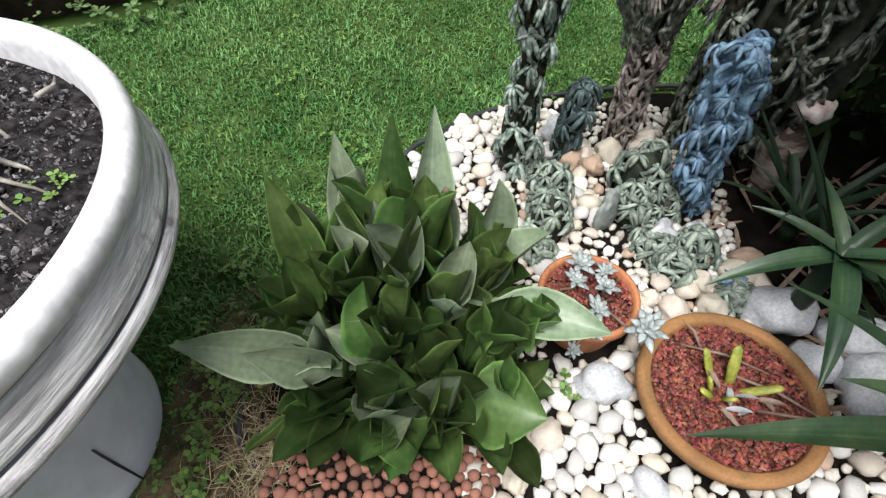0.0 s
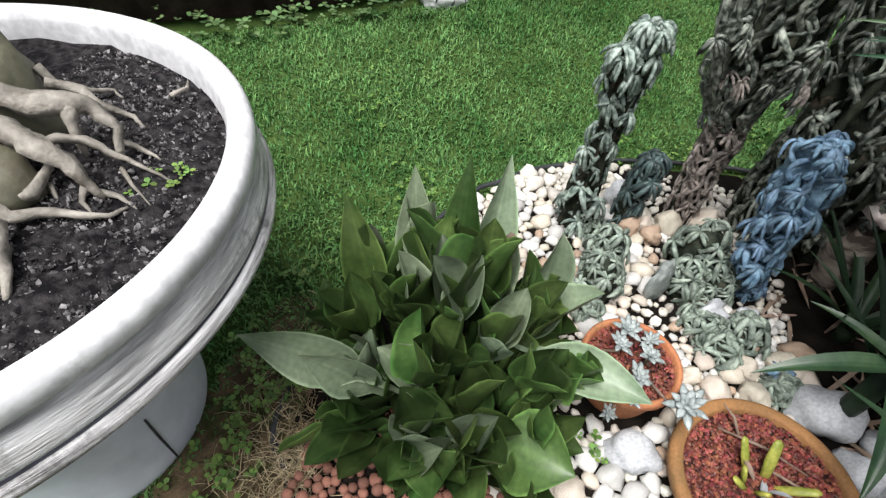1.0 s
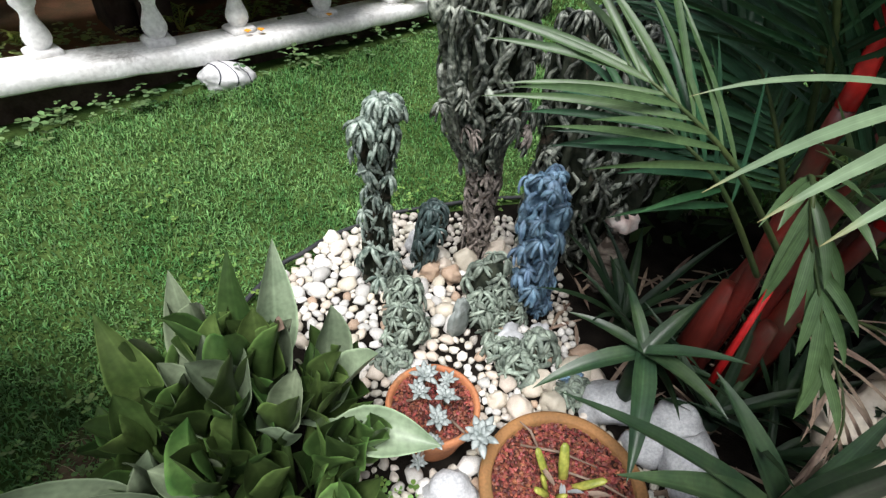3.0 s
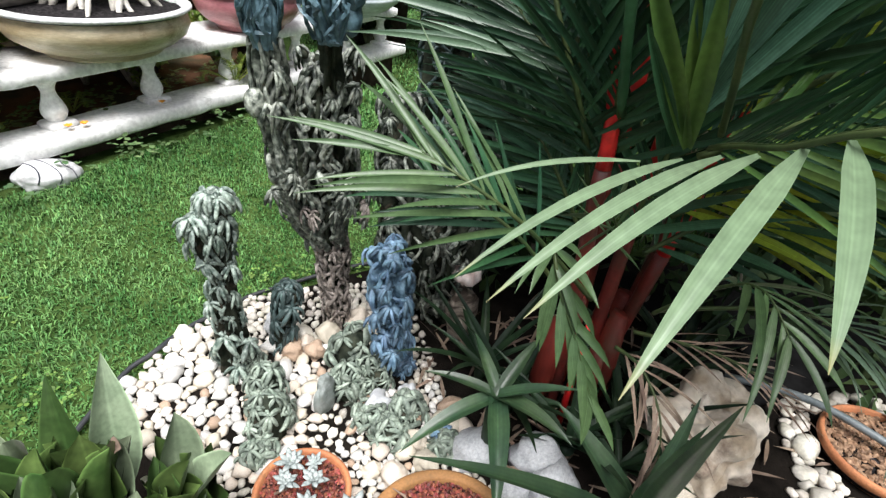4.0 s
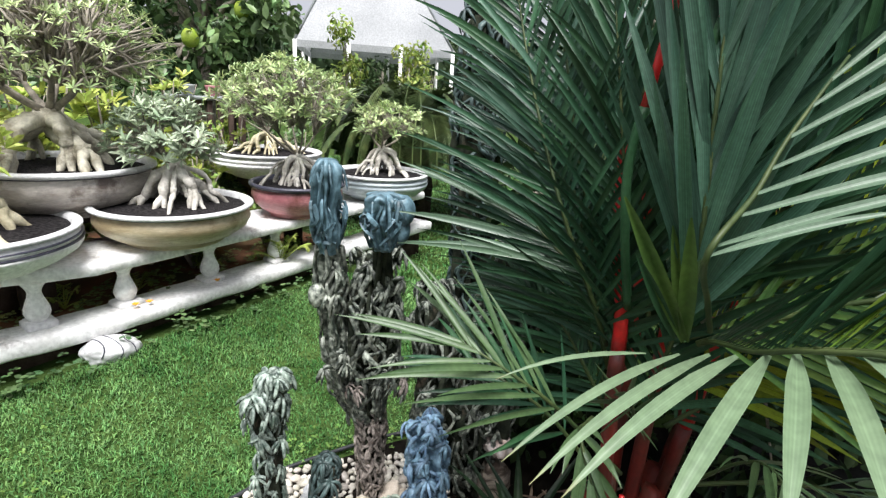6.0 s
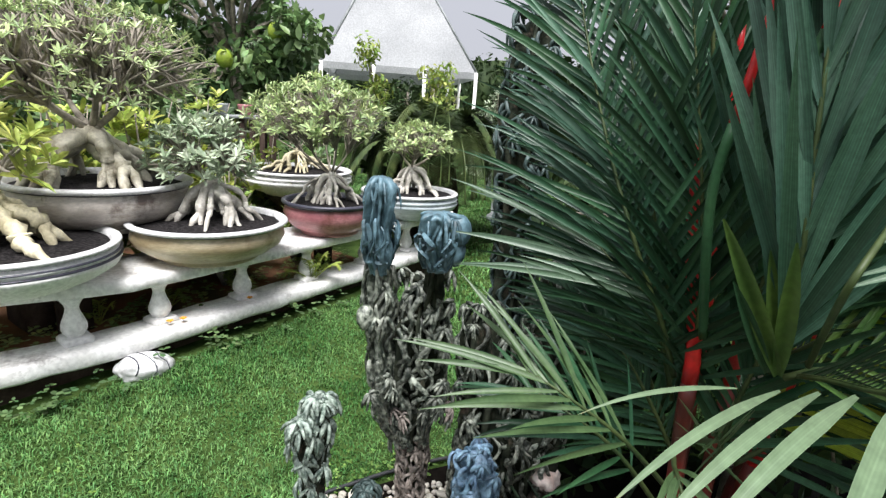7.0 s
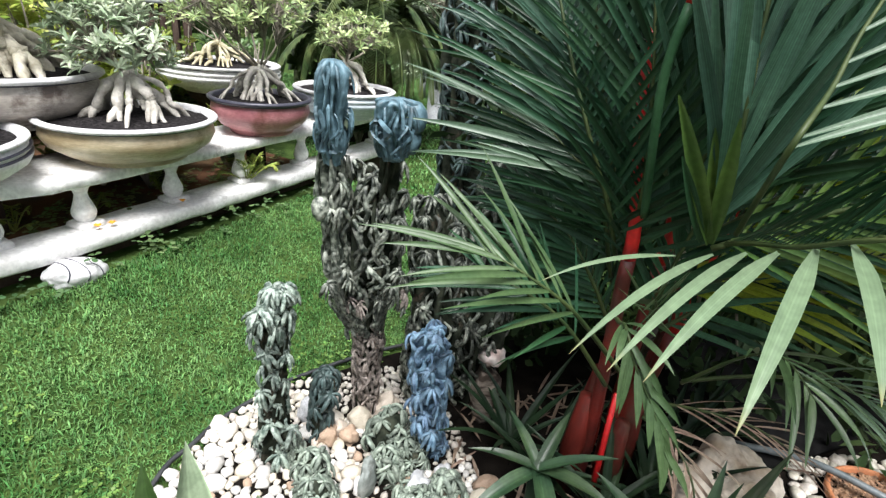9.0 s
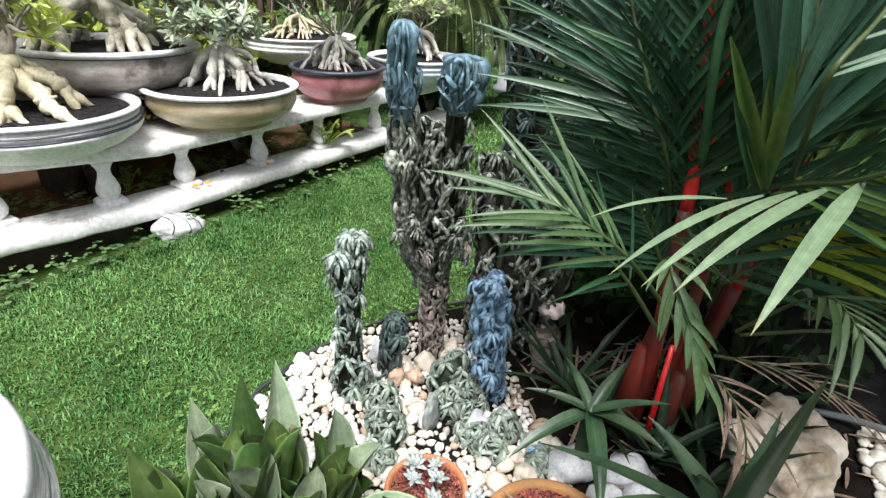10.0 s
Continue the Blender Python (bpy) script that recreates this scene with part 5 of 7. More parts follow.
def drape(path, radii, seed, folds=11, depth=0.6, width=0.16):
    """A domed column cut by narrow wandering grooves, like hanging cloth."""
    rng = random.Random(seed)
    rows, n = 48, 108
    pts = smooth_path(path, rows)
    cuts = [(2 * math.pi * (k + rng.uniform(-0.3, 0.3)) / folds, rng.uniform(0.0, 0.35), rng.uniform(0.8, 1.0), depth * rng.uniform(0.6, 1.25), rng.uniform(0, 50), width * rng.uniform(0.7, 1.4)) for k in range(folds)]
    sh = Shape()
    m = len(radii) - 1
    for i in range(rows + 1):
        t = i / rows
        u = t * m
        k = min(int(u), m - 1)
        e = u - k
        r = radii[k] + (radii[k + 1] - radii[k]) * e * e * (3 - 2 * e)
        r *= 1.0 if t < 0.84 else math.sqrt(max(0.0, 1 - ((t - 0.84) / 0.16) ** 2)) + 0.03
        for j in range(n):
            a = 2 * math.pi * j / n
            q = 1.06 + 0.32 * noise.noise(Vector((math.cos(a) * 1.4, math.sin(a) * 1.4, t * 3 + seed))) + 0.10 * noise.noise(Vector((math.cos(a) * 5, math.sin(a) * 5, t * 12 + seed)))
            for c, t0, t1, dp, s, wd in cuts:
                if t0 < t:
                    b = c + 0.55 * noise.noise(Vector((t * 2.5, s, 0)))
                    x = (a - b + math.pi) % (2 * math.pi) - math.pi
                    if abs(x) < 3 * wd:
                        q -= dp * math.exp(-(x / wd) ** 2) * min(1, (t - t0) * 8) * (1 if t < t1 else max(0, 1 - (t - t1) * 8))
            q = max(0.25, q) * r
            sh.v.append((pts[i].x + q * math.cos(a), pts[i].y + q * math.sin(a), pts[i].z + 0.12 * r * noise.noise(Vector((math.cos(a) * 3, math.sin(a) * 3, seed)))))
    for i in range(rows):
        for j in range(n):
            a, b = i * n + j, i * n + (j + 1) % n
            sh.f.append((a, b, b + n, a + n))
    sh.f.append(tuple(rows * n + j for j in range(n)))
    return sh


def ribbed(path, radii, ribs=7, depth=0.25, seed=0.0, rows=26, n=42, wave=0.5):
    """A column with wavy upright ribs and a domed top."""
    sh = Shape()
    pts = [Vector(p) for p in path]
    m = len(pts) - 1
    for i in range(rows + 1):
        t = i / rows
        u = t * m
        k = min(int(u), m - 1)
        p = pts[k].lerp(pts[k + 1], u - k)
        r = radii[k] + (radii[k + 1] - radii[k]) * (u - k)
        r *= 1.0 if t < 0.86 else math.sqrt(max(0.0, 1 - ((t - 0.86) / 0.14) ** 2)) + 0.04
        for j in range(n):
            a = 2 * math.pi * j / n
            ph = wave * math.sin(t * 9 + seed) + wave * 0.8 * noise.noise(Vector((t * 6, seed, math.sin(a))))
            rib = max(0.0, math.cos(ribs * a + ribs * 0.25 * ph)) ** 0.7
            q = r * (1 - depth + depth * rib * 1.5 + 0.16 * noise.noise(Vector((math.cos(a) * 2, math.sin(a) * 2, t * 12 + seed))))
            sh.v.append((p.x + q * math.cos(a), p.y + q * math.sin(a), p.z))
    for i in range(rows):
        for j in range(n):
            a, b = i * n + j, i * n + (j + 1) % n
            sh.f.append((a, b, b + n, a + n))
    sh.f.append(tuple(rows * n + j for j in range(n)))
    return sh


def monster(name, label, path, radii, seed, skin, knobs, knob_size, knob_mat, top=True, group="cacti", droop=0.9, low_mat=None, low=0.0, fingers=8, thick=0.21, web=0.0, low_size=1.0, ridges=0, ridge_len=0.10, ridge_fat=0.008, core_mat=None):
    """A crested cactus: a lumpy trunk hung with ridges and studded with knobs of drooping fingers."""
    rng = random.Random(seed)
    ob = thing(name, label, "cactus", path[0], group)
    pts = [Vector(p) for p in path]
    m = len(pts) - 1
    crown, foot, core = Shape(), Shape(), Shape()
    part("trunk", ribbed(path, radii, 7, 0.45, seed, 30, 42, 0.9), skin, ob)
    if ridges:
        folds(crown, path, radii, int(ridges * (1 - low)), ridge_len, ridge_fat, rng, low)
        if low:
            folds(foot, path, radii, int(ridges * low), ridge_len * 0.8, ridge_fat * 0.9, rng, 0.0, low + 0.06)
    for i in range(knobs):
        t = (i + rng.uniform(0.1, 0.9)) / knobs
        u = t * m
        k = min(int(u), m - 1)
        p = pts[k].lerp(pts[k + 1], u - k)
        r = radii[k] + (radii[k + 1] - radii[k]) * (u - k)
        a = i * 2.39996 + rng.uniform(-0.4, 0.4)
        o = Vector((math.cos(a), math.sin(a), 0))
        d = (o + Vector((0, 0, rng.uniform(0.6, 1.7)))).normalized()
        is_low = low_mat and t < low
        paw(foot if is_low else crown, p + o * r * rng.uniform(0.55, 1.15), d, knob_size * (0.55 + 0.45 * r / max(radii)) * rng.uniform(0.65, 1.3) * (low_size if is_low else 1.0), rng, fingers, droop, thick, web, core)
    if top:
        for k in range(3):
            paw(crown, pts[-1] + Vector((rng.uniform(-1, 1) * radii[-1] * 0.7, rng.uniform(-1, 1) * radii[-1] * 0.7, -0.008)), Vector((rng.uniform(-0.3, 0.3), rng.uniform(-0.3, 0.3), 1)).normalized(), knob_size * 1.05, rng, fingers + 1, droop * 0.7, thick)
    part("finger_growth", crown, knob_mat, ob, kind="stuff")
    if foot.v:
        part("corky_growth", foot, low_mat, ob, kind="stuff")
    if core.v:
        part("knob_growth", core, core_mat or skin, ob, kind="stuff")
    return ob


# small column by the lawn, forked near its top
monster("crested_cactus", "knobbly grey-green crested cactus column with drooping fingers, forked top", [(0.262, 1.325, 0.0), (0.265, 1.31, 0.16), (0.270, 1.285, 0.32), (0.278, 1.26, 0.47), (0.284, 1.25, 0.58), (0.290, 1.245, 0.655)], [0.040, 0.040, 0.028, 0.026, 0.032, 0.022], 3, M_CACTD, 32, 0.029, M_CACT, True, "cacti", 1.0, None, 0, 9, 0.17, 0.5, 1.0, 40, 0.06, 0.0045)
monster("crested_cactus", "short crested cactus arm leaning beside a taller column", [(0.268, 1.26, 0.42), (0.248, 1.235, 0.53), (0.243, 1.22, 0.61)], [0.014, 0.024, 0.020], 4, M_CACTD, 9, 0.027, M_CACT, True, "cacti", 1.0, None, 0, 9, 0.17, 0.5)
# the big one: corky foot, forked arms, two ribbed blue-green heads
monster("giant_crested_cactus", "tall crested cactus with a corky brown foot and massed grey-green fingers", [(0.585, 1.46, 0.0), (0.58, 1.45, 0.18), (0.575, 1.42, 0.34), (0.56, 1.38, 0.46), (0.56, 1.36, 0.62), (0.555, 1.33, 0.80), (0.55, 1.30, 0.93)], [0.034, 0.036, 0.038, 0.040, 0.070, 0.068, 0.03], 5, M_CACTD, 40, 0.024, M_CACTG, True, "cacti", 1.2, M_CACTB, 0.42, 8, 0.19, 0.5, 1.0, 340, 0.12, 0.0058)
big = [o for o in bpy.data.objects if o.name.startswith("giant_crested_cactus")][0]
ARM_L, ARM_L_R = [(0.53, 1.40, 0.42), (0.47, 1.35, 0.54), (0.452, 1.33, 0.70), (0.440, 1.31, 0.88), (0.436, 1.29, 1.01)], [0.028, 0.032, 0.034, 0.036, 0.030]
HEAD_L, HEAD_L_R = [(0.432, 1.285, 0.975), (0.428, 1.276, 1.05), (0.424, 1.270, 1.13), (0.428, 1.268, 1.222)], [0.020, 0.034, 0.039, 0.036]
HEAD_R, HEAD_R_R = [(0.560, 1.205, 1.005), (0.555, 1.190, 1.065), (0.554, 1.185, 1.11), (0.556, 1.182, 1.155)], [0.022, 0.038, 0.050, 0.048]
part("arm", drape(ARM_L, ARM_L_R, 31, 8, 0.6, 0.22), M_CACTG, big, "grey-green arm of wavy ribs")
part("head", drape(HEAD_L, HEAD_L_R, 32, 10, 0.62, 0.17), M_CACTTEAL, big, "blue-green head of hanging folds")
part("arm", drape([(0.565, 1.33, 0.80), (0.567, 1.27, 0.92), (0.560, 1.21, 1.04)], [0.036, 0.028, 0.024], 33, 8, 0.6, 0.22), M_CACTD, big, "dark ribbed neck")
part("head", drape(HEAD_R, HEAD_R_R, 34, 13, 0.62, 0.14), M_CACTTEAL, big, "broad blue-green crested head of hanging folds")
part("pad", moved(stone((0.030, 0.030, 0.042), 3, 0.12, 3), Matrix.Translation((0.600, 1.180, 1.11))), M_CACTTEAL, big)
part("pad", moved(stone((0.026, 0.026, 0.036), 5, 0.12, 3), Matrix.Translation((0.596, 1.186, 1.06))), M_CACTTEAL, big)
part("pad", moved(stone((0.024, 0.024, 0.036), 8, 0.12, 3), Matrix.Translation((0.402, 1.280, 0.86))), M_CACTG, big)
rng = random.Random(77)
extra, extra_b, knobs, heads = Shape(), Shape(), Shape(), Shape()
folds(extra, ARM_L, ARM_L_R, 60, 0.12, 0.0048, rng)
folds(heads, HEAD_L[:-1], HEAD_L_R[:-1], 26, 0.11, 0.0042, rng, 0.25, 1.0, 1.10, 4)
folds(heads, HEAD_R[:-1], HEAD_R_R[:-1], 32, 0.09, 0.0042, rng, 0.1, 1.0, 1.10, 4)
for c, w in ((HEAD_L[-1], 0.020), (HEAD_R[-1], 0.030)):
    for k in range(7):
        a = k * 2.39996
        q = w * math.sqrt((k + 0.3) / 7)
        paw(heads, Vector((c[0] + q * math.cos(a), c[1] + q * math.sin(a), c[2] - 0.030)), Vector((0.4 * math.cos(a), 0.4 * math.sin(a), 1)).normalized(), 0.024, rng, 8, 2.2, 0.15, 0.7)
for k in range(44):
    z = rng.uniform(0.50, 0.96)
    a = rng.uniform(0, 6.28)
    c = Vector((0.445, 1.31, z)) if z > 0.62 and rng.random() < 0.45 else Vector((0.575, 1.33, z))
    r = 0.030 if c.x < 0.5 else 0.070
    o = Vector((math.cos(a), math.sin(a), 0))
    d = (o + Vector((0, 0, rng.uniform(0.5, 1.5)))).normalized()
    paw(extra if z > 0.58 or rng.random() < 0.5 else extra_b, c + o * r * rng.uniform(0.6, 1.15), d, rng.uniform(0.016, 0.028), rng, rng.choice((7, 8, 9)), 1.3, 0.18, 0.5, knobs)
part("finger_growth", extra, M_CACTG, big, kind="stuff")
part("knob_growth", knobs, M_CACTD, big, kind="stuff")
part("crest_growth", heads, M_CACTTEAL, big, "hanging blue-green crest folds", kind="stuff", smooth=False)
part("corky_growth", extra_b, M_CACTB, big, kind="stuff")
# dark mass behind, and the tall column behind the palm
for i, (path, rad, kn) in enumerate((
    ([(0.80, 1.50, 0.0), (0.80, 1.46, 0.2), (0.82, 1.42, 0.40), (0.80, 1.44, 0.62), (0.78, 1.46, 0.80)], [0.06, 0.07, 0.085, 0.08, 0.05], 52),
    ([(0.95, 1.45, 0.0), (0.95, 1.40, 0.2), (0.94, 1.36, 0.38), (0.96, 1.38, 0.55), (0.98, 1.42, 0.78)], [0.06, 0.075, 0.09, 0.08, 0.06], 52),
    ([(1.02, 1.82, 0.0), (1.03, 1.82, 0.4), (1.02, 1.82, 0.8), (1.00, 1.82, 1.15), (0.995, 1.82, 1.45), (1.01, 1.81, 1.72)], [0.07, 0.08, 0.075, 0.075, 0.075, 0.06], 70),
    ([(1.15, 1.70, 0.0), (1.16, 1.68, 0.3), (1.15, 1.66, 0.6), (1.13, 1.66, 0.85)], [0.07, 0.08, 0.08, 0.06], 40),
)):
    monster("crested_cactus", "dark crested cactus crowded with hanging fingers behind the palm", path, rad, 60 + i, M_CACTD, int(kn * 0.7), 0.031, M_CACTLOW if i == 2 else M_CACTG, True, "cacti", 1.2, None, 0, 10, 0.15, 0.45, 1.0, int(kn * 2.4), 0.14, 0.0062)
monster("blue_crested_cactus", "short dusty-blue crested cactus with crowded soft knobs", [(0.755, 1.20, 0.0), (0.735, 1.185, 0.14), (0.715, 1.175, 0.28), (0.698, 1.165, 0.40), (0.686, 1.162, 0.52)], [0.022, 0.028, 0.036, 0.052, 0.036], 7, M_CACTBLUE, 46, 0.026, M_CACTBLUE, True, "cacti", 0.9, None, 0, 9, 0.19, 0.66, 1.0, 70, 0.06, 0.0055)
blue = bpy.data.objects["blue_crested_cactus"]
lobe = Shape()
rng = random.Random(78)
for k in range(16):
    a = k * 2.39996
    q = 0.035 * math.sqrt(rng.random())
    paw(lobe, Vector((0.690 + q * math.cos(a), 1.15 + q * math.sin(a), 0.16 + 0.013 * k)), Vector((math.cos(a) * 0.6, math.sin(a) * 0.6, 1)).normalized(), 0.026 * rng.uniform(0.7, 1.2), rng, 9, 0.8, 0.18, 0.66)
part("side_growth", lobe, M_CACTBLUE, blue, kind="stuff")
monster("crested_cactus", "low teal crested cactus bending over white stones", [(0.402, 1.37, 0.0), (0.408, 1.37, 0.11), (0.422, 1.375, 0.20), (0.435, 1.38, 0.265)], [0.022, 0.025, 0.030, 0.024], 9, M_CACTD, 16, 0.025, M_CACTLOW, True, "cacti", 1.0, None, 0, 9, 0.17, 0.45, 1.0, 40, 0.08, 0.005)
for i, (x, y, r, h) in enumerate(((0.610, 1.235, 0.082, 0.17), (0.655, 1.16, 0.06, 0.11), (0.350, 1.065, 0.065, 0.13), (0.352, 1.125, 0.055, 0.17), (0.325, 0.98, 0.038, 0.06), (0.67, 0.97, 0.055, 0.06), (0.62, 1.03, 0.045, 0.07), (0.72, 1.02, 0.055, 0.08), (0.575, 1.15, 0.05, 0.10), (0.31, 1.30, 0.04, 0.08), (0.80, 0.90, 0.03, 0.04))):
    rng = random.Random(200 + i)
    ob = thing("sage_succulent", "low mound of pale sage-green finger succulent among pebbles", "succulent", (x, y, 0.01), "sage mounds")
    part("core", moved(stone((r * 0.75, r * 0.75, h * 0.8), i, 0.2), Matrix.Translation((x, y, h * 0.35))), M_CACTD, ob)
    tufts = Shape()
    for k in range(15):
        a, el = k * 2.39996 + rng.uniform(-0.4, 0.4), math.asin((k + 0.5) / 15)
        d = Vector((math.cos(a) * math.cos(el), math.sin(a) * math.cos(el), math.sin(el)))
        paw(tufts, Vector((x + d.x * r * 0.7, y + d.y * r * 0.7, h * 0.35 + d.z * h * 0.75)), (d + Vector((0, 0, 0.4))).normalized(), 0.029 * rng.uniform(0.6, 1.25), rng, 8, 0.6, 0.16, 0.0)
    part("tuft_growth", tufts, M_SAGE, ob, kind="stuff")
solo("blue_tuft", (lambda s: (whorl(s, Vector((0.80, 0.93, 0.04)), Vector((0, 0, 1)), 0.035, random.Random(3), 14, 0.3), s)[1])(Shape()), M_CACTBLUE, "small blue spiky succulent tuft between stones", "succulent")


# ---- aloes ----
def strap(s):
    return (0.75 + 0.9 * s if s < 0.25 else 1.0 - ((s - 0.25) / 0.75) ** 1.7) * 0.98 + 0.02


def aloe(label, c, leaves, height, seed, material=None):
    ob = thing("aloe", label, "plant", c, "aloes")
    c = Vector(c)
    part("stem", Shape().tube([c, c + Vector((0, 0, height))], [0.02, 0.024], 8), M_STRAP, ob)
    top = c + Vector((0, 0, height))
    for i, (tip, wd, droop) in enumerate(leaves):
        t = Vector(tip)
        d = t - top
        part("leaf", Shape().leaf(top, d + Vector((0, 0, droop * 0.45 * d.length)), Vector((-d.x * 0.3, -d.y * 0.3, 1)), d.length * 1.06, wd, droop, 0.55, 10, strap, 0, 0.02, i, 2), material or M_ALOE, ob)


aloe("green aloe with a rosette of long tapering leaves", (0.90, 0.85, 0.02), [((0.66, 0.80, 0.17), 0.05, 0.8), ((0.74, 0.94, 0.28), 0.038, 0.5), ((1.04, 0.74, 0.36), 0.042, 0.4), ((0.80, 0.60, 0.16), 0.056, 0.9), ((0.99, 0.66, 0.28), 0.05, 0.7), ((1.05, 0.95, 0.32), 0.040, 0.4), ((0.90, 1.03, 0.30), 0.036, 0.4)], 0.24, 1)
aloe("large dark green aloe with broad stiff leaves", (1.13, 0.53, 0.02), [((0.613, 0.588, 0.456), 0.058, 0.35), ((0.70, 0.50, 0.37), 0.080, 0.45), ((0.52, 0.44, 0.26), 0.075, 0.5), ((1.01, 0.75, 0.30), 0.080, 0.35), ((0.893, 0.34, 0.80), 0.050, 0.1), ((1.13, 0.50, 0.50), 0.085, 0.1), ((1.26, 0.62, 0.40), 0.050, 0.3)], 0.10, 2)


for i, (x, y, n, ln) in enumerate(((1.02, 0.98, 11, 0.34), (1.12, 0.80, 10, 0.30), (1.30, 0.82, 10, 0.32), (0.99, 1.12, 10, 0.34), (1.42, 0.92, 9, 0.34), (1.22, 0.70, 9, 0.26), (1.62, 0.98, 9, 0.3))):
    rng = random.Random(500 + i)
    tips = []
    for k in range(n):
        an = 2.39996 * k + rng.uniform(-0.3, 0.3)
        rr, zz = ln * rng.uniform(0.5, 0.95), ln * rng.uniform(0.25, 1.0)
        tips.append(((x + rr * math.cos(an), y + rr * math.sin(an), 0.03 + zz), rng.uniform(0.022, 0.038), rng.uniform(0.3, 0.8)))
    aloe("dark green strap-leaved plant at the foot of the palm", (x, y, 0.01), tips, 0.05, i, M_STRAP)

# ---- sealing-wax palm ----
palm = thing("sealing_wax_palm", "dense red-stemmed sealing wax palm with arching feather fronds", "palm", (1.18, 0.98, 0.02))


def frond(pts, n, length, width, droop, material, seed, angle=0.85, lift=0.25, start=0.15, single=False, sides=(-1, 1), normal=None, rach=0.006, taper=0.55):
    """A feather frond: a rachis and leaflets on both sides, angled towards its tip."""
    rng = random.Random(seed)
    path = smooth_path(pts, 24)
    r = part("frond", Shape().tube(path, [rach * (1.15 - 0.9 * i / 24) for i in range(25)], 6), M_RACHIS, palm)
    joined = Shape()
    for i in range(n):
        t = start + (1 - start) * (i + 0.5) / n
        u = t * 24
        k = min(int(u), 23)
        p = path[k].lerp(path[k + 1], u - k)
        d = (path[k + 1] - path[k]).normalized()
        nrm = Vector(normal) if normal else Vector((0, 0, 1))
        side = d.cross(nrm).normalized()
        nn = side.cross(d).normalized()
        f = math.sin(math.pi * min(1, 0.22 + 0.70 * t)) ** taper
        for s in sides:
            a = angle * (1 - 0.55 * t) + rng.uniform(-0.16, 0.16)
            way = d * math.cos(a) + side * (s * math.sin(a)) + nn * (lift + rng.uniform(-0.20, 0.20))
            sh = Shape() if single else joined
            sh.leaf(p, way, nn + Vector((0, 0, 0.01)), length * f * rng.uniform(0.75, 1.12), width * rng.uniform(0.85, 1.1), droop * rng.uniform(0.7, 1.3), 0.5, 7, lambda q: max(0.03, (min(1, 0.35 + 3.2 * q)) * (1 - max(0, (q - 0.45) / 0.55) ** 1.8)), rng.uniform(-0.4, 0.4), 0, 0, 1)
            if single:
                part("leaflet", sh, material, r)
    if not single:
        part("foliage", joined, material, r, kind="stuff")


for i, (pts, rad) in enumerate((
    ([(1.15, 0.96, 0.0), (1.12, 0.93, 0.35), (1.05, 0.88, 0.75), (1.03, 0.87, 0.95), (1.01, 0.91, 1.15), (1.02, 0.95, 1.35)], 0.016),
    ([(1.25, 1.06, 0.0), (1.24, 1.06, 0.4), (1.22, 1.06, 0.9), (1.18, 1.06, 1.3), (1.16, 1.06, 1.60)], 0.017),
    ([(1.24, 0.98, 0.0), (1.25, 0.98, 0.4), (1.24, 0.96, 0.9), (1.19, 0.90, 1.4), (1.15, 0.88, 1.65)], 0.017),
    ([(1.33, 1.02, 0.0), (1.36, 0.98, 0.4), (1.38, 0.92, 0.9), (1.40, 0.86, 1.4)], 0.018),
    ([(1.40, 1.08, 0.0), (1.44, 1.05, 0.5), (1.5, 1.02, 1.1), (1.55, 1.0, 1.5)], 0.018),
)):
    path = smooth_path(pts, 18)
    half = (9, 8, 8, 8, 8)[i]
    part("stem", Shape().tube(path[: half + 1], [rad * (1.2 - 0.02 * k) for k in range(half + 1)], 12, wob=0.2), M_REDDARK, palm, "dull red old leaf sheaths")
    part("crownshaft", Shape().tube(path[half:], [rad * (1.05 - 0.055 * k) for k in range(len(path) - half)], 12), M_RED, palm, "bright red smooth crownshaft")
for i, (x, y, h, r) in enumerate(((1.09, 0.97, 0.38, 0.045), (1.17, 1.02, 0.42, 0.055), (1.27, 0.96, 0.38, 0.055), (1.20, 0.92, 0.30, 0.045), (1.34, 1.04, 0.38, 0.055))):
    part("old_sheath", Shape().tube([(x, y, 0), (x + 0.01, y - 0.01, h * 0.5), (x + 0.015, y - 0.015, h)], [r, r * 0.92, r * 0.5], 10, 0.7, 0.3), M_SHEATH, palm, "broad dull red sheath")
part("young_stem", Shape().tube([(1.13, 0.87, 0.05), (1.14, 0.885, 0.22), (1.15, 0.90, 0.42)], [0.010, 0.009, 0.007], 8), M_RED, palm, "bright red young shoot")

for pts in ([(1.02, 0.84, 0.98), (0.955, 0.80, 1.14), (0.925, 0.785, 1.289), (0.930, 0.765, 1.425), (0.94, 0.745, 1.60)], [(1.08, 0.80, 1.10), (1.02, 0.75, 1.30), (0.985, 0.715, 1.438), (0.99, 0.69, 1.56), (1.0, 0.67, 1.72)]):
    path = smooth_path(pts, 16)
    part("stem", Shape().tube(path[:12], [0.009] * 12, 10), M_PALM, palm, "dark green leaf stalk")
    part("crownshaft", Shape().tube(path[11:], [0.0085 - 0.0004 * k for k in range(6)], 10), M_RED, palm, "bright red smooth crownshaft")

# near drooping frond: hanging pale leaflets on one side, long dark ones on the other
NEAR_RACHIS = [(1.03, 0.64, 1.00), (0.985, 0.56, 1.04), (0.93, 0.455, 1.085), (0.885, 0.35, 1.145), (0.905, 0.24, 1.185), (0.99, 0.10, 1.17), (1.10, -0.05, 1.10)]
near_rachis = part("frond", Shape().tube(smooth_path(NEAR_RACHIS, 24), [0.0035] * 25, 6), M_RACHIS, palm)


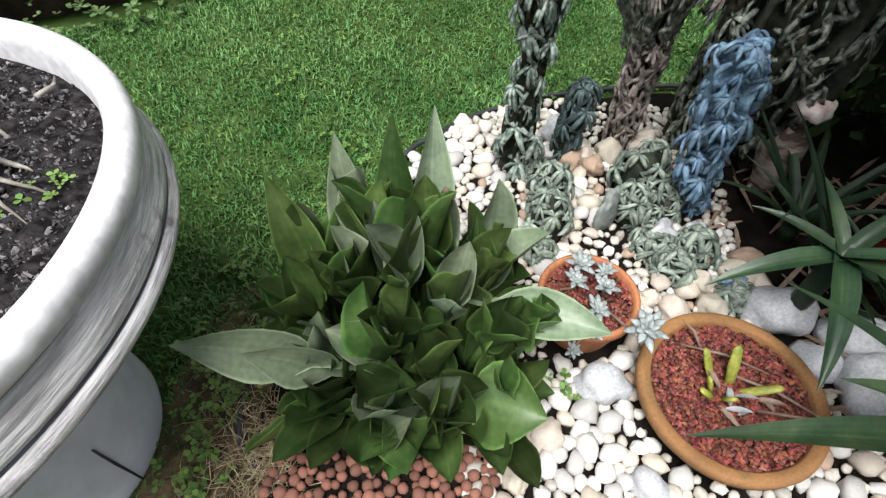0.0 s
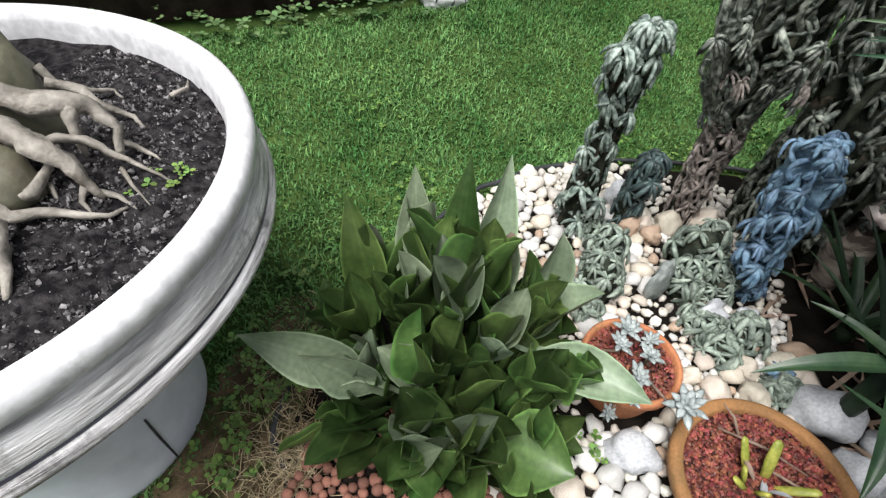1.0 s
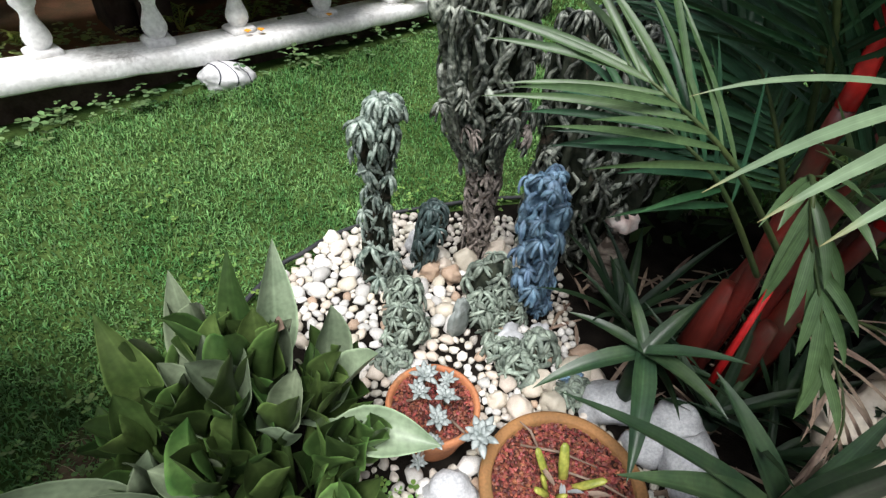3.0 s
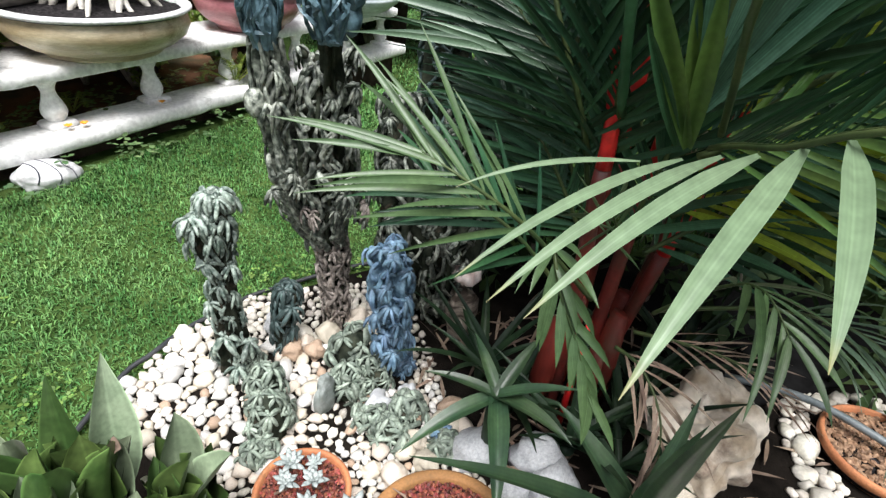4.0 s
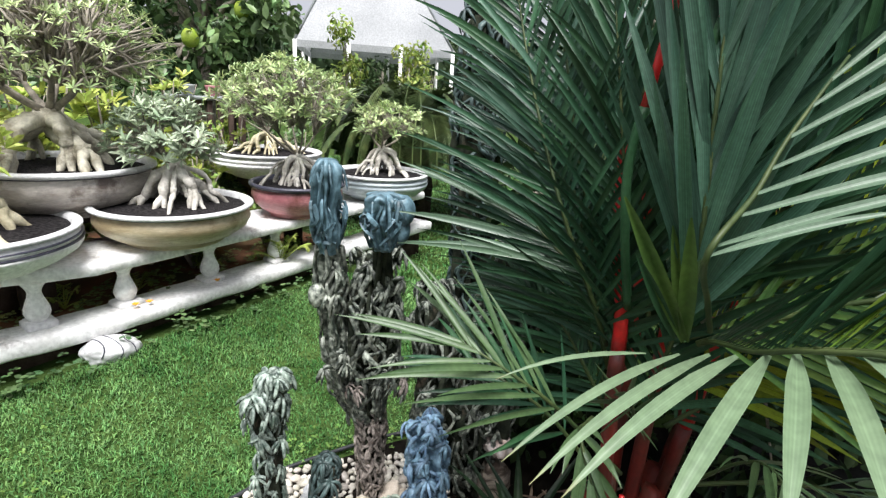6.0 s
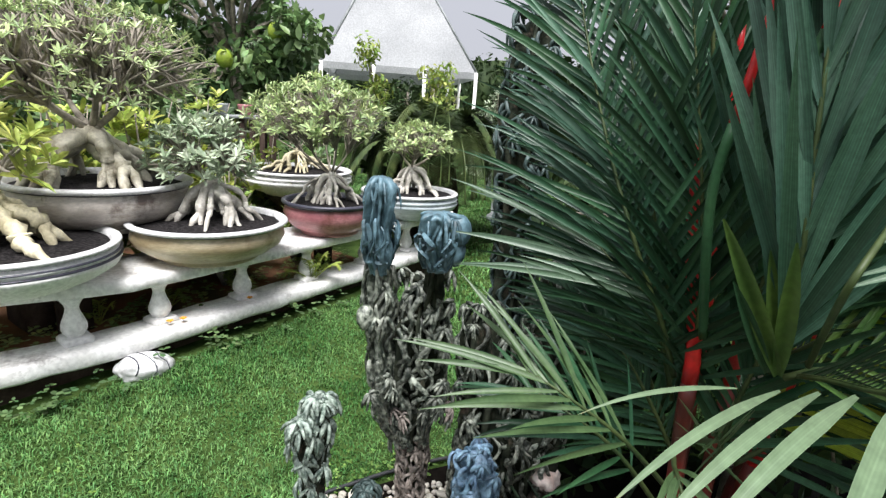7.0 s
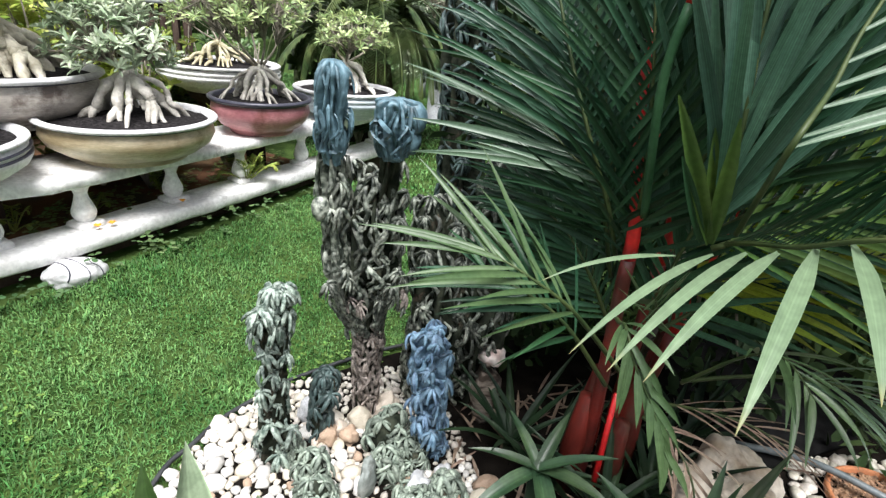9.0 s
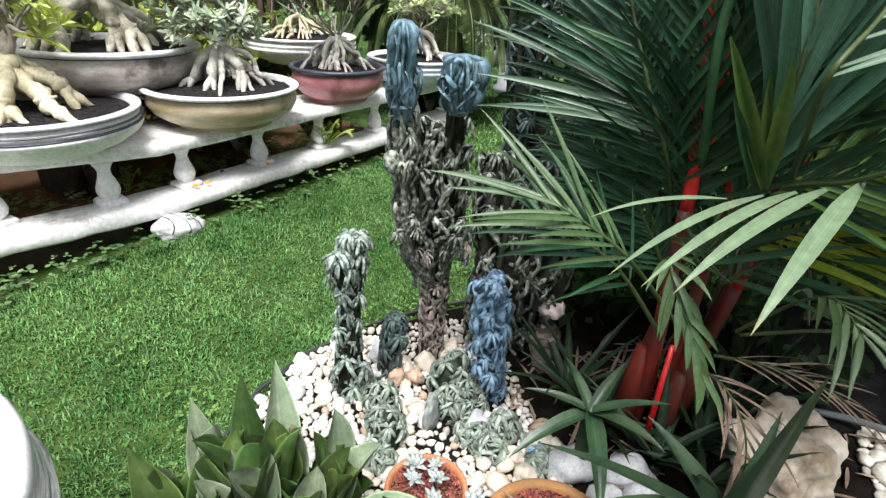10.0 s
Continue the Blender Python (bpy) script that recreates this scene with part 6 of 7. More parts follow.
def leaflet(base, tip, wd, sag, material, parent, facing=(-0.4, -0.5, 0.75)):
    t, q = Vector(tip), Vector(base)
    d = t - q
    sh = Shape().leaf(q, d + Vector((0, 0, sag * 0.5 * d.length)), facing, d.length * 1.05, wd, sag, 0.35, 10, lambda s: max(0.02, min(1, 0.30 + 2.6 * s) * (1 - max(0, (s - 0.45) / 0.55) ** 1.9)), 0, 0, 0, 2)
    part("leaflet", sh, material, parent)


for base, tip, wd in (
    ((0.920, 0.645, 0.984), (0.674, 0.639, 0.942), 0.012), ((0.930, 0.582, 1.015), (0.628, 0.481, 0.930), 0.020), ((0.936, 0.531, 1.041), (0.636, 0.421, 0.948), 0.024), ((0.933, 0.483, 1.064), (0.651, 0.381, 0.963), 0.028),
    ((0.923, 0.430, 1.095), (0.673, 0.290, 0.974), 0.034), ((0.905, 0.383, 1.124), (0.741, 0.234, 1.042), 0.034), ((0.907, 0.353, 1.142), (0.759, 0.173, 1.076), 0.036), ((0.907, 0.323, 1.158), (0.806, 0.168, 1.132), 0.034), ((0.913, 0.297, 1.169), (0.827, 0.165, 1.152), 0.032), ((0.924, 0.279, 1.176), (0.845, 0.163, 1.168), 0.030),
    ((0.96, 0.20, 1.185), (0.88, 0.03, 1.12), 0.034), ((1.0, 0.10, 1.17), (0.94, -0.08, 1.08), 0.034)):
    q, e = Vector(base), Vector(tip)
    leaflet(q, q + (e - q) * 1.08, wd * 0.72, 0.55, M_PALML, near_rachis)
frond([(x, y, z + 0.004) for x, y, z in NEAR_RACHIS[:5]], 34, 0.50, 0.0135, 0.2, M_PALM, 42, 0.85, 0.75, 0.06, False, (-1,), None, 0.002)
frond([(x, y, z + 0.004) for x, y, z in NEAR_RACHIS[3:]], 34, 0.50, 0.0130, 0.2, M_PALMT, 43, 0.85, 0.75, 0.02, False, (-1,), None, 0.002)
# young frond rising to the right, pale leaflets
young = part("frond", Shape().tube(smooth_path([(1.02, 0.62, 1.03), (0.90, 0.52, 1.13), (0.775, 0.413, 1.236), (0.858, 0.447, 1.299), (0.927, 0.482, 1.363), (1.05, 0.53, 1.47)], 24), [0.005 - 0.00012 * k for k in range(25)], 6), M_RACHIS, palm)
for base, tip, wd in (((0.775, 0.413, 1.236), (0.871, 0.347, 1.279), 0.014), ((0.791, 0.417, 1.247), (0.938, 0.305, 1.314), 0.018), ((0.825, 0.433, 1.276), (1.02, 0.29, 1.350), 0.020), ((0.858, 0.447, 1.299), (1.07, 0.30, 1.395), 0.021), ((0.890, 0.462, 1.327), (1.11, 0.33, 1.44), 0.022), ((0.927, 0.482, 1.363), (1.15, 0.36, 1.50), 0.022), ((0.97, 0.50, 1.40), (1.2, 0.40, 1.57), 0.022), ((1.01, 0.515, 1.435), (1.24, 0.44, 1.64), 0.022)):
    q, e = Vector(base), Vector(tip)
    leaflet(q, q + (e - q) * 1.5, wd * 0.68, 0.34, M_PALMG, young, (-0.3, -0.6, 0.75))
# low frond to the left over the cactus
frond([(1.08, 0.84, 0.55), (0.86, 0.80, 0.78), (0.74, 0.83, 0.87), (0.67, 0.885, 0.905)], 9, 0.32, 0.014, 0.3, M_PALMM, 44, 0.75, 0.10, 0.30, True, (-1, 1), (-0.3, -0.5, 0.8), 0.006, 0.2)
frond([(1.06, 0.86, 0.50), (0.90, 0.86, 0.70), (0.80, 0.90, 0.78), (0.73, 0.97, 0.80)], 12, 0.26, 0.015, 0.4, M_PALM, 144, 0.85, 0.05, 0.25, False, (-1, 1), (-0.3, -0.5, 0.8), 0.006, 0.3)
# great dark fronds behind, fine leaflets combed to the left
frond([(1.04, 0.92, 0.85), (0.97, 0.90, 0.98), (0.905, 0.94, 1.14), (0.87, 1.03, 1.32), (0.85, 1.12, 1.50), (0.84, 1.22, 1.70)], 44, 0.40, 0.0125, 0.35, M_PALM, 45, 0.95, 0.05, 0.05, False, (-1, 1), (-0.75, -0.6, 0.25), 0.006)
frond([(1.05, 0.93, 0.90), (0.99, 0.96, 1.10), (0.95, 1.02, 1.30), (0.93, 1.10, 1.52), (0.90, 1.2, 1.72)], 36, 0.42, 0.014, 0.3, M_PALMU, 46, 0.8, 0.05, 0.08, False, (-1, 1), (-0.5, -0.8, 0.2), 0.006)
frond([(1.06, 0.90, 0.80), (1.02, 0.86, 1.00), (0.985, 0.86, 1.20), (0.96, 0.90, 1.42), (0.95, 0.96, 1.62)], 42, 0.36, 0.013, 0.3, M_PALM, 145, 0.75, 0.05, 0.08, False, (-1, 1), (-0.75, -0.6, 0.25), 0.006)
frond([(1.10, 0.98, 0.75), (1.04, 1.00, 0.95), (1.00, 1.06, 1.15), (0.97, 1.14, 1.30), (0.93, 1.25, 1.42)], 36, 0.40, 0.015, 0.4, M_PALMU, 146, 0.9, 0.05, 0.08, False, (-1, 1), (-0.5, -0.8, 0.3), 0.006)
frond([(1.12, 0.95, 0.60), (1.04, 0.98, 0.75), (0.98, 1.04, 0.86), (0.92, 1.14, 0.92)], 30, 0.30, 0.014, 0.5, M_PALM, 147, 0.9, 0.05, 0.1, False, (-1, 1), (-0.3, -0.5, 0.8), 0.006)
# paler leaflets combed level to the left
frond([(1.03, 0.90, 0.92), (0.96, 0.92, 1.02), (0.90, 0.98, 1.08), (0.86, 1.05, 1.14)], 14, 0.38, 0.013, 0.25, M_PALMG, 47, 0.75, 0.05, 0.3, False, (-1,), (-0.6, -0.7, 0.4), 0.005, 0.2)
# upright fronds in the heart of the clump: path, leaflets, length, width, droop, colour, angle, normal
for k, (pts, cnt, ln, wd, dr, mt, an, nm) in enumerate((
    ([(1.0, 0.66, 1.02), (0.985, 0.64, 1.14), (0.985, 0.67, 1.38), (0.99, 0.70, 1.60), (1.0, 0.73, 1.85)], 24, 0.50, 0.024, 0.12, M_PALMU, 0.33, (-0.7, -0.7, 0.0)),
    ([(1.08, 0.80, 1.05), (1.07, 0.76, 1.25), (1.08, 0.74, 1.5), (1.12, 0.74, 1.8)], 28, 0.48, 0.020, 0.15, M_PALMU, 0.45, (-0.7, -0.7, 0.0)),
    ([(1.15, 0.78, 1.0), (1.20, 0.68, 1.25), (1.26, 0.60, 1.5), (1.34, 0.52, 1.75)], 40, 0.48, 0.015, 0.2, M_PALM, 0.6, (-0.8, -0.5, 0.2)),
    ([(1.12, 0.84, 0.70), (1.11, 0.80, 0.90), (1.14, 0.76, 1.10), (1.20, 0.70, 1.32)], 30, 0.34, 0.020, 0.25, M_PALM, 0.7, (-0.8, -0.5, 0.2)),
    ([(1.20, 0.80, 0.95), (1.32, 0.66, 1.15), (1.44, 0.54, 1.35), (1.58, 0.42, 1.5)], 40, 0.46, 0.012, 0.25, M_PALM, 0.8, (-0.6, -0.3, 0.7)),
    ([(1.18, 0.82, 0.9), (1.32, 0.70, 1.02), (1.46, 0.56, 1.12), (1.62, 0.40, 1.16)], 40, 0.42, 0.012, 0.3, M_PALM, 0.9, (-0.5, -0.3, 0.8)),
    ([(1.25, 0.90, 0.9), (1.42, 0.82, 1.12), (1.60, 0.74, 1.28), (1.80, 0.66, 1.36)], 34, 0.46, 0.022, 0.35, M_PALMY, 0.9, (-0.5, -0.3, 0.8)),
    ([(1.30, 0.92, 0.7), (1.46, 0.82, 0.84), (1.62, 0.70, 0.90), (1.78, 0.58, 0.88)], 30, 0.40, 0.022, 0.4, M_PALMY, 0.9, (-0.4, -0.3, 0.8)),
    ([(1.26, 0.92, 0.6), (1.40, 0.84, 0.76), (1.54, 0.78, 0.84), (1.70, 0.72, 0.84)], 30, 0.36, 0.020, 0.4, M_PALM, 0.9, (-0.4, -0.3, 0.8)),
    ([(1.10, 0.72, 0.95), (1.22, 0.55, 1.10), (1.34, 0.36, 1.18), (1.46, 0.15, 1.20)], 34, 0.46, 0.012, 0.25, M_PALMS, 0.8, (-0.6, -0.3, 0.7)),
    ([(1.35, 1.0, 1.2), (1.45, 0.98, 1.5), (1.52, 0.94, 1.8), (1.62, 0.88, 2.1)], 32, 0.55, 0.022, 0.2, M_PALMU, 0.6, (-0.8, -0.6, 0.1)),
    ([(1.16, 1.06, 1.3), (1.12, 1.10, 1.6), (1.10, 1.16, 1.9), (1.06, 1.25, 2.2)], 32, 0.55, 0.020, 0.2, M_PALM, 0.6, (-0.6, -0.8, 0.1)),
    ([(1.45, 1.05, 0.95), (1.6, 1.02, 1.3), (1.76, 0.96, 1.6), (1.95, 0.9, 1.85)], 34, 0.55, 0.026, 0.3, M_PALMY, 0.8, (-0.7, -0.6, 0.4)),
    ([(1.20, 0.92, 1.2), (1.24, 0.84, 1.5), (1.30, 0.78, 1.8), (1.38, 0.72, 2.1)], 30, 0.5, 0.022, 0.2, M_PALMU, 0.5, (-0.8, -0.6, 0.1)),
    ([(1.40, 0.95, 0.9), (1.55, 0.85, 1.2), (1.72, 0.74, 1.45), (1.92, 0.60, 1.62)], 38, 0.5, 0.014, 0.3, M_PALM, 0.8, (-0.7, -0.5, 0.5)),
    ([(1.30, 1.10, 0.8), (1.30, 1.18, 1.1), (1.34, 1.26, 1.35), (1.40, 1.36, 1.5)], 34, 0.5, 0.022, 0.35, M_PALM, 0.8, (-0.7, -0.6, 0.3)),
    ([(1.20, 1.10, 0.6), (1.14, 1.20, 0.8), (1.12, 1.32, 0.95), (1.12, 1.46, 1.0)], 30, 0.38, 0.020, 0.45, M_PALM, 0.9, (-0.5, -0.4, 0.8)),
    ([(1.45, 1.1, 0.6), (1.62, 1.12, 0.9), (1.8, 1.12, 1.1), (2.0, 1.1, 1.2)], 36, 0.5, 0.014, 0.4, M_PALM, 0.9, (-0.6, -0.5, 0.6)),
)):
    frond(pts, cnt, ln, wd, dr, mt, 48 + k, an, 0.03, 0.05, False, (-1, 1), nm, 0.006)
# lower right: pale drooping tips and dry fronds
frond([(1.28, 0.82, 0.50), (1.40, 0.68, 0.60), (1.48, 0.54, 0.64), (1.50, 0.38, 0.58), (1.46, 0.24, 0.46)], 20, 0.26, 0.010, 0.9, M_PALMG, 80, 0.9, 0, 0.3, False, (-1, 1), None, 0.005)
frond([(1.24, 0.84, 0.42), (1.30, 0.74, 0.46), (1.38, 0.66, 0.46), (1.46, 0.58, 0.42)], 9, 0.20, 0.008, 0.3, M_DRY, 81, 0.7, 0, 0.1, False, (-1, 1), None, 0.005)
frond([(1.18, 0.82, 0.40), (1.20, 0.74, 0.40), (1.20, 0.64, 0.34), (1.18, 0.58, 0.24)], 10, 0.22, 0.010, 0.8, M_DRY, 82, 0.7, 0, 0.1, False, (-1, 1), None, 0.005)
# little fronds in front: a hanging spray and a spiky tuft
frond([(0.86, 0.68, 0.84), (0.79, 0.60, 0.89), (0.738, 0.535, 0.93), (0.735, 0.495, 0.89), (0.748, 0.455, 0.84), (0.762, 0.42, 0.78)], 10, 0.105, 0.012, 0.9, M_PALMM, 83, 0.55, -0.1, 0.30, True, (-1, 1), (-0.5, -0.5, 0.6), 0.004, 0.3)
frond([(0.98, 0.72, 0.78), (0.93, 0.66, 0.86), (0.88, 0.63, 0.92)], 7, 0.16, 0.012, 0.3, M_PALMM, 84, 0.7, 0.1, 0.2, False, (-1, 1), (-0.5, -0.5, 0.6), 0.004, 0.3)
frond([(1.12, 0.70, 0.62), (1.10, 0.58, 0.78), (1.08, 0.50, 0.84), (1.06, 0.42, 0.82)], 7, 0.18, 0.013, 0.8, M_PALMM, 85, 0.8, -0.1, 0.4, False, (-1, 1), None, 0.004, 0.3)
# yellow-green spears
for b, t, w, mt in (((1.0, 0.65, 1.00), (0.822, 0.636, 1.26), 0.030, M_PALMS), ((1.0, 0.65, 1.00), (0.916, 0.60, 1.235), 0.030, M_PALMS), ((0.99, 0.66, 1.00), (0.858, 0.633, 1.169), 0.022, M_PALM), ((1.0, 0.66, 1.02), (0.928, 0.649, 1.21), 0.024, M_PALMS)):
    b, t = Vector(b), Vector(t)
    part("spear_leaf", Shape().leaf(b, t - b, (-0.7, -0.7, 0.2), (t - b).length, w, 0.05, 0.7, 9, lambda q: math.sin(math.pi * (0.12 + 0.86 * q)) ** 0.8, 0.2, 0, 0, 1), mt, palm)


# ---- rocks ----
def rock(name, label, c, radii, turn, seed, material, rough=0.3, detail=3, facet=0.0, category="rock"):
    sh = moved(stone(radii, seed, rough, detail, 1.3, facet), Matrix.Translation(c) @ Matrix.Rotation(radians(turn), 4, "Z"))
    return solo(name, sh, material, label, category, "rocks")


rock("boulder", "large rough cream and brown boulder beside white pebbles", (1.49, 0.72, 0.10), (0.185, 0.15, 0.165), 20, 3, M_BOULDER, 0.5, 4, 0.10)
rock("pink_rock", "rough pinkish-white rock leaning among cacti", (0.975, 1.30, 0.30), (0.052, 0.045, 0.042), 10, 8, M_PINKROCK, 0.4, 3, 0.12)
rock("layered_rock", "layered brown and white rock under the pinkish rock", (0.975, 1.31, 0.13), (0.05, 0.05, 0.15), 10, 12, M_LAYER, 0.4, 3, 0.10)
rock("slate_slab", "upright grey-green slate slab between sage succulents and pebbles", (0.505, 1.10, 0.075), (0.038, 0.016, 0.095), 35, 21, M_SLATE, 0.35, 3, 0.14)
rock("quartz_rock", "small white quartz block below the blue cactus", (0.745, 1.10, 0.035), (0.026, 0.022, 0.035), 10, 23, M_WHITESTONE, 0.35, 3, 0.2)
rock("quartz_rock", "angular white quartz rock among succulents", (0.64, 1.06, 0.05), (0.05, 0.03, 0.05), 30, 15, M_WHITESTONE, 0.4, 3, 0.15)
STONE_AT = Matrix.Translation((-0.45, 2.40, 0.185)) @ Matrix.Rotation(radians(42), 4, "Z") @ Matrix.Rotation(radians(12), 4, "Y")
lawn_stone = thing("painted_stone", "white painted stone with dark lines half sunk in the lawn", "stone", (-0.45, 2.40, 0.16))
part("stone", moved(stone((0.125, 0.085, 0.072), 4, 0.16, 4), STONE_AT), M_RIM, lawn_stone)
for k, a in enumerate((-0.62, -0.1, 0.5)):
    pts = []
    for j in range(9):
        e = -0.1 + 0.26 * j
        v = Vector((math.sin(a + 0.15 * math.sin(e * 2 + k)), -math.cos(a) * math.cos(e), math.cos(a) * math.sin(e))).normalized()
        v *= 1 + 0.16 * noise.noise(v * 1.2 + Vector((29.2, 12.4, 22.8))) + 0.056 * noise.noise(v * 3.24 + Vector((29.2, 12.4, 22.8))) + 0.004
        pts.append(STONE_AT @ Vector((v.x * 0.125, v.y * 0.085, v.z * 0.072)))
    part("line", Shape().tube(pts, [0.0028] * 9, 5), M_DARKRIM, lawn_stone, "thin dark painted line")

# edging hose and pale hose
solo("edging_hose", Shape().tube(smooth_path([(-0.17, 0.1, 0.012), (-0.19, 0.36, 0.012), (-0.285, 0.50, 0.014), (-0.25, 0.85, 0.014), (-0.07, 1.31, 0.03), (0.02, 1.42, 0.035), (0.11, 1.525, 0.03), (0.23, 1.61, 0.025), (0.36, 1.69, 0.02), (0.8, 1.80, 0.02), (1.3, 1.78, 0.02)], 60), [0.008] * 61, 8), M_HOSE, "thin black hose edging the bed along the lawn", "hose")
solo("pale_hose", Shape().tube(smooth_path([(1.78, 0.92, 0.05), (1.92, 0.74, 0.10), (2.02, 0.52, 0.105), (2.14, 0.30, 0.07)], 20), [0.012] * 21, 8), M_HOSEW, "pale grey-green hose lying over pots", "hose")
solo("plastic_sheet", moved(box((0, 0, 0), (0.9, 0.7, 0.03), 0.008), Matrix.Translation((2.15, 1.15, 0.035))), M_SHEET, "black plastic sheet behind the boulder and pots", "plastic sheet")


# ---- background ----
def leaf_cloud(centres, count, leaf, seed, flat=0.8, wide=1.3):
    """Leaves scattered in uneven clumps (place, radii)."""
    rng = random.Random(seed)
    sh, mats = Shape(), []
    for c, r in centres:
        for _ in range(int(count * (r[0] * r[1] * r[2]) ** 0.5 * 10)):
            u = Vector((rng.gauss(0, 1), rng.gauss(0, 1), rng.gauss(0, 1))).normalized() * rng.uniform(0.55, 1.05)
            p = Vector(c) + Vector((u.x * r[0], u.y * r[1], u.z * r[2]))
            s = leaf * rng.uniform(0.6, 1.3)
            mats.append(Matrix.Translation(p) @ Euler((rng.uniform(-2.2, 0.6), rng.uniform(-flat, flat), rng.uniform(0, 6.28))).to_matrix().to_4x4() @ Matrix.Diagonal((s * wide, s, s, 1)))
    return sh.many(*LEAF_T, mats)


def tree(name, label, base, trunk, clumps, count, leaf, seed, material, r=0.09):
    ob = thing(name, label, "tree", base)
    part("trunk", Shape().tube(trunk, [r * (1 - 0.6 * i / (len(trunk) - 1)) for i in range(len(trunk))], 10, wob=0.3), M_BARK, ob)
    for c, q in clumps:
        a = Vector(trunk[-1])
        b = Vector(trunk[len(trunk) // 2])
        c = Vector(c)
        part("limb", Shape().tube([b.lerp(a, 0.6), b.lerp(a, 0.8).lerp(c, 0.5) + Vector((0, 0, 0.05)), c], [r * 0.35, r * 0.25, r * 0.1], 6), M_BARK, ob)
    part("crown", leaf_cloud(clumps, count, leaf, seed), material, ob, kind="stuff")
    return ob


rng = random.Random(70)
cl = [(Vector((-0.55 + rng.uniform(-0.9, 0.75), 5.9 + rng.uniform(-0.5, 0.6), 2.0 + rng.uniform(-0.75, 0.9))), (rng.uniform(0.2, 0.34),) * 2 + (rng.uniform(0.18, 0.3),)) for _ in range(34)]
fruit_tree = tree("fruit_tree", "leafy green fruit tree with broad hanging leaves", (-0.45, 5.9, 0), [(-0.45, 5.9, 0), (-0.47, 5.88, 0.6), (-0.42, 5.9, 1.2), (-0.5, 5.9, 2.0)], cl, 130, 0.12, 71, M_TREE)
for p in ((-0.50, 5.45, 1.72), (-0.05, 5.5, 2.0), (-1.0, 5.4, 2.2)):
    part("fruit", moved(stone((0.075, 0.075, 0.085), 2, 0.06, 3), Matrix.Translation(p)), M_FRUIT, fruit_tree, "round yellow-green fruit")
cl = [(Vector((-2.6 + rng.uniform(-1.3, 1.2), 7.2 + rng.uniform(-0.7, 0.7), 2.1 + rng.uniform(-1.0, 1.2))), (rng.uniform(0.3, 0.5),) * 3) for _ in range(26)]
tree("garden_tree", "dense dark green tree at the back of the garden", (-2.6, 7.2, 0), [(-2.6, 7.2, 0), (-2.6, 7.2, 1.0), (-2.5, 7.2, 2.4)], cl, 70, 0.15, 72, M_TREE)
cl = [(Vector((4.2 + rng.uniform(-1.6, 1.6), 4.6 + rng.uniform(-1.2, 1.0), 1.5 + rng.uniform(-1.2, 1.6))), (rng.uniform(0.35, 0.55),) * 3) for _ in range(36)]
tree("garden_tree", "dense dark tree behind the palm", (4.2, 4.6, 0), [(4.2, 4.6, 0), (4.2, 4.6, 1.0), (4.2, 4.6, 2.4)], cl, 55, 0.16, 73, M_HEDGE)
# dark shrub added to back the palm with deep shade
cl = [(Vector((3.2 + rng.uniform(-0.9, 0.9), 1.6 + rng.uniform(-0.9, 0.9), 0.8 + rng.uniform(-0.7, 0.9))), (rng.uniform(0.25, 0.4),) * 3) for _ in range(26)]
tree("shrub", "dark leafy shrub added as deep shade behind the palm", (3.2, 1.6, 0), [(3.2, 1.6, 0), (3.2, 1.6, 0.4), (3.2, 1.6, 1.0)], cl, 70, 0.10, 74, M_HEDGE, 0.05)


# more added shrubs, close in, whose dark leaves stand for shade behind the palm
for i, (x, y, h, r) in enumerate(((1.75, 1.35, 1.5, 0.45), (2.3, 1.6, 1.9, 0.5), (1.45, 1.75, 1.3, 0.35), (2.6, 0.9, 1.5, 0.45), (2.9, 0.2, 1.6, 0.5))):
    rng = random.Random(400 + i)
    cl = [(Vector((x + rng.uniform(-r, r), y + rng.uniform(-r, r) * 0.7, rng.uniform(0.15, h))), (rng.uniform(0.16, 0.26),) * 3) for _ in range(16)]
    tree("shrub", "dark leafy shrub added as deep shade behind the palm", (x, y, 0), [(x, y, 0), (x, y, h * 0.4), (x + 0.03, y, h * 0.8)], cl, 110, 0.085, 410 + i, M_HEDGE, 0.035)


def bush(label, c, r, h, seed, material, leaf, count=110):
    rng = random.Random(seed)
    c = Vector(c)
    ob = thing("shrub", label, "shrub", c, "shrubs")
    tw = Shape()
    spots = []
    for k in range(16):
        a, q = rng.uniform(0, 6.28), r * rng.uniform(0.1, 0.9)
        e = c + Vector((math.cos(a) * q, math.sin(a) * q, h * rng.uniform(0.45, 1.0)))
        tw.tube([c, c.lerp(e, 0.5) + Vector((0, 0, h * 0.1)), e], [0.012, 0.008, 0.004], 5)
        for j in range(5):
            f = rng.uniform(0.35, 1.0)
            spots.append((c.lerp(e, f) + Vector((rng.uniform(-1, 1), rng.uniform(-1, 1), rng.uniform(-0.3, 0.6))) * r * 0.22, Vector((rng.uniform(-0.6, 0.6), rng.uniform(-0.6, 0.6), 1)).normalized()))
    part("twig_growth", tw, M_BARK, ob, kind="stuff")
    sh = Shape()
    rosettes(sh, spots, leaf, rng, 10, 1.2)
    part("foliage", sh, material, ob, kind="stuff")


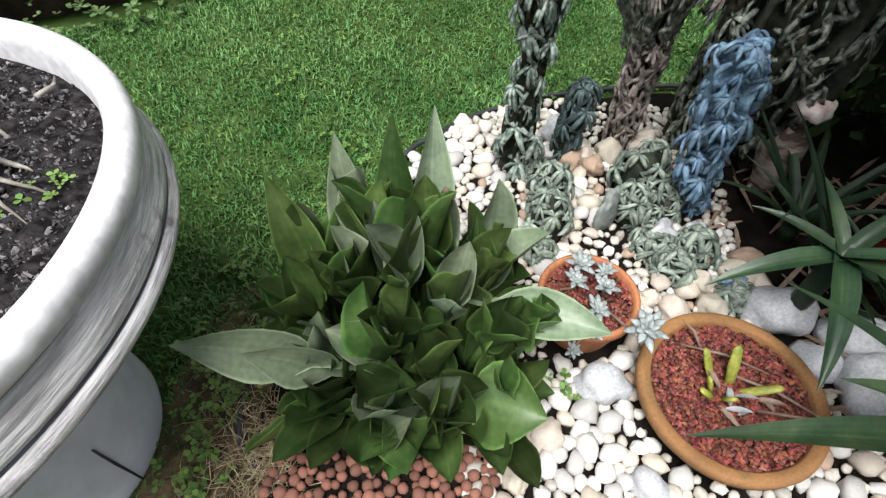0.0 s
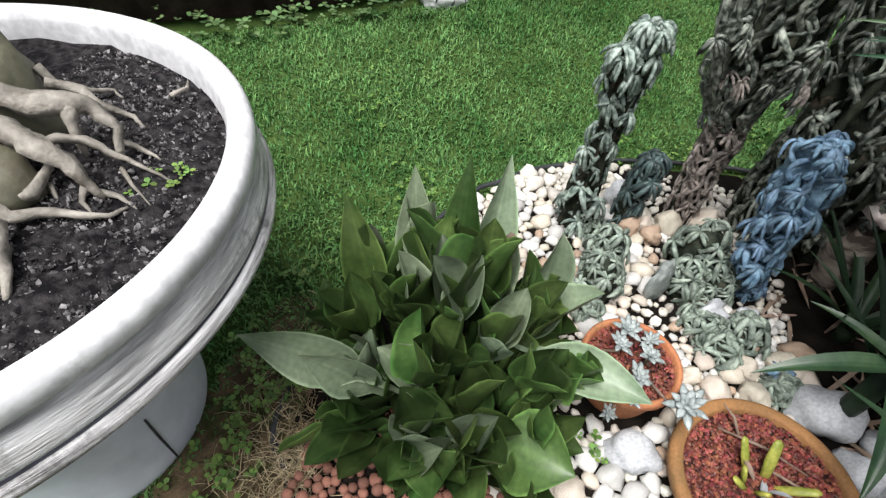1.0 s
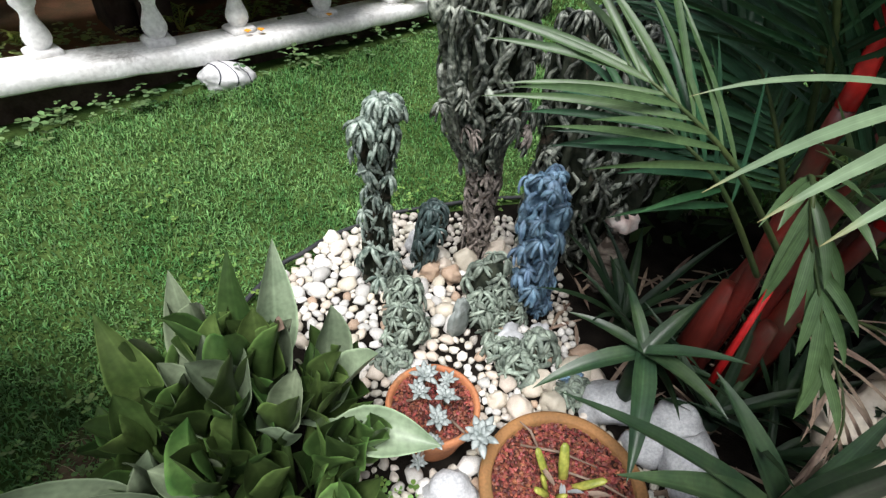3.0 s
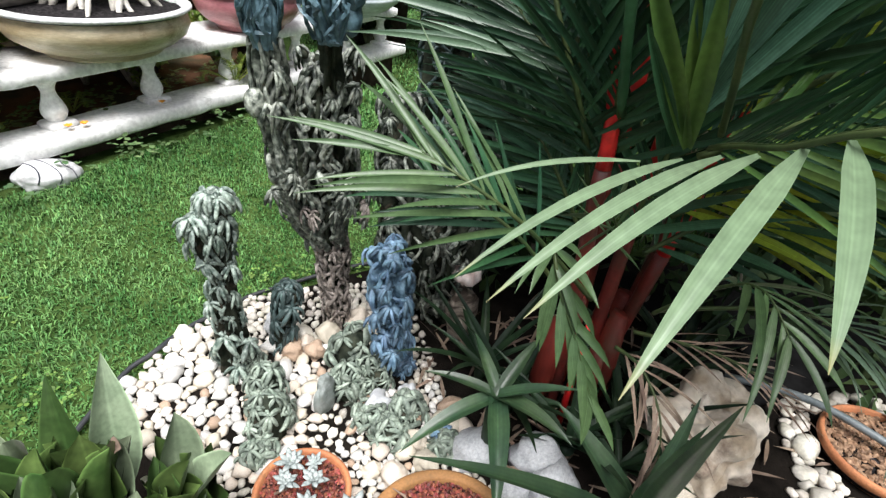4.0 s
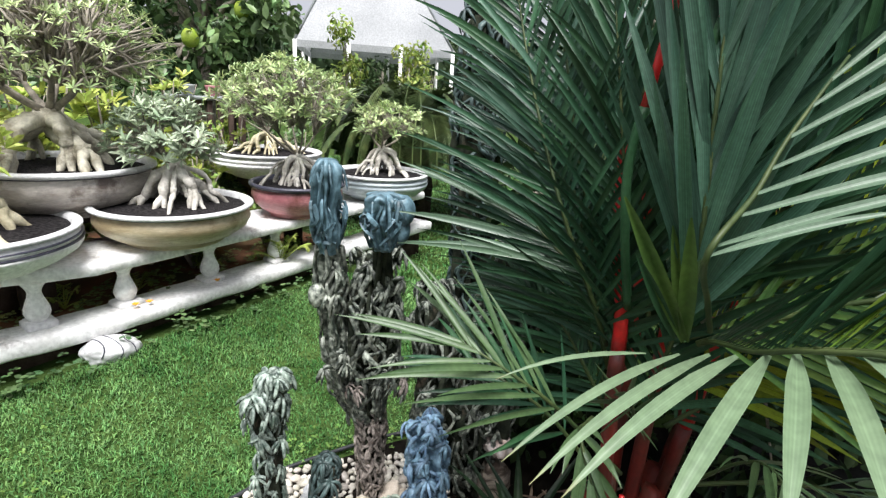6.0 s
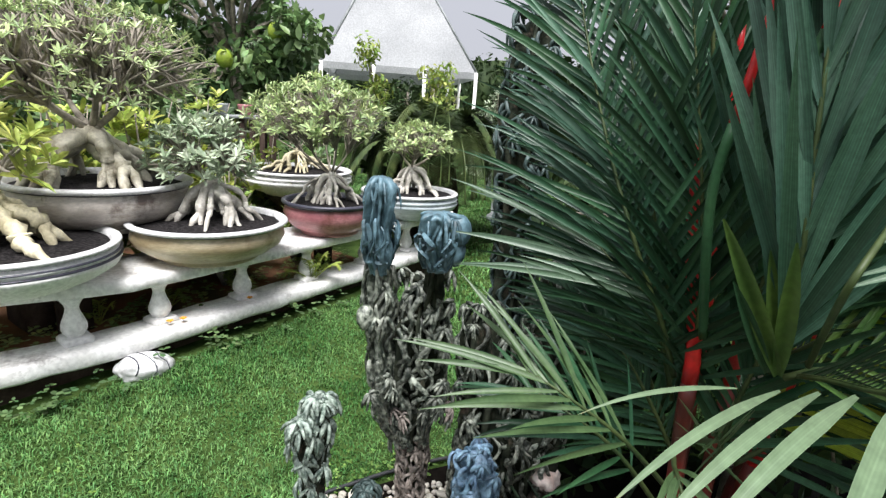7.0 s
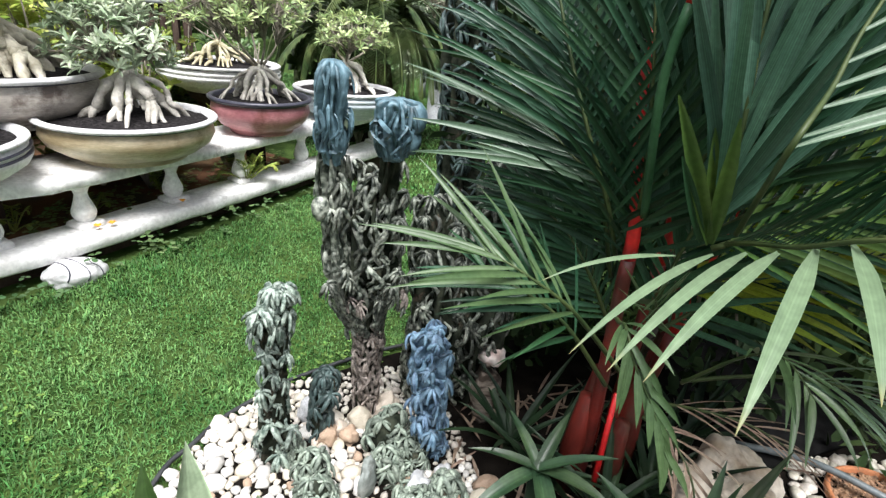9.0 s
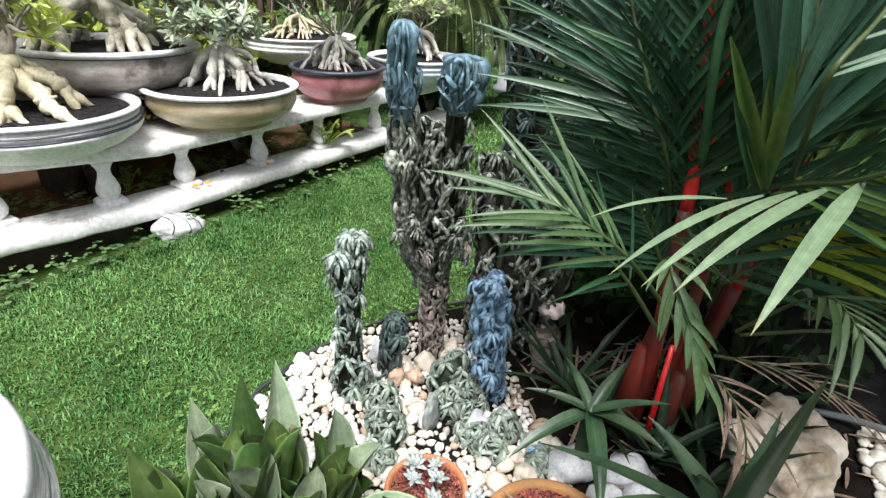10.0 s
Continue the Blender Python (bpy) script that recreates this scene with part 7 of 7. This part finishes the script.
for i, (s, w, r, h, mt, lf) in enumerate((
    (-1.5, 0.95, 0.4, 0.9, M_LEAFYEL, 0.11), (-1.0, 1.1, 0.35, 0.8, M_LEAFYEL, 0.12), (-0.45, 1.15, 0.35, 0.75, M_FERN, 0.10), (-2.1, 0.9, 0.4, 0.9, M_TREE, 0.11), (0.05, 0.95, 0.3, 0.55, M_FERN, 0.09), (0.30, 0.45, 0.22, 0.42, M_FERN, 0.06),
    (-0.75, 0.98, 0.3, 1.0, M_LEAFYEL, 0.10), (-0.30, 0.92, 0.26, 0.75, M_FERN, 0.08), (0.02, 0.62, 0.2, 0.55, M_FERN, 0.07), (0.16, 0.40, 0.16, 0.42, M_FERN, 0.05), (0.45, 0.62, 0.22, 0.5, M_FERN, 0.06), (0.95, 1.25, 0.3, 0.6, M_TREE, 0.08),
    (0.55, 1.0, 0.3, 0.5, M_FERN, 0.08), (-0.2, 1.7, 0.4, 0.9, M_TREE, 0.12), (-1.2, 1.9, 0.5, 1.1, M_TREE, 0.12), (0.5, 2.0, 0.4, 0.8, M_TREE, 0.11), (1.3, 1.6, 0.35, 0.55, M_HEDGE, 0.10), (1.0, 0.8, 0.25, 0.35, M_FERN, 0.06), (0.75, 0.42, 0.2, 0.3, M_TREE, 0.05))):
    p = at_bench(s, w, 0.24 if w < 2 and s < 1.2 else 0.02)
    bush("leafy green shrub in the raised bed behind the bench" if mt is M_TREE else "yellow-green feathery shrub behind the bench", p, r, h, 300 + i, mt, lf)


# the three M_HEDGE shrubs are added as the dark hollow under the cycad
for i, (x, y, z0, r, h, mt, lf) in enumerate(((-0.62, 4.70, 0.25, 0.34, 1.15, M_LEAFYEL, 0.09), (-0.10, 4.55, 0.25, 0.24, 0.85, M_FERN, 0.06), (-0.95, 4.42, 0.25, 0.34, 1.2, M_LEAFYEL, 0.10), (-1.30, 4.15, 0.25, 0.34, 1.15, M_LEAFYEL, 0.11), (-0.33, 4.25, 0.25, 0.22, 0.85, M_FERN, 0.06), (0.42, 5.2, 0.05, 0.3, 1.05, M_TREE, 0.08), (1.15, 5.45, 0.02, 0.34, 0.85, M_HEDGE, 0.16), (1.42, 5.3, 0.02, 0.3, 0.75, M_HEDGE, 0.15), (1.25, 5.6, 0.02, 0.3, 0.95, M_HEDGE, 0.16), (-0.75, 5.1, 0.05, 0.4, 1.4, M_TREE, 0.10), (-1.7, 4.6, 0.05, 0.4, 1.4, M_TREE, 0.10), (0.05, 5.3, 0.05, 0.3, 1.0, M_TREE, 0.09))):
    bush("yellow-green leafy shrub behind the bonsai pots" if mt is M_LEAFYEL else "green shrub in the bed behind the bonsai pots", (x, y, z0), r, h, 360 + i, mt, lf)
for i, (x, y, h, r, mt) in enumerate(((2.35, 9.35, 2.2, 0.26, M_FERN), (1.91, 9.44, 2.15, 0.20, M_HEDGE), (1.30, 9.5, 2.4, 0.20, M_FERN), (2.86, 8.2, 1.4, 0.22, M_LEAFG))):
    rng = random.Random(380 + i)
    cl = [(Vector((x + rng.uniform(-r, r), y + rng.uniform(-r, r), h * rng.uniform(0.35, 1.0))), (rng.uniform(0.14, 0.22),) * 3) for _ in range(12)]
    tree("shrub", "tall shrub on the far lawn before the marquee", (x, y, 0), [(x, y, 0), (x, y, h * 0.4), (x, y, h * 0.8)], cl, 90, 0.10, 390 + i, mt, 0.04)


def fern(c, n, ln, seed, material=None, name="fern", label="small light green fern under the bench"):
    rng = random.Random(seed)
    ob = thing(name, label, "fern", c, "ferns")
    c = Vector(c)
    for k in range(n):
        a = 2.39996 * k + rng.uniform(-0.3, 0.3)
        el = rng.uniform(0.6, 1.3)
        d = Vector((math.cos(a) * math.cos(el), math.sin(a) * math.cos(el), math.sin(el)))
        l = ln * rng.uniform(0.7, 1.1)
        path = smooth_path([c, c + d * l * 0.5, c + d * l * 0.85 + Vector((0, 0, -0.1 * l)), c + d * l + Vector((0, 0, -0.3 * l))], 14)
        sh = Shape().tube(path, [0.003] * 15, 4)
        for j in range(2, 14):
            dd = (path[j + 1] - path[j - 1]).normalized() if j < 14 else d
            side = dd.cross(Vector((0, 0, 1))).normalized()
            for s in (-1, 1):
                sh.leaf(path[j], side * s + dd * 0.5, (0, 0, 1), l * 0.22 * math.sin(math.pi * (j / 15)) + 0.01, l * 0.06, 0.3, 0.2, 3, None, 0, 0, 0, 1)
        part("frond", sh, material or M_FERN, ob)


fern(at_bench(0.47, -0.04, 0.31), 9, 0.24, 1)
fern(at_bench(0.75, 0.16, 0.25), 6, 0.16, 2)
fern(at_bench(0.30, 0.62, 0.25), 9, 0.42, 3)
fern(at_bench(-1.2, 0.35, 0.25), 8, 0.16, 4)
fern(at_bench(-0.6, 0.30, 0.25), 8, 0.15, 5)
fern(at_bench(-0.25, 0.28, 0.25), 8, 0.14, 6)
fern(at_bench(0.15, 0.30, 0.25), 8, 0.16, 7)


def cycad(c, h, ln, n, seed):
    rng = random.Random(seed)
    ob = thing("cycad", "dark green cycad with dense arching plume fronds and a dark trunk", "cycad", c)
    c = Vector(c)
    part("trunk", Shape().tube([c, c + Vector((0, 0, h * 0.5)), c + Vector((0, 0, h))], [0.26, 0.24, 0.20], 14, wob=0.5), M_DARKWOOD, ob)
    top = c + Vector((0, 0, h))
    for k in range(n):
        a = 2.39996 * k
        el = rng.uniform(0.35, 1.3)
        d = Vector((math.cos(a) * math.cos(el), math.sin(a) * math.cos(el), math.sin(el)))
        o = Vector((math.cos(a), math.sin(a), 0))
        l = ln * rng.uniform(0.85, 1.1)
        path = smooth_path([top, top + d * l * 0.4, top + d * l * 0.62 + o * l * 0.15, top + d * l * 0.62 + o * l * 0.42 - Vector((0, 0, l * 0.22)), top + d * l * 0.5 + o * l * 0.62 - Vector((0, 0, l * 0.5))], 24)
        sh = Shape().tube(path, [0.008] * 25, 4)
        for j in range(3, 72):
            u = j / 3
            q = min(int(u), 23)
            p = path[q].lerp(path[q + 1], u - q)
            dd = (path[q + 1] - path[q]).normalized()
            side = dd.cross(Vector((0, 0, 1))).normalized()
            for s in (-1, 1):
                sh.leaf(p, side * s + dd * 0.9 + Vector((0, 0, 0.15)), (0, 0, 1), 0.20 * math.sin(math.pi * (0.1 + 0.85 * j / 73)), 0.020, 0.35, 0.1, 2, None, 0, 0, 0, 1)
        part("frond", sh, M_CYCAD, ob)


M_CYCAD = mat("cycad_frond", (0.022, 0.044, 0.015), (0.075, 0.105, 0.036), 4, 0.4, 0, 40, vary=0.3, hue=0.02, thin=0.05, spec=0.2)
cycad((1.62, 5.62, 0), 0.80, 1.02, 70, 3)

# dark timber rack with a few pots, behind the far pots
rack = thing("timber_rack", "small dark timber rack with a white shelf behind the bonsai", "rack", (-0.36, 5.05, -0.06))
RACK = Matrix.Translation((-0.36, 5.05, -0.06)) @ Matrix.Rotation(0.5, 4, "Z")
part("shelf", moved(box((0, 0, 1.28), (0.62, 0.26, 0.03), 0.005), RACK), M_POST, rack, "pale shelf board")
for k in range(7):
    part("slat", moved(box((-0.27 + 0.09 * k, -0.10, 0.64), (0.045, 0.025, 1.25), 0.004), RACK), M_DARKWOOD, rack)
for k in range(4):
    part("post", moved(box((-0.29 if k % 2 else 0.29, -0.09 if k < 2 else 0.10, 0.63), (0.04, 0.04, 1.26), 0.004), RACK), M_DARKWOOD, rack)
for x, mt, nm in ((-0.14, M_POST, "small white pot on the timber rack shelf"), (0.08, M_PINKPOT, "small pink pot on the timber rack shelf")):
    solo("small_pot", moved(Shape().lathe([(0.04, 1.296), (0.055, 1.33), (0.065, 1.37), (0.068, 1.385), (0.055, 1.385), (0.045, 1.33)], (x, 0, 0), 20, 0, True, False), RACK), mt, nm, "pot", "shelf pots")


def canopy():
    """A white marquee: a hipped roof, a valance and posts."""
    ob = thing("marquee", "white canvas marquee roof on slim white posts", "marquee", (2.2, 15.5, 0))
    x0, x1, y0, y1, ze, zr = 0.75, 4.55, 13.4, 18.4, 2.38, 5.9
    a = Matrix.Rotation(radians(-6), 4, "Z")

    def at(x, y, z):
        v = a @ Vector((x - 2.6, y - 15.9, 0))
        return (v.x + 2.6, v.y + 15.9, z)
    r0, r1 = at(2.45, 15.0, zr), at(2.45, 17.2, zr)
    e = [at(x0, y0, ze), at(x1, y0, ze), at(x1, y1, ze), at(x0, y1, ze)]
    part("roof", Shape().add([*e, r0, r1], [(0, 1, 4), (1, 2, 5, 4), (2, 3, 5), (3, 0, 4, 5)]), M_TENT, ob, smooth=False)
    for k in range(4):
        p, q = Vector(e[k]), Vector(e[(k + 1) % 4])
        dn = Vector((0, 0, -0.16))
        part("valance", Shape().add([p, q, q + dn, p + dn], [(0, 1, 2, 3)]), M_TENT, ob)
        for f in ((0, 0.33, 0.66) if k in (0, 2) else (0, 0.5)):
            c = p.lerp(q, f)
            part("post", Shape().tube([(c.x, c.y, 0), (c.x, c.y, ze)], [0.045, 0.045], 8), M_WHITE, ob)
    for k in range(4):
        part("hip_pole", Shape().tube([Vector(e[k]) + Vector((0, 0, 0.01)), Vector(r0 if k < 2 else r1) + Vector((0, 0, 0.01))], [0.03, 0.03], 6), M_POST, ob)


canopy()


def hedge(label, x0, x1, y, h, seed, count, leaf=0.22):
    rng = random.Random(seed)
    ob = thing("hedge", label, "hedge", ((x0 + x1) / 2, y, 0))
    w = Shape()
    n = 30
    for i in range(n + 1):
        x = x0 + (x1 - x0) * i / n
        t = h * (0.9 + 0.08 * noise.noise(Vector((x * 0.9, y, seed))))
        w.v += [(x, y - 0.4, 0), (x, y - 0.5 + 0.2 * noise.noise(Vector((x * 2, 1, 0))), t * 0.6), (x, y - 0.2, t), (x, y + 0.3, t), (x, y + 0.5, 0)]
    for i in range(n):
        for k in range(4):
            a = i * 5 + k
            w.f.append((a, a + 1, a + 6, a + 5))
    part("body", w, M_HEDGE, ob)
    sh, mats = Shape(), []
    for _ in range(count):
        x = rng.uniform(x0, x1)
        t = h * (0.9 + 0.08 * noise.noise(Vector((x * 0.9, y, seed))))
        z = rng.uniform(0.1, t + 0.15)
        s = leaf * rng.uniform(0.6, 1.3)
        mats.append(Matrix.Translation((x, y - 0.45 - rng.uniform(0, 0.25) + 0.3 * max(0, z - t * 0.7), z)) @ Euler((rng.uniform(-2.2, 0.8), rng.uniform(-1, 1), rng.uniform(0, 6.28))).to_matrix().to_4x4() @ Matrix.Diagonal((s * 1.5, s, s, 1)))
    part("foliage", sh.many(*LEAF_T, mats), M_HEDGE, ob, kind="stuff")


hedge("tall clipped dark green hedge at the end of the garden", -14, 20, 21.0, 3.9, 4, 9000)
hedge("dark green hedge along the side of the garden", 4.8, 14, 9.5, 2.6, 5, 5000)
for i, (x, y, r, h) in enumerate(((2.1, 9.2, 0.35, 1.5), (2.9, 10.5, 0.4, 1.9), (1.5, 10.2, 0.35, 1.8), (3.6, 8.6, 0.4, 1.0), (3.3, 7.4, 0.35, 0.7), (0.5, 9.2, 0.5, 1.6), (-0.6, 9.0, 0.5, 1.6), (2.3, 7.6, 0.3, 0.8))):
    bush("pale green garden shrub far across the lawn", (x, y, 0), r, h, 330 + i, (M_LEAFG, M_LEAFY, M_FERN, M_TREE)[i % 4], 0.13)
solo("fence_post", Shape().tube([(3.3, 8.75, 0), (3.3, 8.75, 0.42)], [0.06, 0.055], 10), M_POST, "short grey concrete post on the far lawn", "post")

# ---- small growth ----
CLOVER = ([(0, 0, 0), (-0.42, 0.5, 0.05), (-0.25, 0.95, 0), (0.25, 0.95, 0), (0.42, 0.5, 0.05)], [(0, 4, 3, 2, 1)])


def weeds(name, label, spots, count, size, seed, material, spread, low=0.012, high=0.05, floor=0.0):
    rng = random.Random(seed)
    sh, mats = Shape(), []
    for x, y in spots:
        for _ in range(count):
            px, py = x + rng.gauss(0, spread), y + rng.gauss(0, spread)
            z = max(rise(px, py), floor) + rng.uniform(low, high)
            s = size * rng.uniform(0.6, 1.3)
            base = Matrix.Translation((px, py, z)) @ Matrix.Rotation(rng.uniform(0, 6.28), 4, "Z")
            for k in range(3):
                mats.append(base @ Matrix.Rotation(2.09 * k, 4, "Z") @ Matrix.Rotation(rng.uniform(-0.3, 0.5), 4, "X") @ Matrix.Diagonal((s, s, s, 1)))
    return solo(name, sh.many(*CLOVER, mats), material, label, "weeds", kind="stuff")


M_WEED = mat("weed_leaf", (0.08, 0.17, 0.03), (0.18, 0.30, 0.07), 8, 0.5, 0, 60, vary=0.35, hue=0.02, thin=0.25)
weeds("clover", "small clover leaves at the foot of the pedestal", [(-0.36, 0.50), (-0.34, 0.42), (-0.30, 0.58), (-0.38, 0.62), (-0.33, 0.34), (-0.28, 0.70)], 26, 0.013, 1, M_WEED, 0.035)
weeds("lawn_weeds", "pale trailing weeds in the lawn", [(-0.3, 1.1), (-0.45, 0.85), (-0.2, 1.35), (0.38, 1.75), (0.55, 1.78), (0.7, 1.75), (0.9, 2.0), (-0.9, 1.2), (-0.5, 1.7)], 22, 0.012, 2, M_WEED, 0.07)
weeds("ground_creeper", "leafy creeper along the foot of the plinth", [tuple(at_bench(s, -0.20 + 0.03 * math.sin(s * 9) + 0.4 * bend(s))[:2]) for s in (-2.0, -1.8, -1.66, -1.58, -1.45, -1.34, -1.28, -1.15, -1.05, -0.98, -0.85, -0.55, -0.28, -0.2, 0.1, 0.3, 0.5, 0.9)], 9, 0.026, 3, M_TREE, 0.05, 0.01, 0.10)
M_BEDGREEN = mat("bed_weed", (0.09, 0.16, 0.04), (0.30, 0.36, 0.12), 8, 0.5, 0, 60, vary=0.4, hue=0.03, thin=0.2)
weeds("bed_weeds", "mixed small green weeds on the earth under the bench", [tuple(at_bench(s, 0.16 + 0.08 * (k % 3) + 0.6 * bend(s))[:2]) for k, s in enumerate((-2.0, -1.85, -1.7, -1.6, -1.45, -1.36, -1.25, -1.12, -1.0, -0.92, -0.8, -0.68, -0.6, -0.5, -0.36, -0.24, -0.14, -0.05, 0.1, 0.2, 0.32, 0.42, 0.55, 0.66, 0.8, 0.92, 1.1))], 14, 0.026, 33, M_BEDGREEN, 0.055, 0.01, 0.09, 0.235)
weeds("pot_weeds", "tiny yellow-green weeds on the pot soil", [(-0.335, 0.545), (-0.345, 0.51), (-0.36, 0.53)], 7, 0.008, 7, M_WEED, 0.012, 0.0, 0.012, 0.628)
weeds("bed_creeper", "tiny green creeper between the pebbles", [(0.31, 0.66), (0.36, 0.61), (0.30, 0.60), (0.40, 0.62)], 9, 0.014, 4, M_WEED, 0.02)
rng = random.Random(15)
dry = Shape()
for k in range(760):
    x, y = (-0.20 + rng.gauss(0, 0.035), 0.43 + rng.gauss(0, 0.06)) if k < 480 else (-0.29 + rng.gauss(0, 0.04), 0.46 + rng.gauss(0, 0.16))
    a = rng.uniform(0, 6.28)
    l = rng.uniform(0.03, 0.07)
    d = Vector((math.cos(a), math.sin(a), rng.uniform(0.1, 0.9))).normalized()
    p = Vector((x, y, 0.015))
    dry.tube([p, p + d * l * 0.6, p + d * l + Vector((0, 0, -0.3 * l))], [0.0009, 0.0008, 0.0004], 3)
solo("dry_grass", dry, M_STRAW, "tuft of straw-coloured dry grass by the black hose", "dry grass", kind="stuff")
for s, w, z in ((-0.46, -0.09, 0.332), (-0.40, -0.10, 0.33), (-0.02, -0.09, 0.332)):
    c = at_bench(s, w, z)
    fl = thing("fallen_flower", "small orange blossom lying on the plinth", "flower", c, "fallen flowers")
    for k in range(6):
        a = k * 1.047
        part("petal", Shape().leaf(c, (math.cos(a), math.sin(a), 0.7), (0, 0, 1), 0.022, 0.016, 0.6, 0.3, 3, None, 0, 0, 0, 1), M_FLOWER, fl)
lb = Shape()
rng = random.Random(44)
for k in range(160):
    x, y = rng.uniform(0.85, 1.9), rng.uniform(0.55, 1.4)
    lb.leaf((x, y, 0.025), (rng.uniform(-1, 1), rng.uniform(-1, 1), 0.15), (0, 0, 1), rng.uniform(0.08, 0.2), 0.012, 0.2, 0.3, 4, None, 0, 0, 0, 1)
solo("leaf_litter", lb, M_DRY, "dry brown fallen leaflets under the palm", "leaf litter", kind="stuff")
solo("fallen_petal", Shape().leaf((0.10, 0.80, 0.40), (0.6, -0.6, 0.5), (-0.4, -0.6, 0.7), 0.038, 0.032, 0.5, 0.3, 5), M_DRY, "pale pinkish dead petal caught in the clump", "petal")

# ---- pieces of the bed: pebbles and clay balls ----
PEB = [mesh_of("pebble", stone((1, 0.78, 0.58), 30 + k, 0.42), M_PEBBLE) for k in range(8)]
CREAM = [mesh_of("pebble", stone((1, 0.8, 0.62), 50 + k, 0.42), M_PEBBLE_C) for k in range(4)]
TANP = [mesh_of("pebble", stone((1, 0.85, 0.7), 60 + k, 0.3), M_TAN) for k in range(3)]
STONES = {"w": [mesh_of("stone", stone((1, 1, 1), 80 + k, 0.35, 3, 1.2, 0.08), M_WHITESTONE) for k in range(3)], "c": [mesh_of("stone", stone((1, 1, 1), 84 + k, 0.4, 3, 1.4, 0.12), M_PEBBLE_C) for k in range(3)], "t": [mesh_of("stone", stone((1, 1, 1), 88 + k, 0.4, 3, 1.4, 0.14), M_TAN) for k in range(3)]}
for k, (x, y, z, a, b, c, r, col) in enumerate(BIG):
    piece("stone", STONES[col][k % 3], bed, Matrix.Translation((x, y, z)) @ Matrix.Rotation(radians(r), 4, "Z") @ Matrix.Diagonal((a, b, c, 1)))
rng = random.Random(22)
near = sorted(spots, key=lambda q: (q[0] - 0.3) ** 2 + (q[1] - 0.7) ** 2)
rest = Shape()
for k, (x, y, r) in enumerate(near):
    u = rng.random()
    m = Matrix.Translation((x, y, 0.018 + r * rng.uniform(0.30, 0.6))) @ Euler((rng.uniform(-0.35, 0.35), rng.uniform(-0.35, 0.35), rng.uniform(0, 6.28))).to_matrix().to_4x4() @ Matrix.Diagonal((r * 1.12, r * 1.12, r * rng.uniform(1.0, 1.35), 1))
    if k < 300:
        piece("pebble", rng.choice(TANP) if u < 0.06 else rng.choice(CREAM) if u < (0.22 if y < 0.8 else 0.45) else rng.choice(PEB), bed, m)
    else:
        sh = stone((1, 0.8, 0.6), 100 + k, 0.42)
        rest.many(sh.v, sh.f, [m])
for k, (x, y, r) in enumerate(HEAP):
    m = Matrix.Translation((x, y, 0.020 + r * rng.uniform(0.2, 0.7))) @ Euler((rng.uniform(-0.5, 0.5), rng.uniform(-0.5, 0.5), rng.uniform(0, 6.28))).to_matrix().to_4x4() @ Matrix.Diagonal((r * 1.15, r * 1.15, r * 1.2, 1))
    sh = stone((1, 0.8, 0.65), 700 + k, 0.42)
    rest.many(sh.v, sh.f, [m])
part("loose_pebbles", rest, M_PEBBLE_S, bed, "cream and white river pebbles", kind="stuff")
CLAYM = [mesh_of("clay_ball", stone((1, 1, 0.95), 130 + k, 0.16), M_CLAY) for k in range(5)]
balls = []
for _ in range(5200):
    x, y = rng.uniform(-0.19, 0.26), rng.uniform(0.20, 0.60)
    r = rng.uniform(0.0085, 0.0140)
    if inside([(-0.17, 0.2), (-0.20, 0.42), (-0.15, 0.58), (0.22, 0.60), (0.26, 0.44), (0.22, 0.2)], x, y) and all((x - a) ** 2 + (y - b) ** 2 > ((r + q) * 0.76) ** 2 for a, b, q in balls) and all((x - a) ** 2 + (y - b) ** 2 > (q + r) ** 2 for a, b, q in placed):
        balls.append((x, y, r))
balls.sort(key=lambda q: abs(q[1] - 0.42))
for k, (x, y, r) in enumerate(balls[:300]):
    piece("clay_ball", CLAYM[k % 5], bed, Matrix.Translation((x, y, 0.018 + r * 0.75 + 0.004 * rng.random())) @ Matrix.Rotation(rng.uniform(0, 6), 4, "Z") @ Matrix.Diagonal((r, r, r, 1)))

more = Shape()
for k, (x, y, r) in enumerate(balls[300:]):
    more.many([tuple(v) for v in stone((1, 1, 0.95), 150 + k % 7, 0.16).v], BALL2[1], [Matrix.Translation((x, y, 0.017 + r * 0.7)) @ Matrix.Rotation(rng.uniform(0, 6), 4, "Z") @ Matrix.Diagonal((r, r, r, 1))])
if more.v:
    part("clay_gravel", more, M_CLAY, bed, "fired clay balls", kind="stuff")
